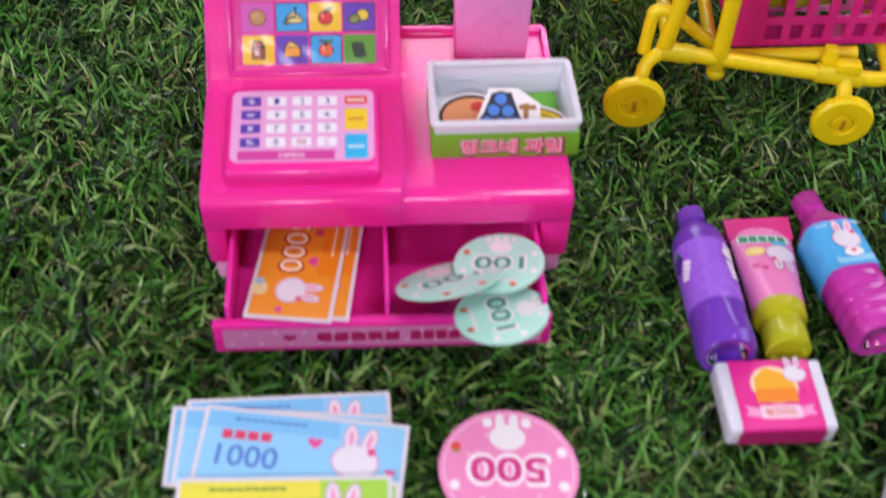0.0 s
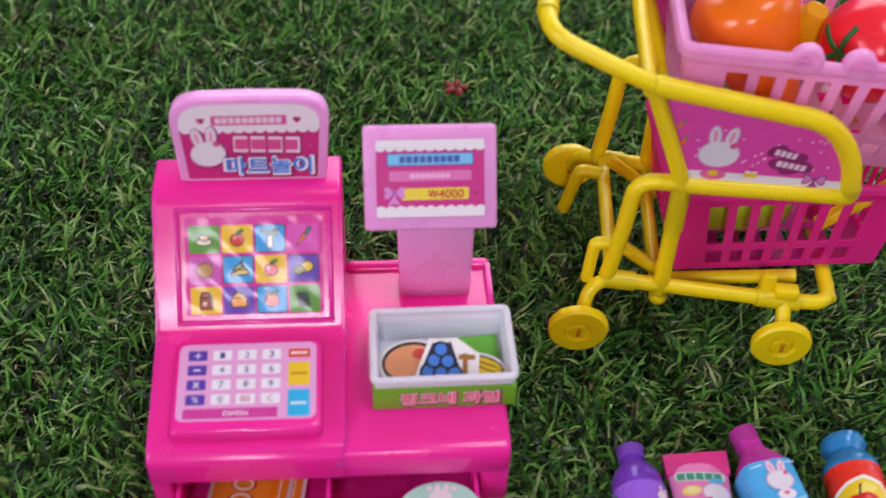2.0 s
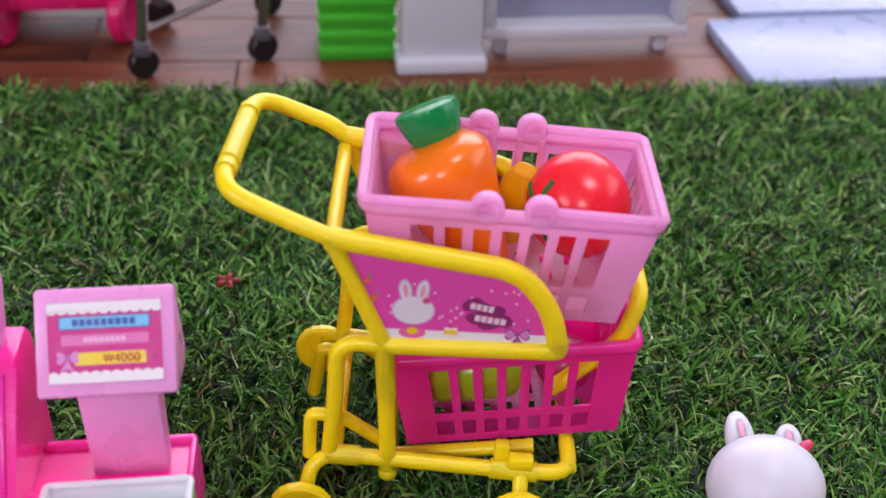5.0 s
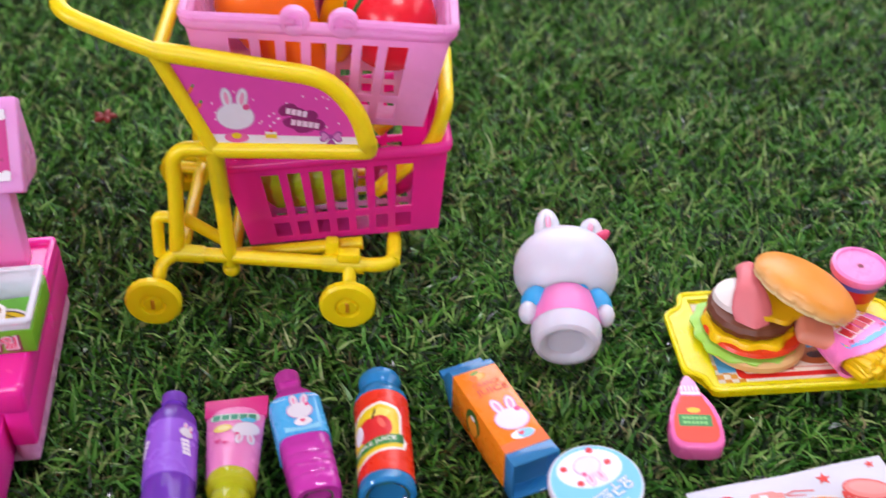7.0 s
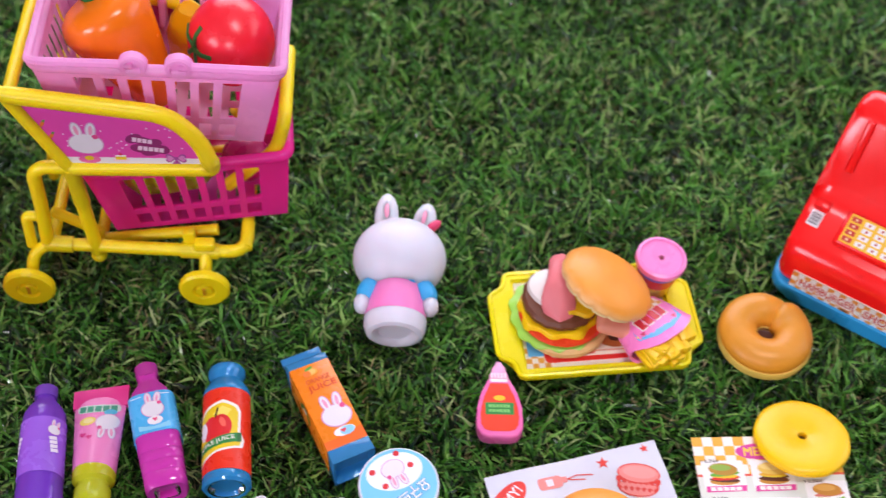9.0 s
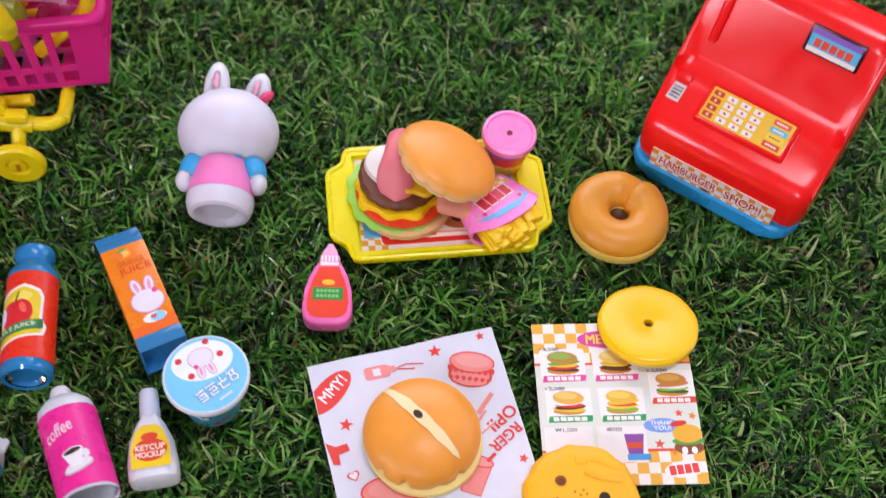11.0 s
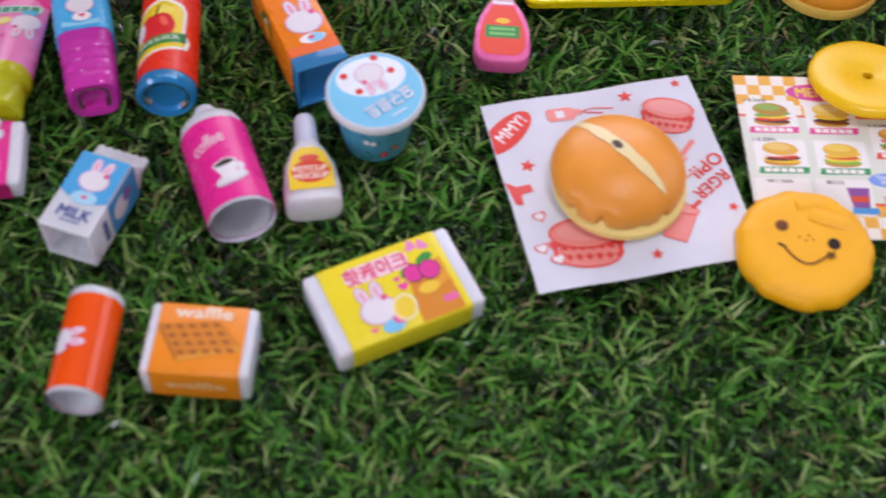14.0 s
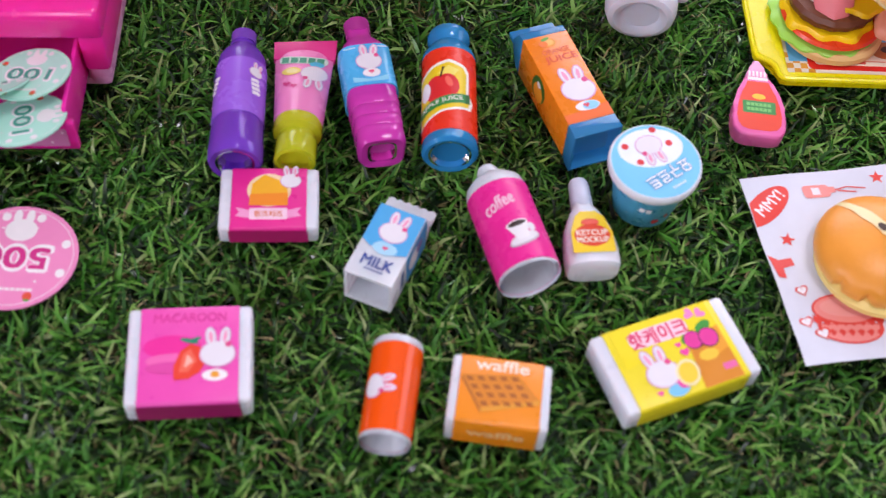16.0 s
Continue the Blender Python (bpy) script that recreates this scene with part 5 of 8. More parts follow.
def juice_bottle():
    m, ln = lying((0.2432, 0.2930), (0.2438, 0.3690), 0.0120, 0.0125)
    b = root("toy_apple_juice_bottle", m, "translucent blue toy juice bottle with red label on the grass", "toy bottle", "toy drinks")
    mat = clear_plastic("#44baff", 0.60)
    bm = bmesh.new()
    prof = [(0.0, 0.0070), (0.0078, 0.0065), (0.0090, 0.0042), (0.0105, 0.0038), (0.0118, 0.0052), (0.0118, 0.0085), (0.0114, 0.0098), (0.0114, 0.0538), (0.0118, 0.0550), (0.0114, 0.0572), (0.0090, 0.0615), (0.0078, 0.0632), (0.0082, 0.0648), (0.0092, 0.0662), (0.0094, 0.0692), (0.0086, 0.0708), (0.0066, 0.0714), (0.0062, 0.0696), (0, 0.0692)]
    blown(bm, prof, 40)
    part("body", bm, mat, b, keep=True)
    bm = bmesh.new()
    lathe(bm, [(0.0113, 0.0095), (0.01175, 0.0095), (0.01175, 0.0540), (0.0113, 0.0540)], 40)
    lab = part("label_sleeve", bm, ink("#e8351c", 0.3), b, "red label sleeve")
    leaf = [(-0.0165, 0.0175), (-0.0165, 0.0420), (-0.0075, 0.0462), (-0.0010, 0.0480), (0.0055, 0.0455), (0.0070, 0.0425), (0.0066, 0.0320), (0.0088, 0.0285), (0.0076, 0.0245), (-0.0040, 0.0222)]
    sh = [pol([(-0.004 + (x + 0.004) * 1.13, 0.0330 + (y - 0.0330) * 1.11) for x, y in leaf], "#f4efe6"), pol(leaf, "#ecd022"), pol([(-0.0060, 0.0420), (-0.0010, 0.0462), (0.0035, 0.0440), (0.0010, 0.0400)], "#f4e46a")]
    sh += [ell(-0.0020, 0.0345, 0.0056, 0.0070, "#d8232a", -8), ell(-0.0062, 0.0340, 0.0058, 0.0070, "#dd2b2f", 8), ell(-0.0008, 0.0372, 0.0014, 0.0030, "#ef6a5a", 20), line(-0.0045, 0.0400, -0.0030, 0.0455, 0.0008, "#3f2a1c"), ell(-0.0120, 0.0345, 0.0030, 0.0050, "#f2eef2")]
    sh += [pol([(-0.0165, 0.0215), (0.0085, 0.0270), (0.0085, 0.0318), (-0.0165, 0.0263)], "#2f8a3f"), pol([(0.0062, 0.0262), (0.0085, 0.0270), (0.0085, 0.0318), (0.0062, 0.0312)], "#1f6a2f"), txt("APPLE JUICE", -0.0048, 0.0266, 0.0200, 0.0027, "#f2efe4", 12.4, 0.02)]
    art("label_print", sh, round_side(0.01175, -0.0027), lab, 0.0012)


def tube_tooth():
    m, ln = lying((0.1795, 0.2935), (0.1812, 0.3610), 0.0095, 0.0085)
    b = root("toy_squeeze_tube", m, "pink toy squeeze tube with yellow-green cap on the grass", "toy tube", "toy drinks")
    bm = bmesh.new()
    rings = []
    for k in range(9):
        z = 0.018 + 0.047 * k / 8
        t = k / 8
        rx, ry = 0.0102 + 0.0030 * t, 0.0095 * (1 - t) + 0.0010 * t
        rings.append([bm.verts.new((rx * math.cos(a), ry * math.sin(a), z)) for a in (2 * math.pi * i / 32 for i in range(32))])
    for p, q in zip(rings, rings[1:]):
        for i in range(32):
            bm.faces.new((p[i], p[(i + 1) % 32], q[(i + 1) % 32], q[i]))
    bm.faces.new(rings[0][::-1])
    bm.faces.new(rings[-1])
    part("tube_body", bm, plastic("#f08cc4", 0.26), b)
    bm = bmesh.new()
    prism(bm, [(-0.0133, 0.0570), (0.0133, 0.0560), (0.0138, 0.0664), (-0.0136, 0.0690)], -0.0015, 0.0015, 0.0004, axis="y")
    part("crimp", bm, plastic("#e03a8c", 0.35), b, "deep pink crimped end")
    bm = bmesh.new()
    lathe(bm, [(0.0, 0.002), (0.0060, 0.002), (0.0072, 0.0), (0.0086, 0.0006), (0.0088, 0.010), (0.0078, 0.0115), (0.0078, 0.0135), (0.0100, 0.0150), (0.0104, 0.0185), (0.0098, 0.0205), (0, 0.0205)], 32)
    part("cap", bm, clear_plastic("#ecfa30", 0.78), b, "translucent yellow-green cap")
    def fm(u, v, h):
        t = (v - 0.018) / 0.047
        rx, ry = 0.0102 + 0.0030 * t, 0.0095 * (1 - t) + 0.0010 * t
        c = max(-0.98, min(0.98, u / rx))
        return Vector((-u, ry * math.sqrt(1 - c * c) + h + 0.0002, v))
    sh = [rec(-0.0105, 0.0522, 0.0105, 0.0570, "#cfe6da", 0.002)] + bars(0.0, 0.0545, 0.0190, 0.0036, "#3f9a7a", 5) + [ell(-0.0048, 0.0470, 0.0040, 0.0026, "#f0dc6a", 10), ell(-0.0045, 0.0472, 0.0026, 0.0016, "#f4e6a0")]
    sh += [heart(-0.0062, 0.0385, 0.0016, "#d83a86"), heart(-0.0030, 0.0370, 0.0014, "#d83a86"), ell(0.0058, 0.0520, 0.0032, 0.0018, "#58c0e0")] + flip_at(plain_figure(0, 0, 0.0056), 0.0050, 0.0458)
    art("tube_print", sh, fm, b, 0.0010)


def flip_at(shapes, x, y):
    return [(k, [(px + x, py + y) for px, py in d], c) for k, d, c in flip(shapes)]


def orange_carton():
    m = Matrix.Translation((0.2935, 0.3348, 0.0)) @ pose(0, 0, 0, 0, 0, 19.5)
    b = root("toy_juice_carton", m, "orange toy juice carton with blue ends lying on the grass", "toy carton", "toy drinks")
    w, h, y0, y1 = 0.0105, 0.0212, -0.0255, 0.0250
    bm = bmesh.new()
    rbox(bm, -w, w, y0, y1, 0.0, h, 0.0007)
    body = part("carton", bm, ink("#f0861c", 0.28), b)
    bluem = clear_plastic("#4cb8ff", 0.62)
    # hollow foot: a square sleeve with a floor set back in it
    bm = bmesh.new()
    open_box(bm, w + 0.0004, h / 2 + 0.0004, 0.0078, 0.0012, Matrix.Translation((0, y0 + 0.0004, h / 2)) @ pose(0, 0, 0, 90, 0, 0))
    part("bottom_end", bm, bluem, b, "translucent blue end")
    # folded gable with a flat crimp
    bm = bmesh.new()
    prism(bm, [(y1 - 0.0004, 0.0002), (y1 - 0.0004, h), (y1 + 0.0040, h - 0.0008), (y1 + 0.0088, 0.0135), (y1 + 0.0088, 0.0100), (y1 + 0.0040, 0.0010)], -w, w, 0.0006)
    rbox(bm, -w, w, y1 + 0.0076, y1 + 0.0132, 0.0104, 0.0130, 0.0005)
    part("gable_end", bm, bluem, b, "translucent blue gable")
    sh = [txt("ORANGE", 0.0010, 0.0148, 0.0125, 0.0028, "#dc5420", 0, 0.02), txt("JUICE", 0.0016, 0.0100, 0.0148, 0.0044, "#dc4a1c", 0, 0.03), ell(-0.0005, 0.0200, 0.0034, 0.0024, "#f4a53a"), ell(-0.0005, 0.0200, 0.0024, 0.0016, "#f8c26a"), ell(-0.0030, 0.0196, 0.0020, 0.0018, "#ee7a2a"), ell(-0.0012, 0.0222, 0.0022, 0.0008, "#5aa03a", 15)]
    sh += [pol([(-w + 0.0001, y0 + 0.0003), (w - 0.0001, y0 + 0.0003), (w - 0.0001, -0.0178), (0.004, -0.0196), (-w + 0.0001, -0.0205)], "#ec6a1a")] + plain_figure(0.0014, -0.0085, 0.0072, -2) + [ell(0.0016, -0.0178, 0.0055, 0.0026, "#f2eef2"), ell(0.0030, -0.0180, 0.0036, 0.0024, "#8fd0f0"), heart(0.0012, -0.0174, 0.0014, "#e24a5a")]
    art("carton_print", sh, flat(pose(0, 0, h)), body)
    sh = [ell(0.004, 0.001, 0.0062, 0.0074, "#3f6a2a", 20), ell(0.004, -0.001, 0.0046, 0.0050, "#f09a2c"), ell(0.004, 0.004, 0.0020, 0.0014, "#f2eef2")]
    art("carton_side_print", sh, flat(Matrix.Translation((-w, 0, 0.0105)) @ Matrix(((0, 0, -1, 0), (1, 0, 0, 0), (0, 1, 0, 0), (0, 0, 0, 1)))), body)


def yogurt():
    b = root("toy_yogurt_cup", pose(0.3240, 0.2838, 0.0, 2, 0, 0), "sky blue toy yogurt cup with printed lid on the grass", "toy cup", "toy drinks")
    bm = bmesh.new()
    lathe(bm, [(0, 0.0), (0.0118, 0.0), (0.0126, 0.001), (0.0166, 0.0262), (0.0172, 0.0270), (0, 0.0270)], 48)
    cup = part("cup", bm, ink("#5fbfe4", 0.3), b)
    sh = bars(-0.006, 0.016, 0.012, 0.0030, "#f2f4f8", 4) + plain_figure(-0.0135, 0.0105, 0.0034) + [ell(0.009, 0.010, 0.0022, 0.0022, "#d8323a"), ell(0.003, 0.007, 0.0018, 0.0018, "#d8323a"), ell(0.013, 0.017, 0.0030, 0.0020, "#f2f4f8")]
    art("cup_print", sh, lambda u, v, h: Vector(((0.0126 + 0.0154 * v + h) * math.sin(u / 0.0145), -(0.0126 + 0.154 * v + h) * math.cos(u / 0.0145), v)), cup, 0.0015, 0.0003)
    bm = bmesh.new()
    lathe(bm, [(0.0168, 0.0258), (0.0186, 0.0258), (0.0189, 0.0268), (0.0189, 0.0290), (0.0183, 0.0298), (0, 0.0298)], 48)
    lid = part("lid", bm, plastic("#dfe9f2", 0.3), b, "white rimmed lid")
    sh = [ell(0, 0, 0.0178, 0.0178, "#7ccdf0", 0, 40), ell(-0.0015, 0.0065, 0.0135, 0.0095, "#eaf3fa", 12, 32)]
    sh += flip_at(plain_figure(0, 0, 0.0054, 22), -0.0022, 0.0078) + [ell(x, y, 0.0015, 0.0015, "#d8323a", 0, 12) for x, y in ((-0.0118, 0.0067), (-0.0062, -0.0008), (0.0000, 0.0156), (0.0062, 0.0092))]
    sh += [txt("요구르트", 0.0048, -0.0060, 0.0205, 0.0062, "#3f8ac8", 214, 0.06), txt("요구르트", 0.0048, -0.0060, 0.0205, 0.0062, "#f4f8fc", 214, 0.025)] + bars(0.0085, -0.0112, 0.0066, 0.0011, "#d6ecf6", 6, 34)
    art("lid_print", sh, flat(pose(0, 0, 0.0298)), lid)


def ketchup_pink():
    m = pose(0.3798, 0.3350, 0.0, 0, 0, -7)
    b = root("toy_ketchup_bottle", m, "flat pink toy ketchup bottle with red label on the grass", "toy bottle", "toy sauces")
    pts = []
    for x, y in ((0.0055, -0.0202), (0.0092, -0.0190), (0.0114, -0.0155), (0.0119, -0.0100), (0.0112, -0.0030), (0.0092, 0.0050), (0.0068, 0.0105), (0.0058, 0.0140)):
        pts.append((x, y))
    out = pts + [(-x, y) for x, y in pts[::-1]]
    bm = bmesh.new()
    prism(bm, out, 0.0, 0.0082, 0.0014, 3, "z")
    body = part("body", bm, plastic("#f06fb2", 0.3, 0.05), b)
    bm = bmesh.new()
    prism(bm, [(0.0052, 0.0138), (0.0046, 0.0180), (0.0024, 0.0200), (0.0016, 0.0250), (-0.0016, 0.0250), (-0.0024, 0.0200), (-0.0046, 0.0180), (-0.0052, 0.0138)], 0.0010, 0.0074, 0.0010, 2, "z")
    part("nozzle", bm, plastic("#f3a3cc", 0.32, 0.05), b, "pale pink nozzle")
    sh = [pol([(x * 0.82, y * 0.82 - 0.0005) for x, y in out], "#e8401f"), rec(-0.0072, -0.0075, 0.0072, -0.0005, "#2f8a3a", 0.0004)]
    sh += bars(0.0, -0.0025, 0.011, 0.0018, "#7ac46a", 6) + bars(0.0, -0.0053, 0.011, 0.0018, "#7ac46a", 6) + [ell(0, 0.0022, 0.0030, 0.0016, "#f0c22a")]
    sh += [rec(-0.0044, 0.0118, 0.0044, 0.0136, "#f4eef2")] + [rec(-0.0041 + 0.0017 * i, 0.0140, -0.0032 + 0.0017 * i, 0.0172, "#f6f0f4") for i in range(5)]
    art("label_print", sh, flat(pose(0, 0, 0.0082)), body)


def sauce_white():
    m = pose(0.2980, 0.2610, 0.0, 0, 0, 4)
    b = root("toy_sauce_bottle", m, "white toy sauce bottle with yellow label on the grass", "toy bottle", "toy sauces")
    bm = bmesh.new()
    rings = []
    prof = [(-0.0175, 0.0085, 0.0062), (-0.0170, 0.0102, 0.0075), (-0.0155, 0.0108, 0.0080), (-0.0080, 0.0108, 0.0080), (0.0010, 0.0096, 0.0072), (0.0085, 0.0066, 0.0056), (0.0125, 0.0044, 0.0042), (0.0140, 0.0040, 0.0040)]
    for y, rx, rz in prof:
        ring = []
        for i in range(32):
            a = 2 * math.pi * i / 32
            c, s = math.cos(a), math.sin(a)
            ring.append(bm.verts.new((rx * math.copysign(abs(c) ** 0.6, c), y, 0.0082 + rz * math.copysign(abs(s) ** 0.6, s))))
        rings.append(ring)
    for p, q in zip(rings, rings[1:]):
        for i in range(32):
            bm.faces.new((p[i], p[(i + 1) % 32], q[(i + 1) % 32], q[i]))
    bm.faces.new(rings[0][::-1])
    bm.faces.new(rings[-1])
    body = part("body", bm, white_plastic, b)
    bm = bmesh.new()
    lathe(bm, [(0, 0), (0.0044, 0), (0.0046, 0.0020), (0.0042, 0.0125), (0.0036, 0.0140), (0, 0.0145)], 24, pose(0, 0.0128, 0.0082, -90, 0, 0))
    part("cap", bm, plastic("#cfd6e8", 0.3), b)
    def fm(u, v, h):
        return Vector((u, v, 0.0162 - max(0.0, v - 0.0) * 0.14 + h + 0.0003))
    sh = [pol([(-0.0085, -0.0135), (0.0085, -0.0135), (0.0083, -0.0040), (0.0058, 0.0040), (0.0030, 0.0068), (-0.0030, 0.0068), (-0.0058, 0.0040), (-0.0083, -0.0040)], "#f2d21c"), ell(0, -0.0055, 0.0072, 0.0052, "#e0431f"), ell(0, 0.0008, 0.0036, 0.0020, "#e0431f"), txt("KETCUP", 0.0, -0.0042, 0.0125, 0.0026, "#f6efdc", 0, 0.04), txt("MOCKUP", 0.0, -0.0076, 0.0125, 0.0026, "#f6efdc", 0, 0.04)]
    art("label_print", sh, fm, body)


def wrapped_box(name, m, w, d, h, col, side_col, shapes, label, edge=0.004, front=()):
    """A white box with a printed paper wrap round its middle."""
    b = root(name, m, label, "toy box", "toy snack boxes")
    bm = bmesh.new()
    rbox(bm, -w / 2, w / 2, -d / 2, d / 2, 0.0, h, 0.0016, 3)
    part("box", bm, white_plastic, b)
    bm = bmesh.new()
    x = w / 2 - edge
    rbox(bm, -x, x, -d / 2 - 0.0003, d / 2 + 0.0003, -0.0001, h + 0.0003, 0.0015, 3)
    wrap = part("wrap", bm, ink(col, 0.34), b, "printed paper wrap")
    art("wrap_print", shapes, flat(pose(0, 0, h + 0.0003)), wrap)
    # side_col lays a rectangle of another tone over the wrap's front face
    if side_col:
        front = [rec(-x + 0.0001, -h / 2 + 0.0012, x - 0.0001, h / 2 - 0.0012, side_col)] + list(front)
    if front:
        art("front_print", list(front), flat(pose(0, -d / 2 - 0.0003, h / 2, 90, 0, 0)), wrap)
    return b


def boxes():
    sh = [ell(0, 0.0035, 0.0088, 0.0080, "#f4d8ae"), pol([(-0.0078, -0.003), (-0.0068, 0.0065), (-0.002, 0.0110), (0.0072, 0.0068), (0.0076, -0.003)], "#f0b01c"), pol([(-0.0078, -0.004), (-0.0076, 0.0015), (0.0076, 0.0022), (0.0076, -0.004)], "#ee8c1a"), rec(-0.0075, -0.0106, 0.0075, -0.0052, "#f3cfe0", 0.0006), pol([(-0.0130, -0.0048), (-0.0075, -0.0062), (-0.0075, -0.0100), (-0.0130, -0.0090), (-0.0115, -0.0070)], "#ee9cc8"), pol([(0.0130, -0.0048), (0.0075, -0.0062), (0.0075, -0.0100), (0.0130, -0.0090), (0.0115, -0.0070)], "#ee9cc8"), txt("핑크치즈", 0, -0.0079, 0.0112, 0.0030, "#d8702a", 0, 0.03)]
    sh += plain_figure(0.0085, 0.0080, 0.0040)
    wrapped_box("toy_cheese_box", pose(0.1703, 0.2752, 0.0, 2, 0, 1.5), 0.0395, 0.0295, 0.0105, "#e62a92", "#b81f6e", sh, "pink wrapped toy cheese box lying against the bottles")
    sh = [txt("MACAROON", 0, 0.0152, 0.0265, 0.0038, "#e23a9c", 0, 0.02), ell(-0.0062, 0.0030, 0.0105, 0.0048, "#ee2a9c"), ell(-0.0056, -0.0028, 0.0100, 0.0030, "#ee6ab4"), ell(-0.0060, -0.0056, 0.0096, 0.0024, "#e04aa4")]
    sh += [pol([(-0.0052, -0.0108), (-0.0054, -0.0050), (-0.0030, 0.0012), (0.0005, 0.0040), (0.0048, 0.0022), (0.0066, -0.0030), (0.0040, -0.0078), (0.0000, -0.0105)], "#e8402a"), pol([(-0.0034, -0.0078), (-0.0022, -0.0006), (0.0004, 0.0020), (0.0030, -0.0030), (0.0000, -0.0075)], "#ef6a54"), pol([(-0.0016, -0.0060), (-0.0006, -0.0002), (0.0018, -0.0034)], "#f6b4a4"), ell(0.0000, 0.0052, 0.0034, 0.0009, "#2f8a6a", -15), ell(0.0020, 0.0056, 0.0024, 0.0008, "#2f8a6a", 25)] + plain_figure(0.0104, -0.0006, 0.0062) + [ell(0.0096, -0.0092, 0.0046, 0.0024, "#f2eef2"), ell(0.0096, -0.0090, 0.0016, 0.0014, "#f0a63a")]
    wrapped_box("toy_macaroon_box", pose(0.1460, 0.2020, 0.0, 1, 0, 3.5), 0.0455, 0.0400, 0.0125, "#ee52b4", "#a81f6a", sh, "pink wrapped toy macaroon box on the grass")
    sh = [pol([(-0.0205, 0.0000), (0.0205, 0.0060), (0.0205, 0.0168), (-0.0205, 0.0168)], "#f2e01c"), pol([(0.0040, -0.0168), (0.0205, -0.0168), (0.0205, 0.0050), (0.0120, 0.0065), (0.0060, 0.0)], "#d88a22"), pol([(0.0140, -0.006), (0.0205, -0.004), (0.0205, 0.006), (0.0150, 0.005)], "#eaa22c"), ell(0.0118, -0.0045, 0.0040, 0.0024, "#f0c83a")]
    sh += [ell(0.0070, 0.0045, 0.0030, 0.0020, "#3f9a3a", 40), ell(0.0150, 0.0072, 0.0036, 0.0020, "#3f9a3a", 20), ell(0.0090, 0.0030, 0.0038, 0.0040, "#5a1f3a"), ell(0.0088, 0.0030, 0.0034, 0.0036, "#e23a9a"), ell(0.0150, 0.0022, 0.0040, 0.0042, "#5a1f3a"), ell(0.0150, 0.0022, 0.0036, 0.0038, "#e23a9a"), heart(0.0035, -0.0006, 0.0020, "#ee4aa0"), heart(0.0025, 0.0030, 0.0013, "#ee4aa0"), heart(-0.0130, -0.0130, 0.0013, "#ee4aa0"), heart(0.0125, 0.0138, 0.0024, "#ee8ac8", 60), heart(0.0165, 0.0128, 0.0024, "#ee8ac8", -60)]
    sh += [rec(-0.0150, 0.0062, 0.0095, 0.0136, "#f6d6e2", 0.003), txt("핫케이크", -0.0028, 0.0098, 0.0240, 0.0068, "#e0356a", 0, 0.035)] + plain_figure(-0.0085, -0.0062, 0.0064, 4) + [ell(-0.0060, -0.0140, 0.0042, 0.0026, "#7cc8ea"), ell(-0.0028, -0.0120, 0.0026, 0.0022, "#ea5aa8"), ell(0.0005, -0.0088, 0.0046, 0.0056, "#f2e6b0", -20), ell(0.0005, -0.0088, 0.0036, 0.0044, "#efd23a", -20), rec(0.0145, -0.0125, 0.0200, -0.0098, "#e86aa8", 0.0006)]
    wrapped_box("toy_hotcake_box", pose(0.3263, 0.2050, 0.0, 1, 0, 21.0), 0.0565, 0.0345, 0.0125, "#efdf2a", "", sh, "yellow wrapped toy hotcake mix box on the grass", 0.0045)
    sh = [txt("waffle", 0, 0.0104, 0.0195, 0.0046, "#f6ead6", 0, 0.03), pol([(-0.0145, 0.0050), (0.0060, 0.0075), (0.0145, -0.0020), (-0.0065, -0.0080)], "#d6841c"), pol([(-0.0145, 0.0050), (-0.0065, -0.0080), (-0.0065, -0.0100), (-0.0145, 0.0030)], "#b86a14"), pol([(-0.0065, -0.0080), (0.0145, -0.0020), (0.0145, -0.0040), (-0.0065, -0.0100)], "#e09a2c")]
    A, B, D = Vector((-0.0145, 0.0050)), Vector((0.0060, 0.0075)), Vector((-0.0065, -0.0080))
    for i in range(5):
        for j in range(4):
            s, t = (i + 0.5) / 5, (j + 0.5) / 4
            c = A + (B - A) * s + (D - A) * t
            e, f = (B - A) * 0.055, (D - A) * 0.065
            sh.append(pol([tuple(c - e - f), tuple(c + e - f), tuple(c + e + f), tuple(c - e + f)], "#a85c18"))
    wrapped_box("toy_waffle_box", pose(0.2592, 0.1858, 0.0, -3, 0, -8.0), 0.0368, 0.0280, 0.0155, "#f0901c", "", sh, "orange wrapped toy waffle box on the grass", 0.0025, [txt("waffle", 0, 0.001, 0.0205, 0.0042, "#f0c890", 0, 0.03)])


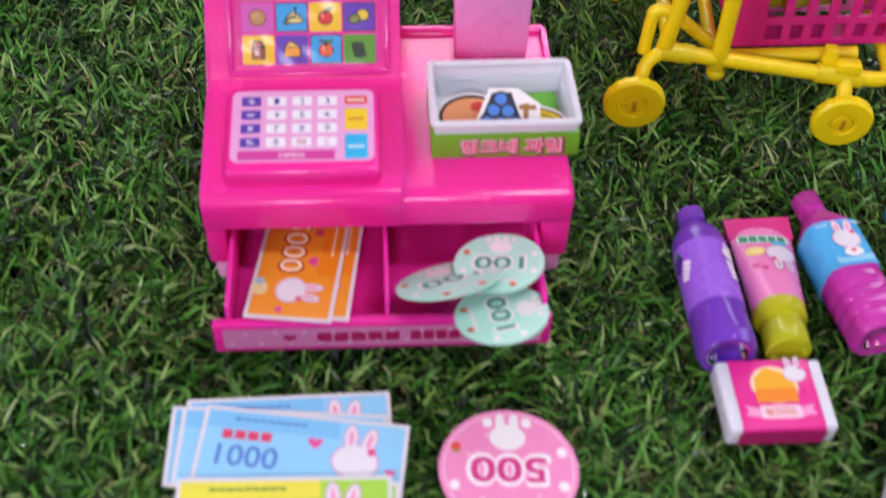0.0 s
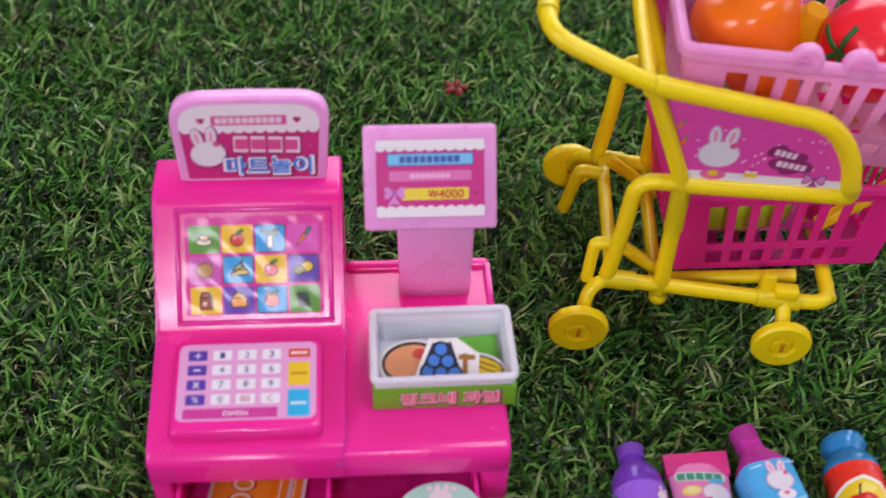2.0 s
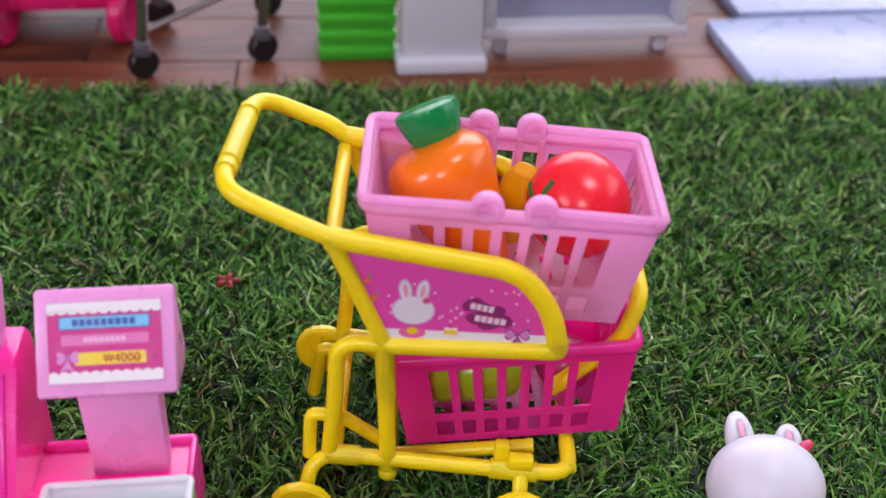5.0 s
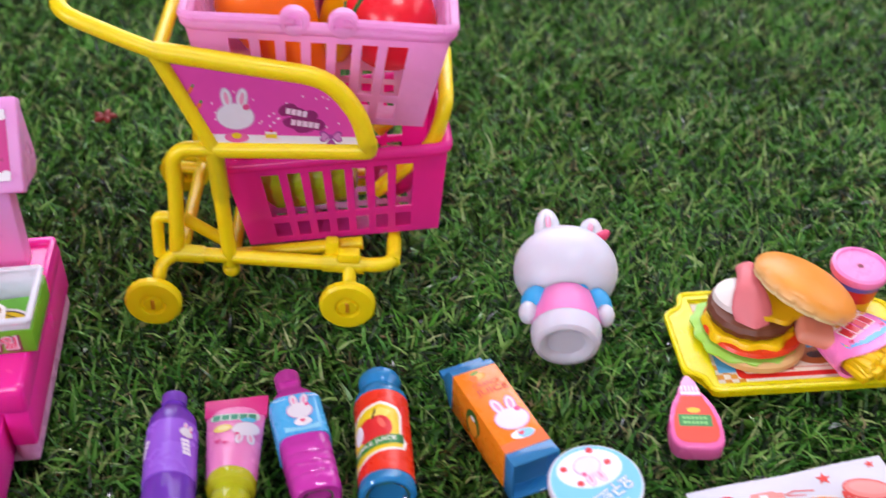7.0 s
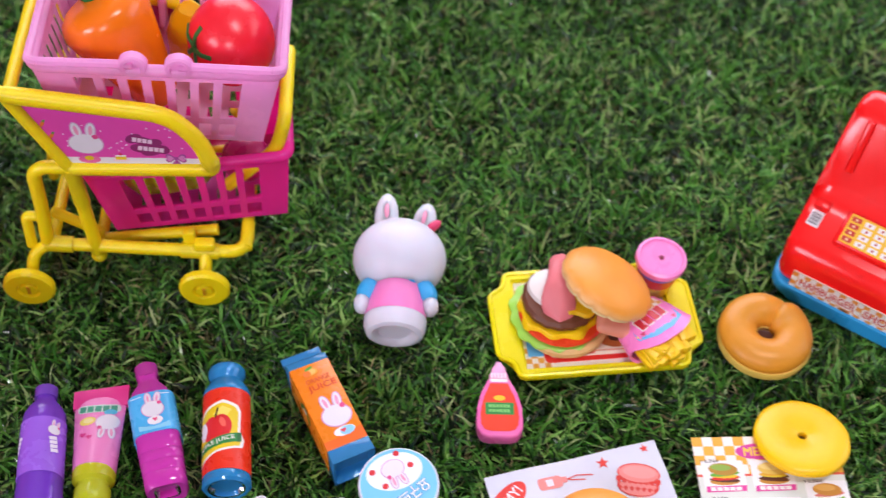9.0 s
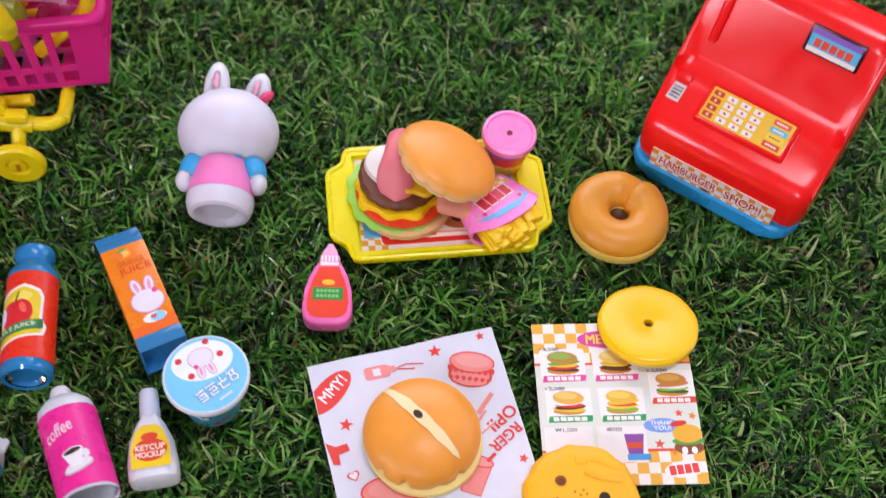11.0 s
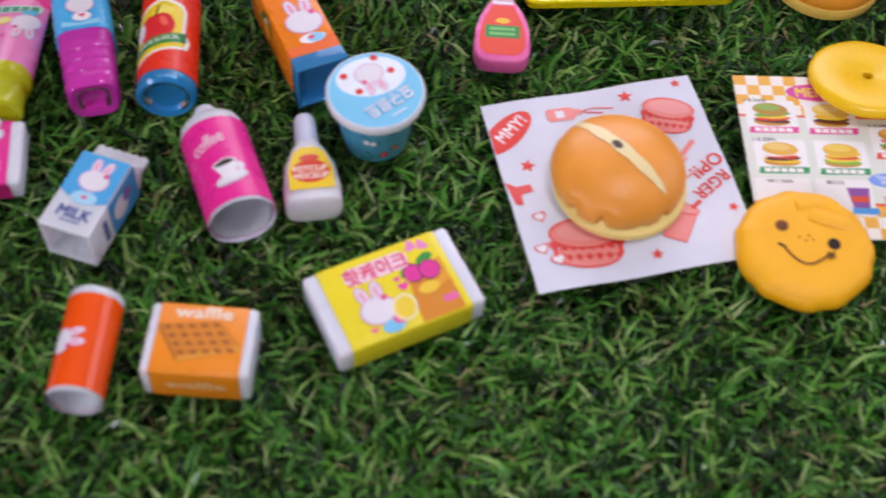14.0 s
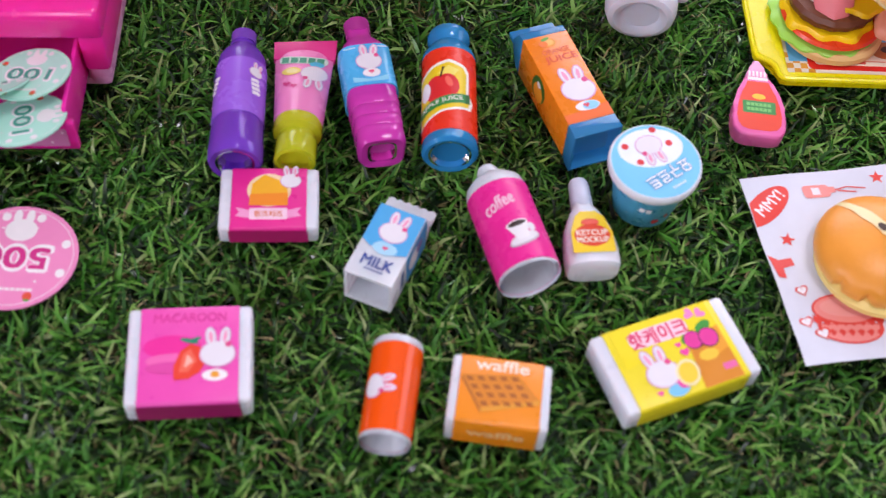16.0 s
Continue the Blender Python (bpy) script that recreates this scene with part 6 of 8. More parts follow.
def coffee_can():
    m, ln = lying((0.2733, 0.2368), (0.2578, 0.2905), 0.0128, 0.0125)
    b = root("toy_coffee_bottle", m, "pink and white toy coffee bottle lying on the grass", "toy bottle", "toy drinks")
    bm = bmesh.new()
    lathe(bm, bottle_shell([(0.0126, 0.0), (0.0126, 0.0415), (0.0118, 0.0450), (0.0085, 0.0485), (0.0046, 0.0500), (0.0046, 0.0535), (0.0036, 0.0555), (0.0012, 0.0560)], 0.0016), 40)
    part("body", bm, white_plastic, b)
    bm = bmesh.new()
    lathe(bm, [(0.0124, 0.0015), (0.01285, 0.0015), (0.01285, 0.0405), (0.0124, 0.0405)], 40)
    lab = part("label_sleeve", bm, ink("#ea2a94", 0.3), b, "hot pink label sleeve")
    sh = [txt("coffee", -0.0046, 0.0300, 0.0130, 0.0058, "#f0d0de", 14, 0.02, 0.25), ell(0.0025, 0.0140, 0.0068, 0.0026, "#b9b4bc", 15), ell(0.0025, 0.0144, 0.0062, 0.0022, "#e2dee4", 15), pol([(-0.0030, 0.0205), (0.0058, 0.0215), (0.0042, 0.0140), (0.0000, 0.0135)], "#ebe8ec"), ell(0.0014, 0.0212, 0.0046, 0.0017, "#f2f0f4", 8), ell(0.0014, 0.0212, 0.0038, 0.0012, "#2a1a12", 8), ell(0.0066, 0.0188, 0.0016, 0.0020, "#e2dee4")]
    sh = sh[:1] + [(k, [(x - 0.0022, y - 0.0030) for x, y in d], c) for k, d, c in sh[1:]]
    art("label_print", sh, round_side(0.01285), lab, 0.0012)


def orange_can():
    m, ln = lying((0.2177, 0.1678), (0.2228, 0.2090), 0.0096)
    b = root("toy_drink_can", m, "orange toy drink can with white ends on the grass", "toy can", "toy drinks")
    bm = bmesh.new()
    lathe(bm, bottle_shell([(0.0092, 0.0), (0.0095, 0.001), (0.0095, 0.0400), (0.0089, 0.0408)], 0.0013) + [(0.0006, 0.037)], 40)
    part("body", bm, white_plastic, b)
    bm = bmesh.new()
    lathe(bm, [(0.0094, 0.0016), (0.00965, 0.0016), (0.00965, 0.0374), (0.0094, 0.0374)], 40)
    lab = part("label_sleeve", bm, ink("#f2560e", 0.12), b, "orange label sleeve")
    sh = [(k, [(x - 0.0070, y + 0.0190) for x, y in d], c) for k, d, c in plain_figure(0, 0, 0.0047, -80)]
    art("label_print", sh, round_side(0.00965), lab, 0.0012, rough=0.15)


def milk():
    # lies with its hollow foot open towards the viewer
    foot, top = Vector((0.2105, 0.2318)), Vector((0.2262, 0.2685))
    d = (top - foot).normalized()
    m = Matrix.Translation((*foot, 0.0)) @ pose(0, 0, 0, 0, 0, math.degrees(math.atan2(d.y, d.x)) - 90)
    b = root("toy_milk_carton", m, "white and blue toy milk carton with hollow foot on the grass", "toy carton", "toy drinks")
    w, h, L = 0.0100, 0.0190, 0.0345
    bm = bmesh.new()
    open_box(bm, w, h / 2, L, 0.0015, Matrix.Translation((0, L, h / 2)) @ pose(0, 0, 0, 90, 0, 0))
    body = part("carton", bm, white_plastic, b)
    bm = bmesh.new()
    prism(bm, [(L - 0.0005, 0.0), (L - 0.0005, h), (L + 0.0050, h * 0.62), (L + 0.0050, h * 0.40)], -w, w, 0.0004)
    part("gable", bm, white_plastic, b)
    bm = bmesh.new()
    prism(bm, [(-w - 0.0004, 0.0)] + [(-w - 0.0004 + (2 * w + 0.0008) * i / 12, 0.0062 + (0.0009 if i % 2 else 0.0)) for i in range(13)] + [(w + 0.0004, 0.0)], h * 0.46, h * 0.56, 0.0002, 1, "z", pose(0, L + 0.0035, 0))
    part("crimped_top", bm, white_plastic, b, "white serrated crimp")
    sh = [pol([(-w + 0.0004, 0.0165), (-0.005, 0.0140), (-0.002, 0.0180), (0.004, 0.0130), (w - 0.0004, 0.0150), (w - 0.0004, L), (-w + 0.0004, L)], "#48a8e0")] + plain_figure(0.0005, 0.0230, 0.0054, -3) + [ell(0.0005, 0.0150, 0.0050, 0.0030, "#a6d8f0"), heart(0.0005, 0.0152, 0.0011, "#e24a7a"), txt("MILK", 0.0005, 0.0078, 0.0125, 0.0046, "#3a4f9a", 0, 0.04)] + bars(0.0005, 0.0040, 0.0078, 0.0009, "#7a86b4", 6)
    art("carton_print", sh, flat(pose(0, 0, h)), body)
    sh = [rec(-0.0085, 0.0145, 0.0085, L, "#4a9fd8"), ell(0.0, 0.0220, 0.0052, 0.0052, "#eceaf2"), ell(0.002, 0.0270, 0.0030, 0.0030, "#8a6ab4")] + bars(0, 0.0105, 0.0110, 0.0030, "#3a4f9a", 4)
    art("carton_side_print", sh, lambda u, v, hh: Vector((w + hh, v, h / 2 + u)), body)


purple_bottle()
tube_tooth()
pink_bottle()
juice_bottle()
orange_carton()
yogurt()
ketchup_pink()
sauce_white()
boxes()
coffee_can()
orange_can()
milk()


# ---- wrapping paper, bun, biscuit, menu ----
def burger_doodle(x, y, r, rot=0.0):
    """A burger drawn in two reds with toothed layers."""
    R_, P_ = "#e2433a", "#ee8f88"
    a = radians(rot)
    def at(px, py):
        return x + r * (px * math.cos(a) - py * math.sin(a)), y + r * (px * math.sin(a) + py * math.cos(a))
    def teeth(w, top, deep, n, col):
        pts = [at(-w, top), at(w, top)]
        for i in range(2 * n + 1):
            pts.append(at(w - 2 * w * i / (2 * n), top - deep * (1.0 if i % 2 else 0.55)))
        return pol(pts, col)
    def blob(px, py, rx, ry, col):
        cx, cy = at(px, py)
        return ell(cx, cy, rx * r, ry * r, col, rot)
    return [blob(0, -0.42, 0.92, 0.44, R_), blob(0, -0.42, 0.86, 0.38, P_), teeth(0.95, -0.20, 0.42, 7, R_), teeth(0.84, -0.22, 0.26, 6, P_), teeth(1.02, 0.08, 0.36, 8, R_), blob(0, 0.30, 1.0, 0.52, R_), blob(0, 0.30, 0.94, 0.46, P_), blob(0.02, 0.36, 0.78, 0.32, "#f0a09a")]


def paper():
    c = Vector((0.4172, 0.2577))
    m = Matrix.Translation((c.x, c.y, 0.0015)) @ pose(0, 0, 0, 0, 0, 8.0)
    W, D = 0.0443, 0.0454
    bm = bmesh.new()
    n = 16
    grid = [[bm.verts.new((-W + 2 * W * i / n, -D + 2 * D * j / n, 0.0004 * math.sin(i * 0.7 + j * 0.35) + 0.0012 * (i / n) ** 3 + 0.0024 * max(0, j / n - 0.75) + 0.0003 * math.sin(j * 1.1))) for j in range(n + 1)] for i in range(n + 1)]
    for i in range(n):
        for j in range(n):
            bm.faces.new((grid[i][j], grid[i + 1][j], grid[i + 1][j + 1], grid[i][j + 1]))
    low = [[bm.verts.new(v.co - Vector((0, 0, 0.0003))) for v in row] for row in grid]
    for i in range(n):
        for j in range(n):
            bm.faces.new((low[i][j], low[i][j + 1], low[i + 1][j + 1], low[i + 1][j]))
        bm.faces.new((grid[i][0], low[i][0], low[i + 1][0], grid[i + 1][0]))
        bm.faces.new((grid[i][n], grid[i + 1][n], low[i + 1][n], low[i][n]))
        bm.faces.new((grid[0][i], grid[0][i + 1], low[0][i + 1], low[0][i]))
        bm.faces.new((grid[n][i], low[n][i], low[n][i + 1], grid[n][i + 1]))
    ob = single("wrapping_paper", bm, ink("#d8dce8", 0.45), m, "white burger wrapping paper printed in red on the grass", "wrapping paper")
    def fm(u, v, h):
        fi, fj = (u + W) / (2 * W) * n, (v + D) / (2 * D) * n
        i, j = min(n - 1, max(0, int(fi))), min(n - 1, max(0, int(fj)))
        z = 0.0004 * math.sin(fi * 0.7 + fj * 0.35) + 0.0012 * (fi / n) ** 3 + 0.0024 * max(0, fj / n - 0.75) + 0.0003 * math.sin(fj * 1.1)
        return Vector((u, v, z + 0.0001 + h))
    R_, P_ = "#e2433a", "#ec8f88"
    ca, sa = math.cos(radians(38)), math.sin(radians(38))
    blob = [(-0.0370 + 0.0135 * math.cos(t) * ca - 0.0062 * math.sin(t) * sa, 0.0300 + 0.0135 * math.cos(t) * sa + 0.0062 * math.sin(t) * ca) for t in (2 * math.pi * k / 40 for k in range(40))]
    sh = [pol([(max(-0.0440, x), y) for x, y in blob], R_), txt("MMY!", -0.0352, 0.0315, 0.0150, 0.0052, "#f2eef0", 38, 0.03)]
    sh += [rec(-0.0195, 0.0315, -0.0075, 0.0382, P_, 0.0018), rec(-0.0155, 0.0330, -0.0120, 0.0368, "#e4e2ea"), rec(-0.0077, 0.0335, -0.0050, 0.0368, P_)]
    sh += [line(-0.0050, 0.0350, 0.0005, 0.0362, 0.0006, R_), line(0.0005, 0.0362, 0.0085, 0.0345, 0.0006, R_), line(-0.0040, 0.0345, 0.004, 0.0330, 0.0006, R_)]
    sh += [star(0.0150, 0.0392, 0.0034, R_, 10), star(0.0375, 0.0418, 0.0024, R_, 0), star(-0.0330, 0.0130, 0.0034, R_, 20), star(0.0040, -0.0375, 0.0027, R_, 12), star(0.0440 - 0.004, -0.0220, 0.0024, R_, 30), star(-0.0238, 0.0008, 0.0022, R_, 0)]
    sh += burger_doodle(0.0290, 0.0262, 0.0106, -22) + burger_doodle(-0.0205, -0.0265, 0.0140, -6)
    sh += [pol([(-0.0440, 0.0062), (-0.0425, -0.0050), (-0.0395, -0.0058), (-0.0392, -0.0008), (-0.0340, 0.0002), (-0.0345, 0.0040), (-0.0400, 0.0034)], R_)]
    sh += [txt("OP!!", 0.0362, -0.0010, 0.0145, 0.0058, R_, 208, 0.03), txt("RGER", 0.0350, -0.0105, 0.0165, 0.0052, R_, 208, 0.03), line(0.0262, 0.0040, 0.0350, 0.0120, 0.0022, P_), line(0.0240, -0.0010, 0.0300, 0.0045, 0.0010, P_), line(0.0250, -0.0060, 0.0330, -0.0020, 0.0008, P_)]
    sh += [pol([(0.0085, -0.0300), (0.0165, -0.0350), (0.0260, -0.0215), (0.0155, -0.0155)], R_), pol([(0.0090, -0.0299), (0.0164, -0.0345), (0.0253, -0.0217), (0.0156, -0.0161)], P_), ell(0.0208, -0.0186, 0.0064, 0.0028, R_, -30), ell(0.0208, -0.0186, 0.0057, 0.0022, "#f0a09a", -30), line(0.0240, -0.0195, 0.0285, -0.0165, 0.0016, R_)]
    for x, y, r in ((-0.0350, -0.0120, 0.0028), (-0.0378, -0.0265, 0.0030), (-0.0330, -0.0325, 0.0032)):
        sh += [heart(x, y, r, R_, 12), heart(x, y, r * 0.74, "#ece9ee", 12)]
    art("paper_print", sh, fm, ob, 0.004, both=True)


def bun():
    b = root("toy_split_bun", pose(0.4155, 0.2548, 0.0030, 0, 0, 0), "golden brown soft foam bun with cream split on the paper", "toy bun", "toy bread")
    R_, H_ = 0.0262, 0.0130
    def dome(r):
        return H_ * max(0.0, 1 - (r / R_) ** 2.6) ** 0.55
    bm = bmesh.new()
    prof = [(R_ * 0.90, 0.0045), (R_ * 0.985, 0.0050), (R_, 0.0068)] + [(R_ * math.cos(t), 0.0065 + H_ * math.sin(t) ** 0.9) for t in (math.pi / 2 * k / 12 for k in range(1, 12))] + [(0, 0.0065 + H_)]
    lathe(bm, [(0, 0.0045)] + prof, 64, wave=lambda a, h: 1 - (0.24 * max(0, math.cos(13 * a + 0.6 * math.sin(5 * a))) ** 6 * max(0, 1 - h / 0.0135) if -2.6 < (a if a < math.pi else a - 2 * math.pi) < -0.6 else 0))
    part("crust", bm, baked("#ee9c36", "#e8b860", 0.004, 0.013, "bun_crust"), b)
    bm = bmesh.new()
    lathe(bm, [(0, 0), (R_ * 0.92, 0), (R_ * 0.99, 0.0012), (R_ * 0.98, 0.0034), (R_ * 0.86, 0.0052), (0, 0.0052)], 56, pose(0.001, -0.0022, 0))
    part("cut_base", bm, soft_foam("#f0da84"), b, "cream coloured cut underside")
    a = radians(-52)
    def fm(u, v, h):
        x, y = u * math.cos(a) - v * math.sin(a) - 0.0005, u * math.sin(a) + v * math.cos(a) + 0.0022
        r = min(R_ * 0.995, math.hypot(x, y))
        s = math.acos(r / R_)
        return Vector((x, y, 0.0065 + H_ * math.sin(s) ** 0.9 + h + 0.0002))
    strip = [(-0.0245 + 0.049 * i / 16, 0.0027 * math.sin(math.pi * i / 16) ** 0.42 * (1 + 0.12 * math.sin(i * 1.7))) for i in range(17)]
    strip += [(x, -y) for x, y in strip[::-1]][1:-1]
    art("cream_split", [pol(strip, "#efdca2"), ell(-0.0016, -0.0003, 0.0024, 0.0017, "#3a2010")], fm, b, 0.0015)


def scalloped(bm, R_, h, lobes, amp, seg=96):
    def wv(a, z):
        return 1 + amp * (0.6 * math.sin(lobes * a) + 0.3 * math.sin(17 * a + 1) + 0.3 * math.sin(5 * a + 2))
    lathe(bm, [(0, 0), (R_ * 0.90, 0), (R_ * 0.98, h * 0.25), (R_, h * 0.5), (R_ * 0.97, h * 0.78), (R_ * 0.88, h * 0.97), (R_ * 0.7, h * 1.02), (0, h * 1.04)], seg, wave=wv)
    return bm


def biscuit():
    m = Matrix.Translation((0.4810, 0.2178, 0.0012)) @ pose(0, 0, 0, 2, -2, -14)
    b = root("toy_biscuit", m, "orange-yellow scalloped rubber toy biscuit on paper and menu", "toy biscuit", "toy bread")
    bm = bmesh.new()
    scalloped(bm, 0.0258, 0.0095, 11, 0.022)
    mat = soft_foam("#ffb60c", "orange_rubber")
    part("disc", bm, mat, b)
    bm = bmesh.new()
    tube(bm, [(0.001, 0.0135, 0.0098), (0.008, 0.0115, 0.0098), (0.0165, 0.0110, 0.0092)], 0.0032, 10, 0.004, flat=0.35)
    tube(bm, [(-0.004, 0.0165, 0.0096), (0.006, 0.0195, 0.0096), (0.015, 0.0150, 0.0092)], 0.0024, 10, 0.004, flat=0.35)
    part("raised_flap", bm, mat, b)
    # flat dark shapes paint the shade inside the eye holes and mouth creases
    sh = [ell(-0.0095, 0.0062, 0.0025, 0.0024, "#8a4a0a"), ell(-0.0093, 0.0058, 0.0018, 0.0016, "#6a3408"), ell(0.0098, 0.0010, 0.0024, 0.0025, "#2a1405")]
    pts = [(-0.0085 + 0.0165 * i / 10, -0.0030 - 0.0058 * math.sin(math.pi * i / 10) - 0.0012 * i / 10) for i in range(11)]
    sh += [line(*p, *q, 0.0008, "#6a3408") for p, q in zip(pts, pts[1:])] + [line(-0.0108, -0.0018, -0.0078, -0.0032, 0.0010, "#4a2206"), line(0.0072, -0.0032, 0.0102, -0.0052, 0.0010, "#4a2206"), line(0.0098, -0.0028, 0.0080, -0.0060, 0.0010, "#4a2206")]
    sh += [ell(x, y, 0.0006, 0.0006, "#c47a0a", 0, 8) for x, y in ((-0.003, 0.0020), (-0.0005, 0.0008), (0.0022, 0.0016), (0.0005, 0.0032))]
    art("pressed_marks", sh, flat(pose(0, 0, 0.0099)), b)


def menu():
    m = Matrix.Translation((0.5072, 0.2652, 0.0010)) @ pose(0, 0, 0, 0, 0, -4.5)
    W, D = 0.0366, 0.0409
    bm = bmesh.new()
    rbox(bm, -W, W, -D, D, 0, 0.0005, 0)
    ob = single("menu_card", bm, ink("#dcdade", 0.4), m, "printed burger menu card lying on the grass", "menu card")
    sh = [rec(-W, -D, W, D, "#dde2d6")]
    cs = 2 * W / 14
    for y0 in (D - 4 * cs, -D):
        rows = 4 if y0 > 0 else 3
        for i in range(14):
            for j in range(rows):
                sh.append(rec(-W + cs * i, y0 + cs * j, -W + cs * (i + 1), y0 + cs * (j + 1), "#eab040" if (i + j) % 2 else "#f1ece0"))
    sh += [rec(-W, D - 4 * cs - 0.0012, W, D - 4 * cs, "#e2553a"), rec(-W, -D + 3 * cs, W, -D + 3 * cs + 0.0014, "#e2553a")]
    sh += [ell(-0.0030, D - 0.0085, 0.0125, 0.0045, "#d84aa0"), txt("MENU", -0.0030, D - 0.0085, 0.0165, 0.0048, "#f2d84a", 0, 0.04)]
    def burger_pic(x, y, kind, tag, prices):
        o = [rec(x - 0.0105, y - 0.0070, x + 0.0105, y + 0.0085, "#f0efec", 0.001), ell(x, y - 0.0030, 0.0074, 0.0020, "#c9923c")]
        stack = [("#5a2f1a", "#d8382a", "#f0c22c", "#6ab03a"), ("#6a3a1a", "#5a2f1a", "#f0d23a", "#e8b43a"), ("#f0c22c", "#5a2f1a", "#d8382a", "#f2eee6"), ("#7ab83a", "#f0d23a", "#d8502f", "#f0c22c"), ("#3a5a22", "#8ac23a", "#f0efe8", "#d87a6a")][kind]
        for i, c in enumerate(stack):
            o.append(ell(x + 0.0006 * (i % 2), y - 0.0022 + 0.0011 * i, 0.0076 - 0.0004 * (i % 3), 0.0013, c, (-4, 3, -2, 5)[i]))
        top, shine = (("#b58a34", "#8fae4a"), ("#eccb62", "#f2dc8a"), ("#e2b048", "#ecc86c"), ("#e6b83c", "#f0cc5c"), ("#c98a34", "#dca650"))[kind]
        o += [ell(x, y + 0.0036, 0.0072, 0.0034, top, -4), ell(x - 0.001, y + 0.0046, 0.0052, 0.0018, shine, -4)]
        o += [pol([(x - 0.0100, y - 0.0088), (x + 0.0100, y - 0.0084), (x + 0.0106, y - 0.0052), (x - 0.0094, y - 0.0056)], tag)]
        o += bars(x + 0.0003, y - 0.0070, 0.0160, 0.0020, "#f4eee8", 5)
        if prices:
            o += [txt("W", x - 0.0100, y + 0.0082, 0.0014, 0.0014, "#3a2f2a", 0, 0.01), txt(prices, x - 0.0050, y + 0.0082, 0.0074, 0.0018, "#3a2f2a", 0, 0.01)]
        return o
    sh += burger_pic(-0.0235, 0.0190, 0, "#e0489a", "2,500") + burger_pic(0.0010, 0.0190, 1, "#e0489a", "") + burger_pic(-0.0225, -0.0015, 2, "#2f9a5a", "2,500") + burger_pic(0.0020, -0.0015, 3, "#2f9a5a", "") + burger_pic(0.0262, 0.0070, 4, "#e0452f", "2,500")
    sh += [rec(-0.0350, -0.0270, -0.0130, -0.0125, "#eceae6", 0.001), rec(-0.0110, -0.0300, 0.0110, -0.0125, "#eceae6", 0.001), txt("₩1,500", -0.0250, -0.0140, 0.0100, 0.0020, "#3a2f2a"), txt("₩700", -0.0030, -0.0140, 0.0070, 0.0020, "#3a2f2a"), pol([(0.0010, -0.0165), (0.0100, -0.0165), (0.0085, -0.0280), (0.0025, -0.0280)], "#8a4a9a"), pol([(0.0018, -0.0205), (0.0092, -0.0205), (0.0088, -0.0235), (0.0022, -0.0235)], "#d8502f"), rec(0.0015, -0.0292, 0.0120, -0.0262, "#4a9ad8")]
    sh += [ell(0.0190, -0.0125, 0.0085, 0.0036, "#7a9fe0"), txt("THANK", 0.0190, -0.0112, 0.0105, 0.0020, "#f2f2f8", 0, 0.03), txt("YOU!", 0.0190, -0.0138, 0.0080, 0.0020, "#f2f2f8", 0, 0.03), star(0.0275, -0.0065, 0.0022, "#e2553a"), star(0.0335, -0.0080, 0.0022, "#e08a2c", 20), star(0.0168, -0.0215, 0.0026, "#e2553a", 8), star(0.0230, -0.0260, 0.0016, "#e08a2c")]
    sh += [ell(0.0300, -0.0235, 0.0068, 0.0034, "#8a4a2a"), ell(0.0300, -0.0205, 0.0074, 0.0020, "#5aa03a"), ell(0.0300, -0.0168, 0.0068, 0.0046, "#eab03a"), ell(0.0265, -0.0118, 0.0040, 0.0014, "#d8382a", 10), ell(0.0278, -0.0250, 0.0014, 0.0018, "#f2f2f2"), ell(0.0322, -0.0250, 0.0014, 0.0018, "#f2f2f2")]
    sh += [ell(0.0265, -D + 0.0070, 0.0092, 0.0040, "#f2eef0", 6)] + bars(0.0265, -D + 0.0070, 0.0140, 0.0044, "#e2433a", 4, 6)
    art("menu_print", sh, flat(pose(0, 0, 0.0005)), ob)


def yellow_disc():
    m = Matrix.Translation((0.5285, 0.3008, 0.0030)) @ pose(0, 0, 0, -9, 0, 0)
    bm = bmesh.new()
    R_ = 0.0238
    lathe(bm, [(0.0022, 0.0010), (0.0022, 0.0), (R_ * 0.93, 0.0), (R_, 0.0012), (R_, 0.0030), (R_ * 0.95, 0.0044), (R_ * 0.86, 0.0049), (0.0030, 0.0046), (0.0022, 0.0040), (0.0022, 0.0010)], 72, wave=lambda a, h: 1 + 0.006 * math.sin(9 * a + 1))
    b = single("toy_cheese_round", bm, plastic("#f5c800", 0.36, 0.05), m, "glossy yellow plastic disc with a centre hole on the menu", "toy food", "toy bread")
    # dark disc set into the hole, its colour standing for the shade there
    bm = bmesh.new()
    lathe(bm, [(0, 0), (0.0021, 0), (0.0021, 0.0008), (0, 0.0008)], 20, pose(0, 0, 0.0004))
    part("hole_shade_disc", bm, plastic("#5a3a08", 0.6), b, "dark disc painted for the shade in the centre hole")


paper()
menu()
bun()
biscuit()
yellow_disc()


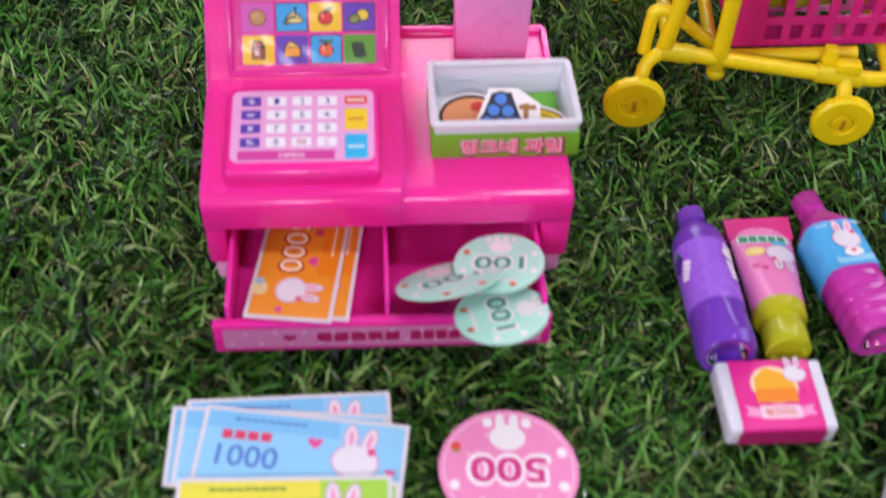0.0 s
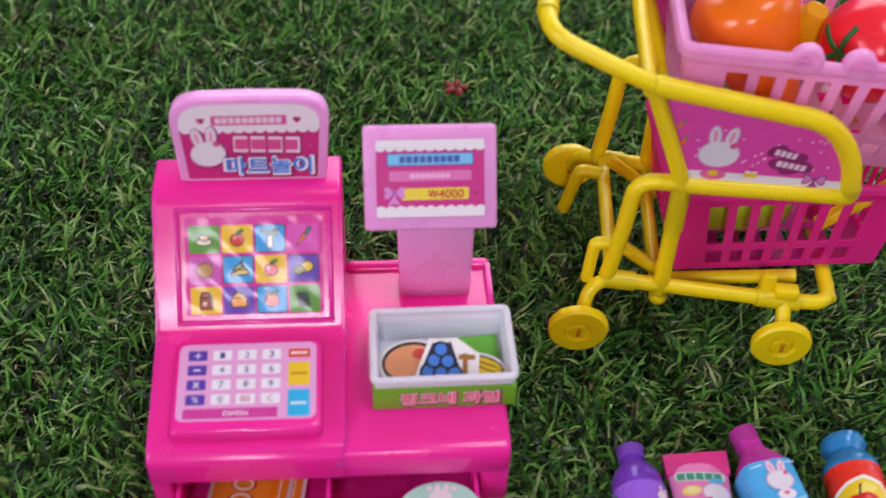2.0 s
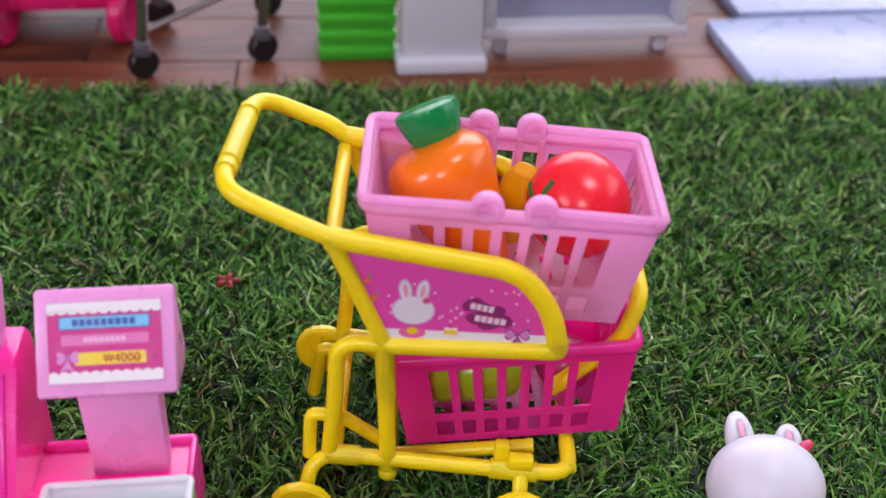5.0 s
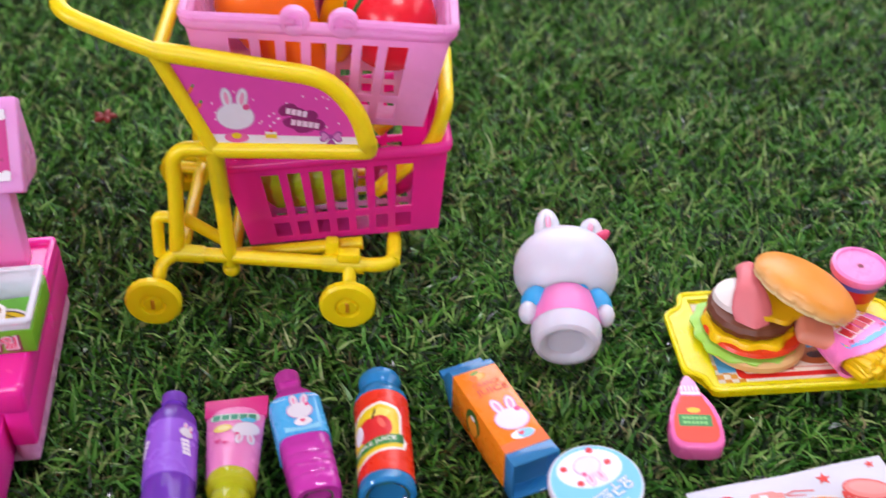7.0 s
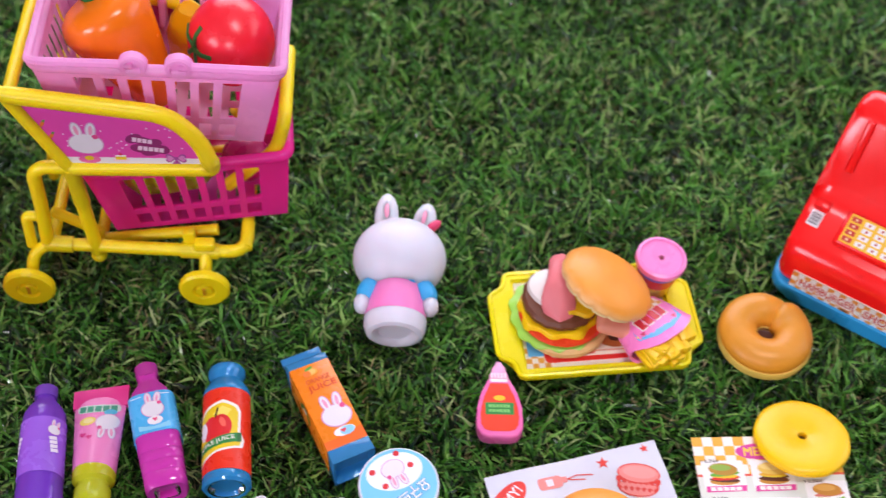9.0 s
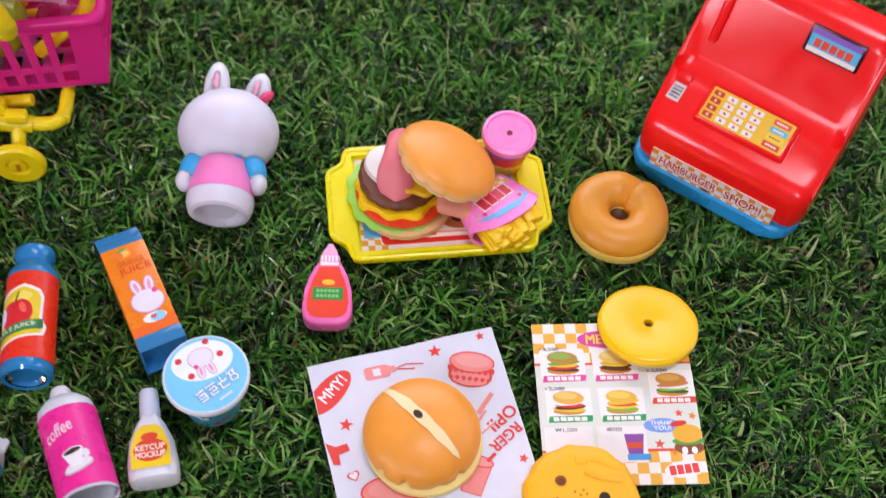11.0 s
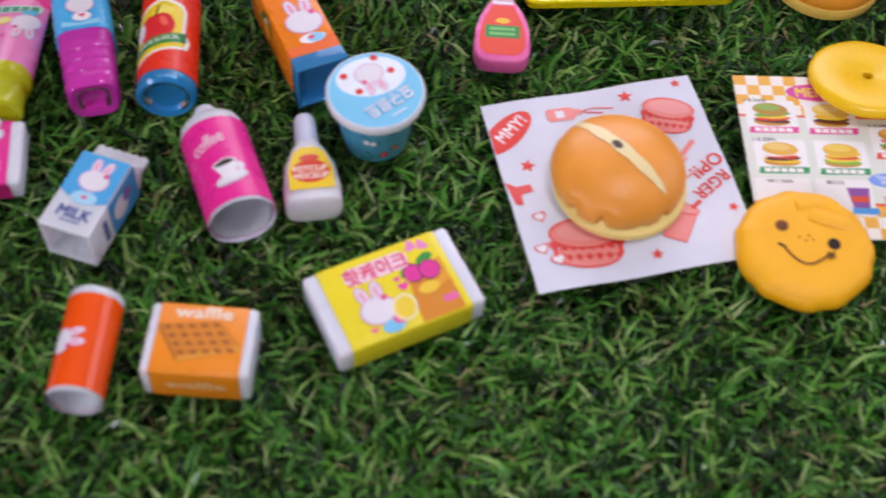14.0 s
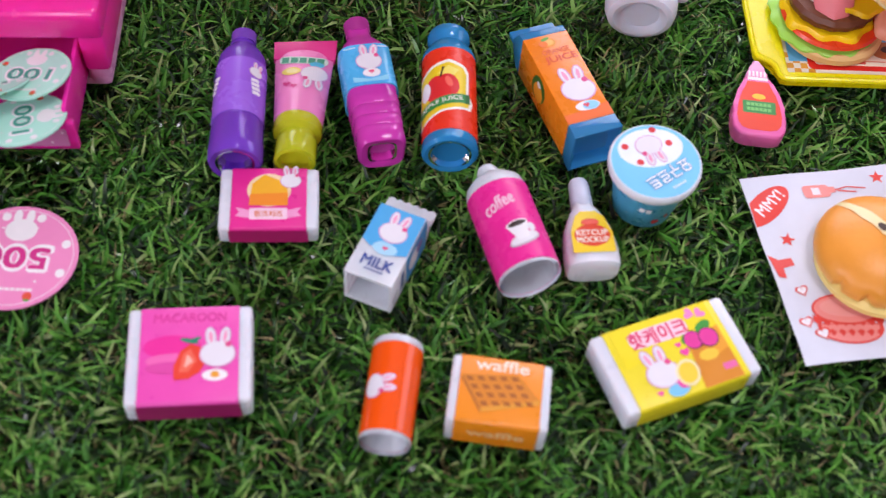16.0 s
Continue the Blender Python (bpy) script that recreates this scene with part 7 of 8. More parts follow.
# ---- rabbit doll, one plain mesh ----
def doll():
    m, ln = lying((0.3295, 0.3725), (0.3405, 0.4430), 0.0150, 0.0255)
    bm = bmesh.new()
    def paint(before, idx):
        for f in list(bm.faces)[before:]:
            f.material_index = idx
    lathe(bm, [(0.0, 0.0056), (0.0085, 0.0052), (0.0100, 0.0034), (0.0122, 0.0026), (0.0148, 0.0036), (0.0162, 0.0075), (0.0164, 0.0120)], 40)
    n = len(bm.faces)
    lathe(bm, [(0.0163, 0.0118), (0.0158, 0.0180), (0.0146, 0.0260), (0.0128, 0.0330), (0.0100, 0.0370)], 40)
    paint(n, 1)
    n = len(bm.faces)
    ball(bm, (0, 0.001, 0.0480), 0.0250, 0.0222, 0.0222, 36, 22)
    paint(n, 0)
    for s, tall, ex, ez, tip in ((1, 0.0160, 0.0085, 0.0722, 2), (-1, 0.0140, -0.0118, 0.0690, -8)):
        n = len(bm.faces)
        ball(bm, (ex, 0.002, ez), 0.0066, 0.0048, tall, 18, 14, pose(0, 0, 0, 0, tip, 0))
        paint(n, 0)
        n = len(bm.faces)
        ball(bm, (ex, 0.0050, ez + 0.0015), 0.0023, 0.0020, tall * 0.48, 12, 10, pose(0, 0, 0, 0, tip, 0))
        paint(n, 3)
        n = len(bm.faces)
        ball(bm, (s * 0.0140, 0.0024, 0.0272), 0.0068, 0.0074, 0.0090, 18, 12, pose(0, 0, 0, 0, -s * 28, 0))
        paint(n, 2)
        n = len(bm.faces)
        ball(bm, (s * 0.0176, 0.0035, 0.0190), 0.0046, 0.0054, 0.0056, 18, 12)
        paint(n, 0)
    n = len(bm.faces)
    ball(bm, (-0.0050, 0.0092, 0.0310), 0.0052, 0.0036, 0.0036, 16, 8)
    paint(n, 2)
    n = len(bm.faces)
    ball(bm, (-0.0172, 0.0085, 0.0650), 0.0050, 0.0032, 0.0024, 16, 8, pose(0, 0, 0, 0, 40, 0))
    paint(n, 4)
    sub = [plastic("#d9dae6", 0.4, 0.8), plastic("#f284c4", 0.4, 0.3), plastic("#38aae6", 0.4, 0.05), plastic("#ee9cba", 0.4), plastic("#e84a78", 0.35)]
    return single("rabbit_doll", bm, sub, m, "white vinyl rabbit doll in pink dress lying on the grass", "doll")


doll()


# ---- tray with burger, cup and fries ----
TRAY = Matrix.Translation((0.4380, 0.3832, 0.0015)) @ pose(0, 0, 0, 0, 0, -0.5)


def tray():
    t = root("toy_serving_tray", TRAY, "yellow plastic toy tray with printed sheet on the grass", "toy tray")
    w, d, tw, td = 0.0455, 0.0336, 0.0545, 0.0205
    # one corner: rounded, then a hollow curve out to the grip at the end
    corner = [(w - 0.004, d), (w - 0.001, d - 0.001), (w, d - 0.004), (w + 0.0004, td + 0.0062), (w + 0.0016, td + 0.0038), (w + 0.0042, td + 0.0018), (tw - 0.0022, td + 0.0004), (tw - 0.0006, td - 0.0010), (tw, td - 0.0034)]
    out = [(x, -y) for x, y in corner] + corner[::-1] + [(-x, y) for x, y in corner] + [(-x, -y) for x, y in corner[::-1]]
    mat = plastic("#f0e408", 0.28, 0.05)
    bm = bmesh.new()
    prism(bm, out, 0.0, 0.0022, 0.0006, 2, "z")
    ring = [bm.verts.new((x, y, z)) for z in (0.0014, 0.0046) for x, y in out]
    inn = [bm.verts.new((x, y, z)) for z in (0.0014, 0.0046) for x, y in ((max(-0.0415, min(0.0415, x)), max(-0.0292, min(0.0292, y))) for x, y in out)]
    n = len(out)
    for i in range(n):
        j = (i + 1) % n
        bm.faces.new((ring[i], ring[j], ring[n + j], ring[n + i]))
        try:
            bm.faces.new((ring[n + i], ring[n + j], inn[n + j], inn[n + i]))
            bm.faces.new((inn[i], inn[j], inn[n + j], inn[n + i]))
        except ValueError:
            pass
    part("tray_body", bm, mat, t)
    bm = bmesh.new()
    tube(bm, [(x * 0.995, y * 0.985, 0.0042) for x, y in out], 0.0014, 8, 0.003, True)
    part("rim", bm, mat, t)
    sh = [rec(-0.0400, -0.0280, 0.0400, 0.0280, "#f1e8d4")]
    c = 0.0032
    for i in range(25):
        for j in range(17):
            if (i + j) % 2 and (j > 14 or (i < 4 and j < 4) or (i > 21 and j < 4)):
                sh.append(rec(-0.0400 + c * i, -0.0280 + c * j, -0.0400 + c * (i + 1), min(0.0280, -0.0280 + c * (j + 1)), "#e0a03a"))
    sh += [rec(-0.0385, -0.0205, 0.0385, 0.0200, "#62b2e0"), rec(-0.0300, -0.0252, 0.0390, -0.0080, "#d8281e", 0.003), rec(-0.0268, -0.0222, 0.0372, -0.0085, "#f3e9d0", 0.002), rec(-0.0255, -0.0140, -0.0190, -0.0085, "#62b2e0", 0.001), rec(-0.0180, -0.0212, -0.0030, -0.0158, "#d8584a", 0.0006)] + bars(-0.0105, -0.0185, 0.0120, 0.0030, "#f0d8c8", 4)
    sh += [ell(0.0100, -0.0125, 0.0098, 0.0056, "#b8692a"), ell(0.0100, -0.0118, 0.0044, 0.0024, "#4a2410"), star(-0.0345, 0.0020, 0.0030, "#e0882c"), star(-0.0330, -0.0090, 0.0026, "#e0882c", 20), ell(-0.0290, -0.0120, 0.0058, 0.0040, "#d8281e", -50), line(-0.0268, -0.0190, 0.0372, -0.0200, 0.0008, "#e0987a")]
    art("tray_sheet", sh, flat(pose(0, 0, 0.0023)), t)


def disc_thing(name, m, R_, prof, mat, label, wave=None, group="burger layers", seg=64):
    bm = bmesh.new()
    lathe(bm, [(r * R_, z) for r, z in prof], seg, wave=wave)
    return single(name, bm, mat, m, label, "toy food", group)


def burger():
    c = TRAY @ pose(-0.0190, 0.0022, 0.0024)
    disc_thing("bottom_bun", c @ pose(0.0024, -0.0022, 0), 0.0240, [(0, 0), (0.9, 0), (1, 0.0015), (1, 0.0045), (0.93, 0.006), (0, 0.006)], soft_foam("#e0b878"), "beige foam bottom bun on the tray")
    random.seed(9)
    disc_thing("lettuce_leaf", c @ pose(-0.0012, 0.0006, 0.0055), 0.0252, [(0, 0.0010), (0.80, 0.0012), (1.0, -0.0006), (1.0, 0.0004), (0.80, 0.0024), (0, 0.0024)], plastic("#9cd84e", 0.4, 0.1), "ruffled light green lettuce layer of the burger", lambda a, h: 1 + 0.035 * math.sin(14 * a) + 0.02 * math.sin(5 * a + 1))
    disc_thing("tomato_slice", c @ pose(0.0012, -0.0008, 0.0080), 0.0234, [(0, 0), (0.96, 0), (1, 0.0010), (0.96, 0.0026), (0, 0.0026)], plastic("#e8451f", 0.3, 0.1), "red tomato slice layer of the burger")
    disc_thing("cheese_slice", c @ pose(-0.0004, 0.0006, 0.0108), 0.0216, [(0, 0), (0.9, -0.0006), (1, -0.0020), (1, -0.0006), (0.92, 0.0018), (0, 0.0022)], plastic("#ffd010", 0.35, 0.1), "wavy yellow cheese layer of the burger", lambda a, h: 1 + 0.055 * math.sin(9 * a) + 0.03 * math.sin(4 * a))
    disc_thing("burger_patty", c @ pose(0.0000, 0.0022, 0.0132), 0.0202, [(0, 0), (0.93, 0), (1, 0.0018), (1, 0.0040), (0.92, 0.0060), (0, 0.0064)], soft_foam("#6a3a22", "brown_foam"), "dark brown burger patty layer", lambda a, h: 1 + 0.014 * math.sin(17 * a))
    disc_thing("fried_egg", c @ pose(-0.0052, 0.0062, 0.0195, 4, -6, 0), 0.0118, [(0, 0), (0.9, 0), (1, 0.0010), (0.9, 0.0036), (0.5, 0.0052), (0, 0.0058)], plastic("#efe9e2", 0.35, 0.1), "white fried egg layer of the burger", lambda a, h: 1 + 0.04 * math.sin(3 * a) + 0.55 * math.exp(-((a - 5.35) / 0.5) ** 2))
    bm = bmesh.new()
    rings = []
    for k in range(25):
        s = 0.5 - 0.5 * math.cos(math.pi * k / 24)
        yy = 0.0225 - 0.0405 * s
        zz = 0.0058 * math.sin(math.pi * min(1, s * 1.1)) + 0.0012 - 0.0070 * max(0, s - 0.65) / 0.35
        ends = math.sqrt(max(0.001, 1 - max(0, 1 - s / 0.16) ** 2)) * math.sqrt(max(0.001, 1 - max(0, (s - 0.76) / 0.24) ** 2))
        wd = (0.0056 - 0.0008 * math.sin(math.pi * s) + 0.0040 * math.exp(-((s - 0.78) / 0.22) ** 2)) * ends
        ring = []
        for j in range(24):
            a = 2 * math.pi * j / 24
            u = math.cos(a)
            ring.append(bm.verts.new((-0.0016 * math.sin(s * 3.2) + wd * u, yy, zz + 0.0026 * ends * math.sin(a) + 0.0004 * math.sin(u * 3 + s * 9) - 0.0016 * u * u * s)))
        rings.append(ring)
    for p, q in zip(rings, rings[1:]):
        for j in range(24):
            bm.faces.new((p[j], p[(j + 1) % 24], q[(j + 1) % 24], q[j]))
    bm.faces.new(rings[0][::-1])
    bm.faces.new(rings[-1])
    single("ham_slice", bm, soft_foam("#e0787e", "pink_foam"), c @ pose(-0.0008, 0.0022, 0.0238, 0, -4, -9), "pink ham slice draped over the burger", "toy food", "burger layers")
    bm = bmesh.new()
    rbox(bm, -0.0095, 0.0095, -0.0078, 0.0078, 0, 0.0075, 0.0036, 5)
    single("ham_slice", bm, soft_foam("#ea9a80", "salmon_foam"), c @ pose(0.0250, -0.0142, 0.0105, 0, 14, -12), "folded salmon pink ham slice under the top bun", "toy food", "burger layers")
    disc_thing("cheese_slice", c @ pose(0.0085, 0.0030, 0.0205, 6, 10, 0), 0.0165, [(0, 0), (0.95, 0), (1, 0.0010), (0.92, 0.0026), (0, 0.0030)], plastic("#f0c010", 0.35, 0.1), "yellow cheese layer under the top bun", lambda a, h: 1 + 0.05 * math.sin(8 * a))
    tb = root("top_bun", c @ pose(0.0212, -0.0006, 0.0262, -15, 22, -15), "glossy golden foam top bun leaning off the burger", "toy food", "burger layers")
    R_ = 0.0258
    def pinch(a, h):
        return 1 - 0.07 * max(0, math.cos(13 * a + math.sin(3 * a))) ** 3 * max(0, 1 - h / 0.008)
    bm = bmesh.new()
    lathe(bm, [(0, 0.0012), (0.96 * R_, 0.0012), (R_, 0.0030)] + [(R_ * math.cos(t), 0.0030 + 0.0098 * math.sin(t) ** 0.9) for t in (math.pi / 2 * k / 10 for k in range(1, 10))] + [(0, 0.0128)], 90, wave=pinch)
    part("crust", bm, baked("#ee9c36", "#f2d092", 0.0024, 0.0092, "top_bun_crust"), tb)
    bm = bmesh.new()
    lathe(bm, [(0, -0.0010), (0.86 * R_, -0.0008), (0.955 * R_, 0.0002), (0.965 * R_, 0.0014), (0, 0.0014)], 90, wave=lambda a, h: pinch(a, 0.002))
    part("cut_face", bm, soft_foam("#f0d9a0"), tb, "pale cream cut face")



def soda_cup():
    m = TRAY @ pose(0.0358, 0.0200, 0.0024, 3, 2, 0)
    b = root("toy_soda_cup", m, "toy soda cup with pink lid standing on the tray", "toy cup")
    bm = bmesh.new()
    lathe(bm, [(0, 0), (0.0086, 0), (0.0092, 0.001), (0.0118, 0.0255), (0, 0.0255)], 40)
    cup = part("cup", bm, plastic("#ffc820", 0.3, 0.05), b)
    bm = bmesh.new()
    lathe(bm, [(0.0100, 0.0115), (0.01065, 0.0115), (0.01165, 0.0205), (0.0110, 0.0205)], 40)
    part("red_band", bm, ink("#e23a24"), cup, "red band")
    bm = bmesh.new()
    lathe(bm, [(0.0108, 0.0195), (0.01168, 0.0195), (0.01205, 0.0240), (0.0112, 0.0240)], 40)
    part("blue_band", bm, ink("#6a6ac8"), cup, "violet blue band")
    bm = bmesh.new()
    lathe(bm, [(0.0118, 0.0235), (0.0134, 0.0235), (0.0138, 0.0248), (0.0134, 0.0272), (0.0118, 0.0278), (0.0112, 0.0268), (0, 0.0268)], 44)
    lid = part("lid", bm, plastic("#fa8ecc", 0.3, 0.05), b, "pink lid")
    # no opening is cut: a flat dark star paints the shade of the straw hole
    art("lid_hole", [star(0.0, 0.0, 0.0022, "#7a1034", 0), ell(0, 0, 0.0013, 0.0013, "#7a1034")], flat(pose(0, 0, 0.0268)), lid)


def fries():
    m = TRAY @ Matrix.Translation((0.0275, -0.0150, 0.0030)) @ pose(0, 0, 0, 4, 0, 30)
    b = root("toy_french_fries", m, "pink toy box of yellow french fries on the tray", "toy food")
    pk = plastic("#ff88ce", 0.3, 0.05)
    N = 40
    def ring(bm, y, w, zc, zr, pull):
        vs = []
        for i in range(N):
            a = 2 * math.pi * i / N
            ca, sa = math.cos(a), math.sin(a)
            vs.append(bm.verts.new((w * math.copysign(abs(ca) ** 0.7, ca), y + pull * ca * ca, zc + zr * math.copysign(abs(sa) ** 0.7, sa))))
        return vs
    steps = ((0.0185, 0.0130, 0.0062, 0.0034, 0.0), (0.0150, 0.0150, 0.0070, 0.0058, 0.0), (0.0060, 0.0175, 0.0080, 0.0078, 0.001), (-0.0040, 0.0195, 0.0088, 0.0088, 0.003), (-0.0120, 0.0208, 0.0094, 0.0094, 0.007))
    t = 0.0015
    bm = bmesh.new()
    outer = [ring(bm, *s) for s in steps]
    inner = [ring(bm, y - (t if k == 0 else 0), w - t, zc, zr - t, p) for k, (y, w, zc, zr, p) in enumerate(steps)]
    for rows in (outer, inner):
        for p, q in zip(rows, rows[1:]):
            for i in range(N):
                bm.faces.new((p[i], p[(i + 1) % N], q[(i + 1) % N], q[i]))
        bm.faces.new(rows[0])
    for i in range(N):
        bm.faces.new((outer[-1][i], outer[-1][(i + 1) % N], inner[-1][(i + 1) % N], inner[-1][i]))
    box = part("box", bm, pk, b)
    def fm(u, v, h):
        for (y1, w1, c1, r1, _), (y0, w0, c0, r0, _) in zip(steps, steps[1:]):
            if v >= y0:
                break
        f = (y1 - v) / (y1 - y0)
        w, zc, zr = w1 + (w0 - w1) * f, c1 + (c0 - c1) * f, r1 + (r0 - r1) * f
        k = min(1.0, abs(u) / w)
        return Vector((u, v, zc + zr * (1 - k ** (2 / 0.7)) ** 0.35 + h + 0.00015))
    sh = [pol([(-0.0115, 0.0140), (0.0115, 0.0140), (0.0150, -0.0035), (0.0060, -0.0070), (-0.0060, -0.0070), (-0.0150, -0.0035)], "#62b8ec"), pol([(-0.0115, 0.0140), (0.0115, 0.0140), (0.0126, 0.0085), (-0.0126, 0.0085)], "#f2e8d8")]
    for i in range(4):
        sh.append(rec(-0.0105 + 0.0058 * i, 0.0110, -0.0076 + 0.0058 * i, 0.0138, "#e6a84a"))
        sh.append(rec(-0.0076 + 0.0058 * i, 0.0088, -0.0047 + 0.0058 * i, 0.0110, "#e6a84a"))
    sh += bars(0, 0.0045, 0.0205, 0.0082, "#f6ecec", 4, 6) + bars(0, 0.0045, 0.0190, 0.0066, "#cc2f3a", 4, 6) + [heart(-0.0105, -0.0015, 0.0013, "#d8406a"), heart(0.0105, -0.0015, 0.0013, "#d8406a")]
    art("box_print", sh, fm, box, 0.002)
    random.seed(12)
    fm_ = plastic("#ffd012", 0.36, 0.12)
    for i in range(30):
        x, z = random.uniform(-0.0135, 0.0135), random.uniform(0.0045, 0.0145)
        k = 1 - (x / 0.018) ** 2
        ln = 0.0035 + 0.0085 * k * random.uniform(0.55, 1.0) - 0.004 * abs(z - 0.009) / 0.006
        mm = pose(x, -0.004, z, random.uniform(-10, 8), random.uniform(-25, 25), random.uniform(-12, 12) - x * 600)
        bm = bmesh.new()
        rbox(bm, -0.0026, 0.0026, -0.0075 - ln, 0.004, -0.0023, 0.0023, 0.0010, 2, mm)
        part("fry", bm, fm_, b)


tray()
burger()
soda_cup()
fries()


def donut():
    b = root("toy_donut", pose(0.5260, 0.3632, 0.0010, 1, 1, 0), "golden brown foam toy donut lying on the grass", "toy donut", "toy bread")
    # a roll of dough laid round, its rounded tip lying over the tucked end
    bm = bmesh.new()
    rows, n, k = [], 72, 24
    for i in range(n + 1):
        s = i / n
        a = radians(60 - 380 * s)
        cap = math.sqrt(max(0.0004, 1 - max(0, 1 - s / 0.085) ** 2))
        tuck = max(0, (s - 0.90) / 0.10)
        lift = 0.0014 * math.exp(-(s / 0.09) ** 2) - 0.0012 * tuck
        rad = 0.0148 - 0.0016 * math.exp(-(s / 0.08) ** 2)
        rr = (0.0100 + 0.0007 * math.exp(-((s - 0.06) / 0.07) ** 2)) * cap * (1 - 0.10 * tuck)
        rz = (0.0078 + 0.0016 * math.exp(-((s - 0.05) / 0.06) ** 2)) * cap * (1 - 0.22 * tuck)
        rows.append([bm.verts.new(((rad + rr * math.cos(t)) * math.cos(a), (rad + rr * math.cos(t)) * math.sin(a), 0.0078 + lift + rz * math.sin(t))) for t in (2 * math.pi * j / k for j in range(k))])
    for p, q in zip(rows, rows[1:]):
        for j in range(k):
            bm.faces.new((p[j], q[j], q[(j + 1) % k], p[(j + 1) % k]))
    bm.faces.new(rows[0])
    bm.faces.new(rows[-1][::-1])
    part("crust", bm, baked("#d8922a", "#dcaa50", 0.004, 0.0095, "donut_crust"), b)
    bm = bmesh.new()
    lathe(bm, [(0.0046, 0.0058), (0.0044, 0.003), (0.0070, 0.0), (0.0220, 0.0), (0.0245, 0.0014), (0.0252, 0.0048), (0.0246, 0.0066), (0.0050, 0.0066)], 64, pose(0, -0.0008, 0))
    part("underside", bm, soft_foam("#e0c05a"), b, "pale yellow underside")
    # plug in dark brown, so the open hole looks deep and shaded
    bm = bmesh.new()
    lathe(bm, [(0, 0.0004), (0.0052, 0.0004), (0.0050, 0.0056), (0.0032, 0.0052), (0, 0.0040)], 24)
    part("hole_shade_plug", bm, soft_foam("#5a2a10", "brown_foam"), b, "dark brown plug painted for the shade in the hole")


donut()


# ---- red toy register ----
def red_register():
    m = Matrix.Translation((0.5440, 0.4005, 0.0)) @ pose(0, 0, 0, 0, 0, -40.5)
    b = root("toy_burger_register", m, "red plastic toy burger shop register on the grass", "toy register")
    W = 0.088
    red = plastic("#fb1a1c", 0.2, 0.05)
    bm = bmesh.new()
    foot = []
    for cx, cy, a0 in ((W - 0.0150, 0.0717, 0), (0.0088, 0.0717, 90), (0.0088, 0.0110, 180), (W - 0.0150, 0.0110, 270)):
        foot += [(cx + 0.0140 * math.cos(radians(a0 + 15 * k)), cy + 0.0140 * math.sin(radians(a0 + 15 * k))) for k in range(7)]
    prism(bm, foot, -0.0025, 0.0064, 0.0022, 3, "z")
    part("base", bm, plastic("#2f9fdc", 0.28, 0.05), b, "sky blue foot")
    bm = bmesh.new()
    prism(bm, [(0.0, 0.0040), (0.0, 0.0335), (0.0350, 0.0442), (0.0590, 0.0925), (0.0790, 0.0925), (0.0845, 0.0040)], -0.0036, W, 0.0085, 6)
    part("body", bm, red, b)
    pm = pose(W / 2 - 0.0015, 0.0216, 0.0408, 17, 0, 0)
    bm = bmesh.new()
    rbox(bm, -0.0245, 0.0245, -0.0105, 0.0105, -0.003, 0.0034, 0.0020, 3, pm)
    kp = part("keypad", bm, red, b)
    sh = [rec(-0.0222, -0.0090, 0.0222, 0.0090, "#eec024", 0.0008)]
    for r in range(4):
        y = 0.0062 - 0.0042 * r
        for c in range(5):
            x = -0.0185 + 0.0072 * c
            col = "#c8301f" if c == 0 else "#efece6"
            if c < 4:
                sh.append(rec(x - 0.0026, y - 0.0015, x + 0.0026, y + 0.0015, col, 0.0004))
                sh.append(rec(x - 0.0006, y - 0.0007, x + 0.0006, y + 0.0007, "#efd0a0" if c == 0 else "#b8402f"))
        sh.append(rec(0.0115, y - 0.0016, 0.0205, y + 0.0016, ["#e25a2f", "#5ac0d8", "#f0d23a", "#d8401f"][r], 0.0004))
        sh += bars(0.016, y, 0.0060, 0.0010, "#f4e8d8" if r != 2 else "#b8702a", 4)
    art("printed_keys", sh, flat(pm @ pose(0, 0, 0.0034)), kp)
    fm = pose(0.0410, -0.0001, 0.0118, 90, 0, 0)
    cs = 0.0034
    sh = [rec(-0.0340, -0.0068, 0.0340, 0.0068, "#efe9e2")]
    for i in range(20):
        for j in range(4):
            if (i + j) % 2:
                sh.append(rec(-0.0340 + cs * i, -0.0068 + cs * j, -0.0340 + cs * (i + 1), -0.0068 + cs * (j + 1), "#e8963a"))
    sh += [txt("HAMBURGER", -0.0130, 0.0008, 0.0330, 0.0062, "#f6efe8", 0, 0.09), txt("HAMBURGER", -0.0130, 0.0008, 0.0320, 0.0054, "#cc2a1c", 0, 0.025), txt("SHOP!!", 0.0180, 0.0004, 0.0210, 0.0066, "#f6efe8", 0, 0.09), txt("SHOP!!", 0.0180, 0.0004, 0.0200, 0.0058, "#cc2a1c", 0, 0.025), ell(-0.0020, -0.0046, 0.0036, 0.0016, "#c9822c"), ell(-0.0020, -0.0046, 0.0022, 0.0006, "#4a1c10")]
    art("front_print", sh, flat(fm), b)
    bm = bmesh.new()
    rbox(bm, 0.0068, 0.0752, -0.0006, 0.0008, 0.0049, 0.0187, 0.0004)
    part("front_plate", bm, ink("#e2d2c0"), b)
    for o in b.children:
        if o.name.startswith("front_print"):
            o.location.y = -0.0007
    ang = math.degrees(math.atan2(0.0503, 0.0240))
    sm = pose(0.0, 0.0470, 0.0693, ang, 0, 0)
    bm = bmesh.new()
    rbox(bm, 0.0060, 0.0105, -0.0105, 0.0200, -0.002, 0.0030, 0.0014, 3, sm)
    part("card_rail", bm, red, b)
    bm = bmesh.new()
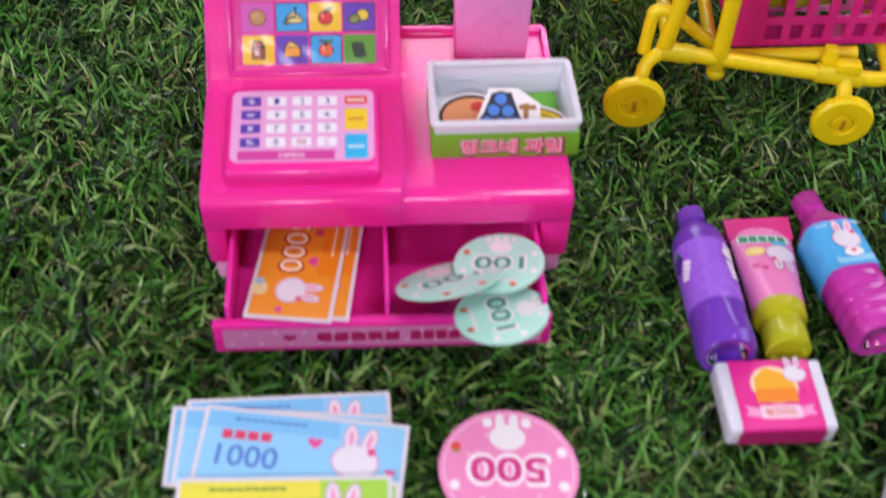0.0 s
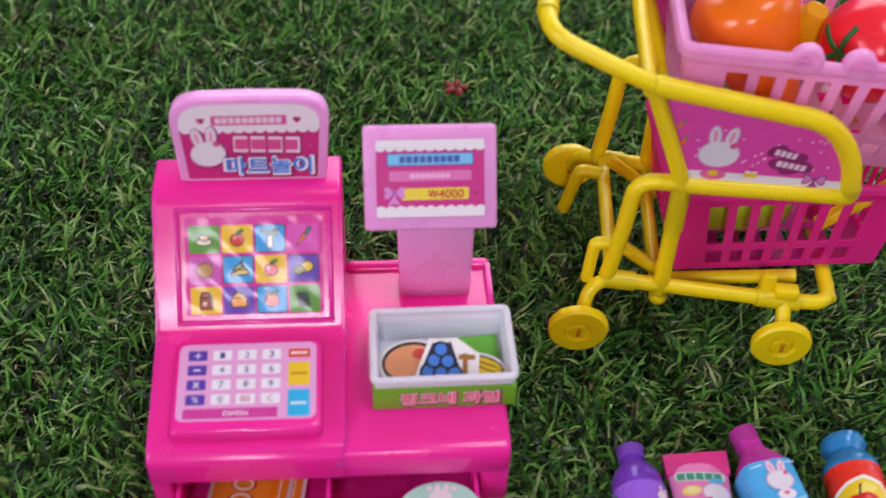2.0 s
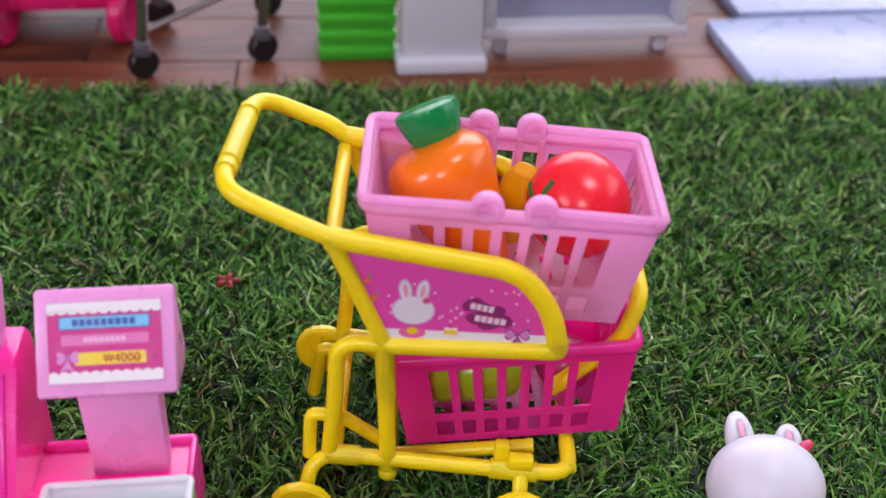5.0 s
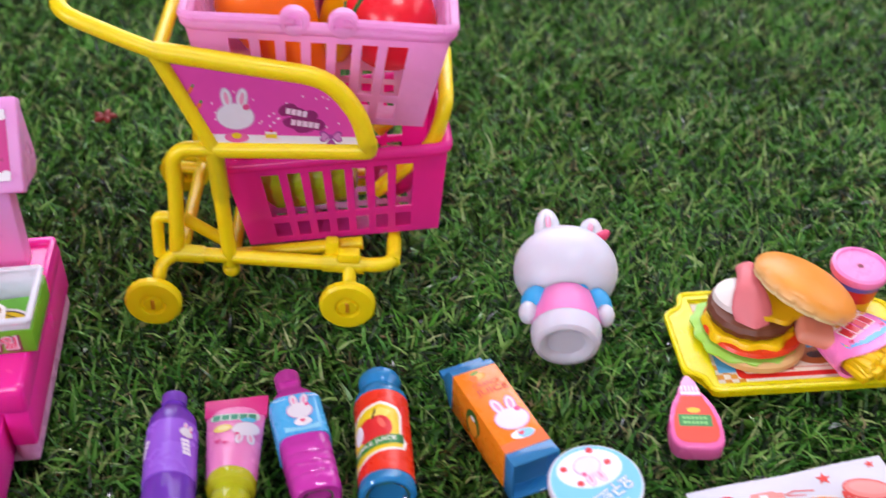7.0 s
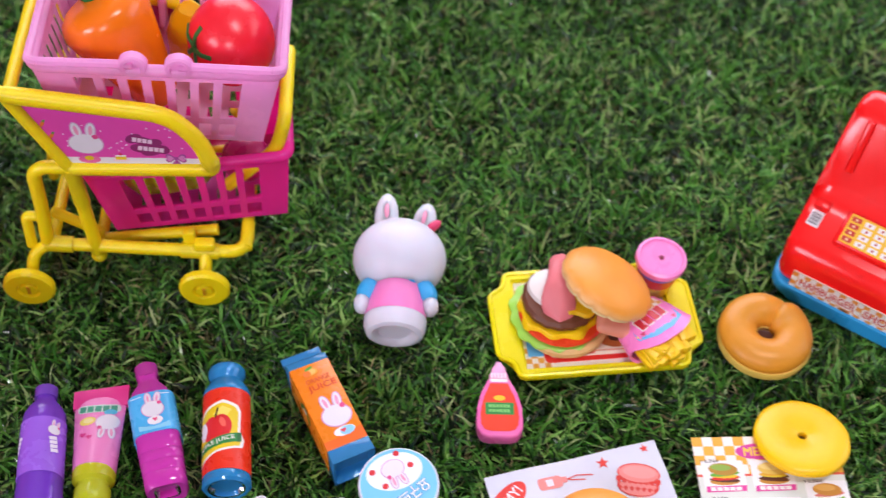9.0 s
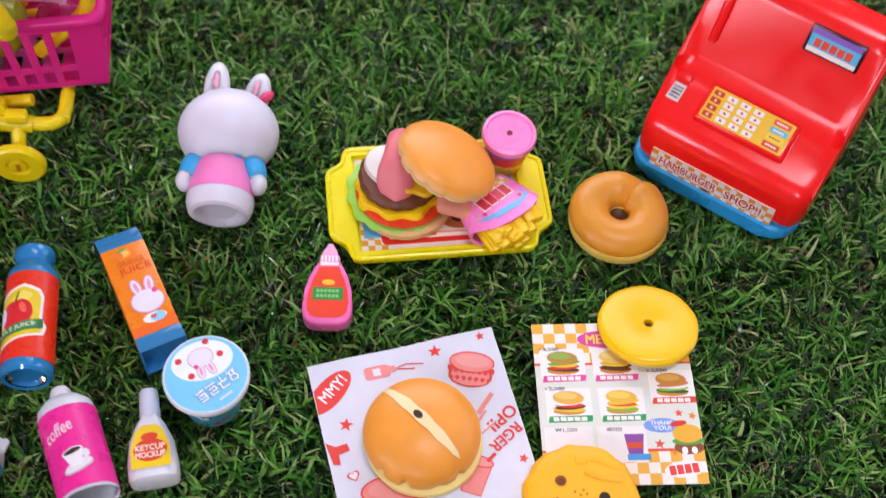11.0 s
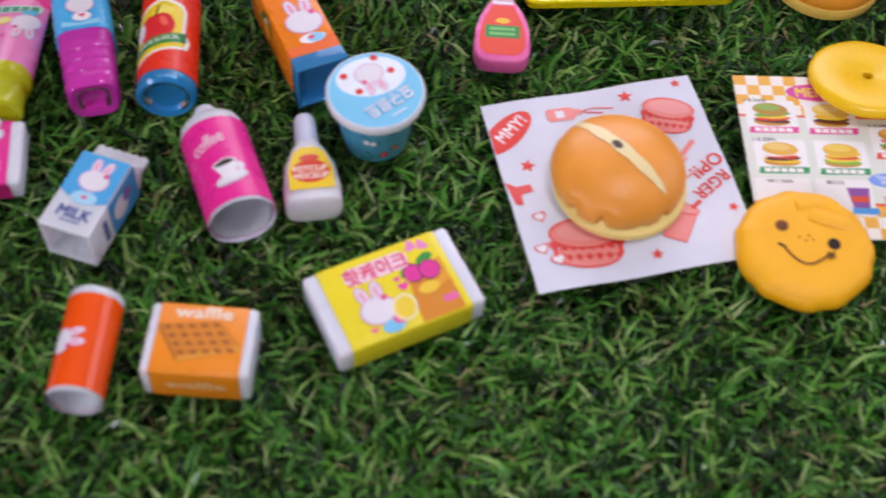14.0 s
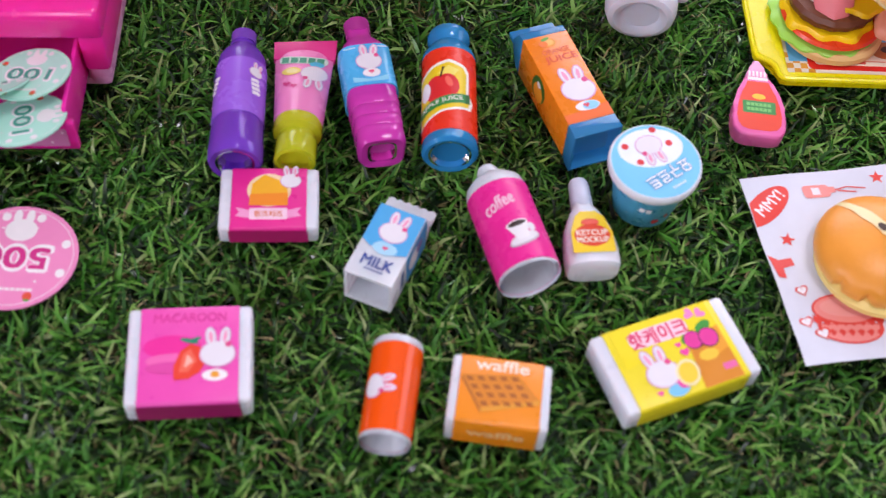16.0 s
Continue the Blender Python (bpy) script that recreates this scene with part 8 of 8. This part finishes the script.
    rbox(bm, 0.0490, 0.0770, 0.0060, 0.0200, -0.004, 0.0012, 0.0008, 2, sm)
    win = part("display_window", bm, plastic("#3a1020", 0.2), b, "display window")
    sh = [rec(-0.0125, -0.0060, 0.0125, 0.0060, "#5ab8e0"), rec(-0.0125, 0.0030, 0.0125, 0.0060, "#8a5ac0"), rec(-0.0125, -0.0060, 0.0125, -0.0036, "#efeae6")] + bars(0, -0.0008, 0.020, 0.0042, "#e2452f", 5)
    art("display_print", sh, flat(sm @ pose(0.063, 0.013, 0.0012)), win)
    lm = pose(0.0042, 0.0205, 0.0397, 16.5, 0, 0)
    bm = bmesh.new()
    rbox(bm, -0.0042, 0.0042, 0.0055, 0.0110, -0.002, 0.0042, 0.0012, 2, lm)
    part("scanner_bump", bm, red, b)
    bm = bmesh.new()
    rbox(bm, -0.0034, 0.0034, -0.0050, 0.0050, 0, 0.0006, 0.0002, 1, lm)
    st = part("barcode_sticker", bm, ink("#e4e2e4"), b, "white barcode sticker")
    art("barcode", [rec(-0.0026, -0.0036 + 0.0010 * i, 0.0026, -0.0036 + 0.0010 * i + (0.0003 if i % 2 else 0.0006), "#2a2a30") for i in range(7)], flat(lm @ pose(0, 0, 0.0006)), st)


red_register()


# ---- things on the wooden floor beyond the mat ----
def planks():
    random.seed(3)
    w, n = 0.085, 0
    for r in range(12):
        y = 0.86 + w * r
        x = -1.3 - random.uniform(0, 0.5)
        while x < 1.7:
            L = random.choice((0.6, 0.8, 0.9))
            bm = bmesh.new()
            rbox(bm, 0, L - 0.0012, 0, w - 0.0012, 0, 0.004, 0.0006, 1)
            p = part("plank", bm, wood, floor, smooth=False)
            p.location = (x, y, FLOOR_Z - 0.004)
            x += L
            n += 1


planks()


def chrome_cart():
    m = pose(0.012, 0.918, FLOOR_Z, 0, 0, 6)
    c = root("metal_shopping_cart", m, "small chrome wire toy cart on the wooden floor", "toy cart")
    chrome, nt_, b_ = base_mat("chrome")
    b_.inputs["Base Color"].default_value, b_.inputs["Metallic"].default_value, b_.inputs["Roughness"].default_value = (0.40, 0.40, 0.42, 1), 1.0, 0.3
    black = plastic("#141416", 0.45)
    for x, y in ((0.0, 0.0), (0.090, 0.018), (0.012, 0.095), (0.100, 0.108)):
        bm = bmesh.new()
        tube(bm, [(x, y, 0.024), (x + 0.004, y, 0.060), (x + 0.002, y, 0.120)], 0.0042, 10, 0.02)
        part("leg", bm, chrome, c)
        bm = bmesh.new()
        lathe(bm, [(0, -0.005), (0.0105, -0.005), (0.012, -0.003), (0.012, 0.003), (0.0105, 0.005), (0, 0.005)], 24, pose(x, y, 0.012, 90, 0, 30))
        part("caster", bm, black, c, "black caster wheel")
        bm = bmesh.new()
        rbox(bm, x - 0.006, x + 0.006, y - 0.007, y + 0.007, 0.018, 0.030, 0.002)
        part("caster_fork", bm, plastic("#55555a", 0.35), c)
    for a, b2 in (((0.0, 0.0, 0.036), (0.090, 0.018, 0.066)), ((0.012, 0.095, 0.036), (0.100, 0.108, 0.066)), ((0.0, 0.0, 0.105), (0.012, 0.095, 0.105)), ((0.090, 0.018, 0.105), (0.100, 0.108, 0.105))):
        bm = bmesh.new()
        tube(bm, [a, b2], 0.0030, 8)
        part("frame_bar", bm, chrome, c)
    for k in range(5):
        z = 0.112 + 0.016 * k
        bm = bmesh.new()
        tube(bm, [(-0.006, -0.004, z), (0.098, 0.014, z), (0.108, 0.112, z), (0.006, 0.098, z)], 0.0014, 6, 0.004, True)
        part("basket_wire", bm, chrome, c)


def pink_cart():
    m = pose(-0.105, 0.979, FLOOR_Z, 0, 0, 3)
    c = root("pink_doll_cart", m, "pink plastic doll cart on the wooden floor", "toy cart")
    pk = plastic("#d81a6a", 0.25, 0.05)
    for x in (0.0, 0.095):
        for y in (0.0, 0.08):
            bm = bmesh.new()
            lathe(bm, [(0, -0.007), (0.020, -0.007), (0.023, -0.004), (0.023, 0.004), (0.020, 0.007), (0.010, 0.005), (0, 0.005)], 28, pose(x, y, 0.023, 90, 0, 75))
            part("wheel", bm, pk, c)
    bm = bmesh.new()
    rbox(bm, -0.060, 0.090, 0.0, 0.080, 0.026, 0.052, 0.004)
    part("deck", bm, pk, c)
    bm = bmesh.new()
    rbox(bm, -0.012, 0.107, -0.006, 0.086, 0.052, 0.120, 0.008, 3)
    part("body", bm, plastic("#ee4a9a", 0.25, 0.05), c)


def green_crate():
    m = pose(0.1722, 0.969, FLOOR_Z, 0, 0, 1)
    c = root("green_crate", m, "green ribbed plastic crate on the wooden floor", "crate")
    g = plastic("#3fae2a", 0.35, 0.05)
    bm = bmesh.new()
    rbox(bm, -0.0290, 0.0290, -0.026, 0.030, 0.0, 0.130, 0.002)
    part("body", bm, g, c)
    for k in range(9):
        bm = bmesh.new()
        rbox(bm, -0.0305, 0.0305, -0.0285, 0.0315, 0.004 + 0.0135 * k, 0.012 + 0.0135 * k, 0.002)
        part("rib", bm, g, c)


def white_shelf():
    m = pose(0.237, 0.929, FLOOR_Z, 0, 0, 2)
    c = root("white_display_stand", m, "white plastic display stand on the wooden floor", "stand")
    wp = plastic("#c9cbd4", 0.35, 0.05)
    bm = bmesh.new()
    rbox(bm, -0.0310, 0.0310, -0.006, 0.018, 0.010, 0.150, 0.002)
    part("post", bm, wp, c)
    bm = bmesh.new()
    rbox(bm, -0.0355, 0.0345, -0.014, 0.024, 0.0, 0.012, 0.003)
    part("foot", bm, wp, c)
    bm = bmesh.new()
    for x0, x1, z0, z1 in ((0.034, 0.197, 0.016, 0.026), (0.034, 0.197, 0.104, 0.114), (0.034, 0.044, 0.026, 0.104), (0.187, 0.197, 0.026, 0.104)):
        rbox(bm, x0, x1, 0.012, 0.044, z0, z1, 0.0015)
    part("frame", bm, wp, c)
    bm = bmesh.new()
    rbox(bm, 0.042, 0.189, 0.034, 0.042, 0.024, 0.106, 0)
    part("back_panel", bm, plastic("#8f93ac", 0.35), c, "grey blue back panel")
    for x in (0.050, 0.180):
        bm = bmesh.new()
        rbox(bm, x - 0.005, x + 0.005, 0.022, 0.040, 0.0, 0.017, 0.001)
        part("leg", bm, wp, c)


def white_boards():
    for k, (x, y, w, d, rz, z) in enumerate(((0.600, 0.930, 0.135, 0.060, 4, 0.0), (0.640, 1.060, 0.150, 0.060, 3, 0.0), (0.62, 1.19, 0.150, 0.055, -2, 0.0))):
        bm = bmesh.new()
        rbox(bm, -w, w, -d, d, 0, 0.012, 0.003, 2)
        single("white_tray", bm, plastic("#98a4c6", 0.3, 0.05), pose(x, y + 0.013, FLOOR_Z + z, 0, 0, rz), "glossy white plastic tray lying on the wooden floor", "tray", "white trays")


chrome_cart()
pink_cart()
green_crate()
white_shelf()
white_boards()
bm = bmesh.new()
for k in range(5):
    ball(bm, (0.004 * math.cos(k * 1.3), 0.004 * math.sin(k * 1.3), 0.002), 0.0035, 0.002, 0.0018, 10, 6, pose(0, 0, 0, 0, 0, 70 * k))
single("red_petals", bm, soft_foam("#7a1c14", "red_scrap"), pose(0.0955, 0.6130, -0.001), "small dark red scrap caught in the grass", "scrap")


# ---- artificial grass ----
def low_map(cell, x0, y0, nx, ny):
    """Lowest underside of the things over each cell of the mat."""
    low = np.full((nx, ny), 9.0)
    bpy.context.view_layer.update()
    skip = ("floor", "ground", "ceiling", "wall", "window", "plank", "ceiling_light", "frame")
    for ob in scene.objects:
        if ob.type != "MESH" or ob.name.split(".")[0] in skip or ob.name.startswith("wall_"):
            continue
        me, mw = ob.data, np.array(ob.matrix_world)
        co = np.empty(len(me.vertices) * 3)
        me.vertices.foreach_get("co", co)
        co = co.reshape(-1, 3) @ mw[:3, :3].T + mw[:3, 3]
        if co[:, 2].min() > 0.02:
            continue
        me.calc_loop_triangles()
        tri = np.empty(len(me.loop_triangles) * 3, dtype=np.int32)
        me.loop_triangles.foreach_get("vertices", tri)
        tri = tri.reshape(-1, 3)
        a, b, c = co[tri[:, 0]], co[tri[:, 1]], co[tri[:, 2]]
        size = np.maximum(np.linalg.norm(b - a, axis=1), np.linalg.norm(c - a, axis=1))
        for lo, hi, n in ((0, 0.003, 2), (0.003, 0.012, 8), (0.012, 0.6, 60)):
            k = (size >= lo) & (size < hi)
            if not k.any():
                continue
            for i in range(n + 1):
                for j in range(n + 1 - i):
                    u, v = i / n, j / n
                    p = a[k] * (1 - u - v) + b[k] * u + c[k] * v
                    ix, iy = ((p[:, 0] - x0) / cell).astype(int), ((p[:, 1] - y0) / cell).astype(int)
                    ok = (ix >= 0) & (ix < nx) & (iy >= 0) & (iy < ny)
                    np.minimum.at(low, (ix[ok], iy[ok]), p[ok, 2])
    return low


CELL, GX, GY, NX, NY = 0.0015, -0.4, 0.0, 900, 600
LOW = low_map(CELL, GX, GY, NX, NY)


def roof_over(x, y):
    ix, iy = ((x - GX) / CELL).astype(int), ((y - GY) / CELL).astype(int)
    ok = (ix >= 0) & (ix < NX) & (iy >= 0) & (iy < NY)
    out = np.full(x.shape, 9.0)
    out[ok] = LOW[ix[ok], iy[ok]]
    return out


def turf_mat():
    m, nt, b = base_mat("grass_fibre")
    geo = nt.nodes.new("ShaderNodeNewGeometry")
    cr = nt.nodes.new("ShaderNodeValToRGB")
    e = cr.color_ramp.elements
    e[0].position, e[0].color = 0.0, C("#081c07")
    e[1].position, e[1].color = 1.0, C("#a0b078")
    for p, h in ((0.28, "#0f300c"), (0.53, "#3b7a25"), (0.79, "#639f3b"), (0.93, "#8ab25a")):
        k = e.new(p)
        k.color = C(h)
    nt.links.new(geo.outputs["Random Per Island"], cr.inputs["Fac"])
    tc = nt.nodes.new("ShaderNodeTexCoord")
    nz = nt.nodes.new("ShaderNodeTexNoise")
    nz.inputs["Scale"].default_value = 14
    nt.links.new(tc.outputs["Object"], nz.inputs["Vector"])
    mr = nt.nodes.new("ShaderNodeMapRange")
    mr.inputs["To Min"].default_value, mr.inputs["To Max"].default_value = 0.7, 1.3
    nt.links.new(nz.outputs["Fac"], mr.inputs["Value"])
    mu = nt.nodes.new("ShaderNodeMix")
    mu.data_type, mu.blend_type = "RGBA", "MULTIPLY"
    mu.inputs["Factor"].default_value = 1.0
    nt.links.new(cr.outputs["Color"], mu.inputs["A"])
    nt.links.new(mr.outputs["Result"], mu.inputs["B"])
    nt.links.new(mu.outputs["Result"], b.inputs["Base Color"])
    gl = nt.nodes.new("ShaderNodeValToRGB")
    g = gl.color_ramp.elements
    g[0].position, g[0].color = 0.0, (0.12, 0.12, 0.12, 1)
    g[1].position, g[1].color = 0.35, (0.5, 0.5, 0.5, 1)
    fr = nt.nodes.new("ShaderNodeMath")
    fr.operation = "FRACT"
    ml = nt.nodes.new("ShaderNodeMath")
    ml.operation = "MULTIPLY"
    ml.inputs[1].default_value = 37.0
    nt.links.new(geo.outputs["Random Per Island"], ml.inputs[0])
    nt.links.new(ml.outputs["Value"], fr.inputs[0])
    nt.links.new(fr.outputs["Value"], gl.inputs["Fac"])
    nt.links.new(gl.outputs["Color"], b.inputs["Roughness"])
    b.inputs["Specular IOR Level"].default_value = 0.38
    return m


def thatch_mat():
    m, nt, b = base_mat("thatch_fibre")
    geo = nt.nodes.new("ShaderNodeNewGeometry")
    cr = nt.nodes.new("ShaderNodeValToRGB")
    cr.color_ramp.elements[0].color, cr.color_ramp.elements[1].color = C("#544c2c"), C("#b0a272")
    nt.links.new(geo.outputs["Random Per Island"], cr.inputs["Fac"])
    nt.links.new(cr.outputs["Color"], b.inputs["Base Color"])
    b.inputs["Roughness"].default_value = 0.55
    return m


def fibres(name, count, xr, yr, length, width, rise, curl, material, label, seed, per_tuft=9):
    """Bent ribbons rooted in the mat, four cross sections each and a point."""
    rng = np.random.default_rng(seed)
    # tufts: several fibres spring from one hole of the backing and splay
    tufts = count // per_tuft
    nx = max(1, int(math.sqrt(tufts * (xr[1] - xr[0]) / (yr[1] - yr[0]))))
    ny = tufts // nx
    tufts = nx * ny
    gi, gj = np.divmod(np.arange(tufts), ny)
    cx = xr[0] + (gi + 0.5 + rng.uniform(-0.55, 0.55, tufts)) * (xr[1] - xr[0]) / nx
    cy = yr[0] + (gj + 0.5 + rng.uniform(-0.55, 0.55, tufts)) * (yr[1] - yr[0]) / ny
    own = rng.integers(0, tufts, count)
    spread = rng.normal(0, 0.0016, (2, count))
    x, y = cx[own] + spread[0], cy[own] + spread[1]
    keep = y < EDGE_Y - 0.021 * x - 0.002
    x, y, own = x[keep], y[keep], own[keep]
    n = len(x)
    patch = 0.8 * np.sin(x * 61 + 1.7 * np.sin(y * 47)) + 0.9 * np.cos(y * 53 + 1.3 * np.sin(x * 39))
    az = patch * 1.2 + rng.normal(0, 0.9, tufts)[own] + rng.normal(0, 1.3, n)
    ln = rng.uniform(*length, n)
    up = rng.uniform(*rise, n)
    wd = rng.uniform(*width, n)
    bend = rng.normal(0, curl, n)
    S = 4
    P = np.zeros((n, S + 1, 3))
    P[:, 0] = np.stack((x, y, np.full(n, MAT_Z - 0.001)), 1)
    a, e = az.copy(), up.copy()
    for k in range(S):
        st = ln / S
        P[:, k + 1, 0] = P[:, k, 0] + np.cos(a) * np.cos(e) * st
        P[:, k + 1, 1] = P[:, k, 1] + np.sin(a) * np.cos(e) * st
        P[:, k + 1, 2] = P[:, k, 2] + np.sin(e) * st
        a = a + bend / S
        e = e - rng.uniform(0.12, 0.5, n)
    P[:, :, 2] = np.maximum(P[:, :, 2], MAT_Z - 0.001)
    for k in range(1, S + 1):
        roof = roof_over(P[:, k, 0], P[:, k, 1])
        cap = np.where(roof < 0.012, roof - 0.0008, 9.0)
        P[:, k, 2] = np.minimum(P[:, k, 2], cap)
    tw = az + math.pi / 2 + rng.normal(0, 0.5, n)
    side = np.stack((np.cos(tw), np.sin(tw), rng.normal(0, 0.35, n)), 1) * (wd / 2)[:, None]
    shape = (0.8, 1.0, 0.95, 0.65)
    V = np.zeros((n, 2 * S + 1, 3))
    for k in range(S):
        V[:, 2 * k], V[:, 2 * k + 1] = P[:, k] - side * shape[k], P[:, k] + side * shape[k]
    V[:, 2 * S] = P[:, S]
    base = (np.arange(n) * (2 * S + 1))[:, None]
    quads = np.concatenate([base + np.array([[2 * k, 2 * k + 1, 2 * k + 3, 2 * k + 2]]) for k in range(S - 1)], 1).reshape(-1, 4)
    tris = (base + np.array([[2 * S - 2, 2 * S - 1, 2 * S]])).reshape(-1, 3)
    me = bpy.data.meshes.new(name)
    me.vertices.add(V.shape[0] * V.shape[1])
    me.vertices.foreach_set("co", V.reshape(-1).astype(np.float32))
    loops = np.concatenate((quads.reshape(-1), tris.reshape(-1))).astype(np.int32)
    me.loops.add(len(loops))
    me.loops.foreach_set("vertex_index", loops)
    starts = np.concatenate((np.arange(len(quads)) * 4, len(quads) * 4 + np.arange(len(tris)) * 3)).astype(np.int32)
    me.polygons.add(len(starts))
    me.polygons.foreach_set("loop_start", starts)
    me.update(calc_edges=True)
    me.validate()
    me.polygons.foreach_set("use_smooth", [True] * len(me.polygons))
    me.materials.append(material)
    ob = new(name, me)
    return tagged(ob, label, "grass", kind="stuff")


grass, thatch = turf_mat(), thatch_mat()
fibres("artificial_grass", 200000, (-0.32, 0.86), (0.06, 0.885), (0.018, 0.027), (0.0012, 0.0024), (0.9, 1.5), 1.5, grass, "dense green plastic fibres of an artificial grass mat", 1)
fibres("grass_thatch", 40000, (-0.32, 0.86), (0.06, 0.885), (0.015, 0.024), (0.0008, 0.0014), (0.7, 1.4), 5.5, thatch, "curly tan fibres between the green grass fibres", 2, 6)
fibres("outer_grass", 25000, (-0.98, -0.32), (-0.6, 0.885), (0.024, 0.036), (0.0022, 0.0034), (0.85, 1.45), 1.0, grass, "green plastic fibres at the outer mat", 3)
fibres("outer_grass", 32000, (0.86, 1.45), (-0.6, 0.885), (0.024, 0.036), (0.0022, 0.0034), (0.85, 1.45), 1.0, grass, "green plastic fibres at the outer mat", 4)
fibres("outer_grass", 25000, (-0.32, 0.86), (-0.6, 0.06), (0.024, 0.036), (0.0022, 0.0034), (0.85, 1.45), 1.0, grass, "green plastic fibres at the outer mat", 5)
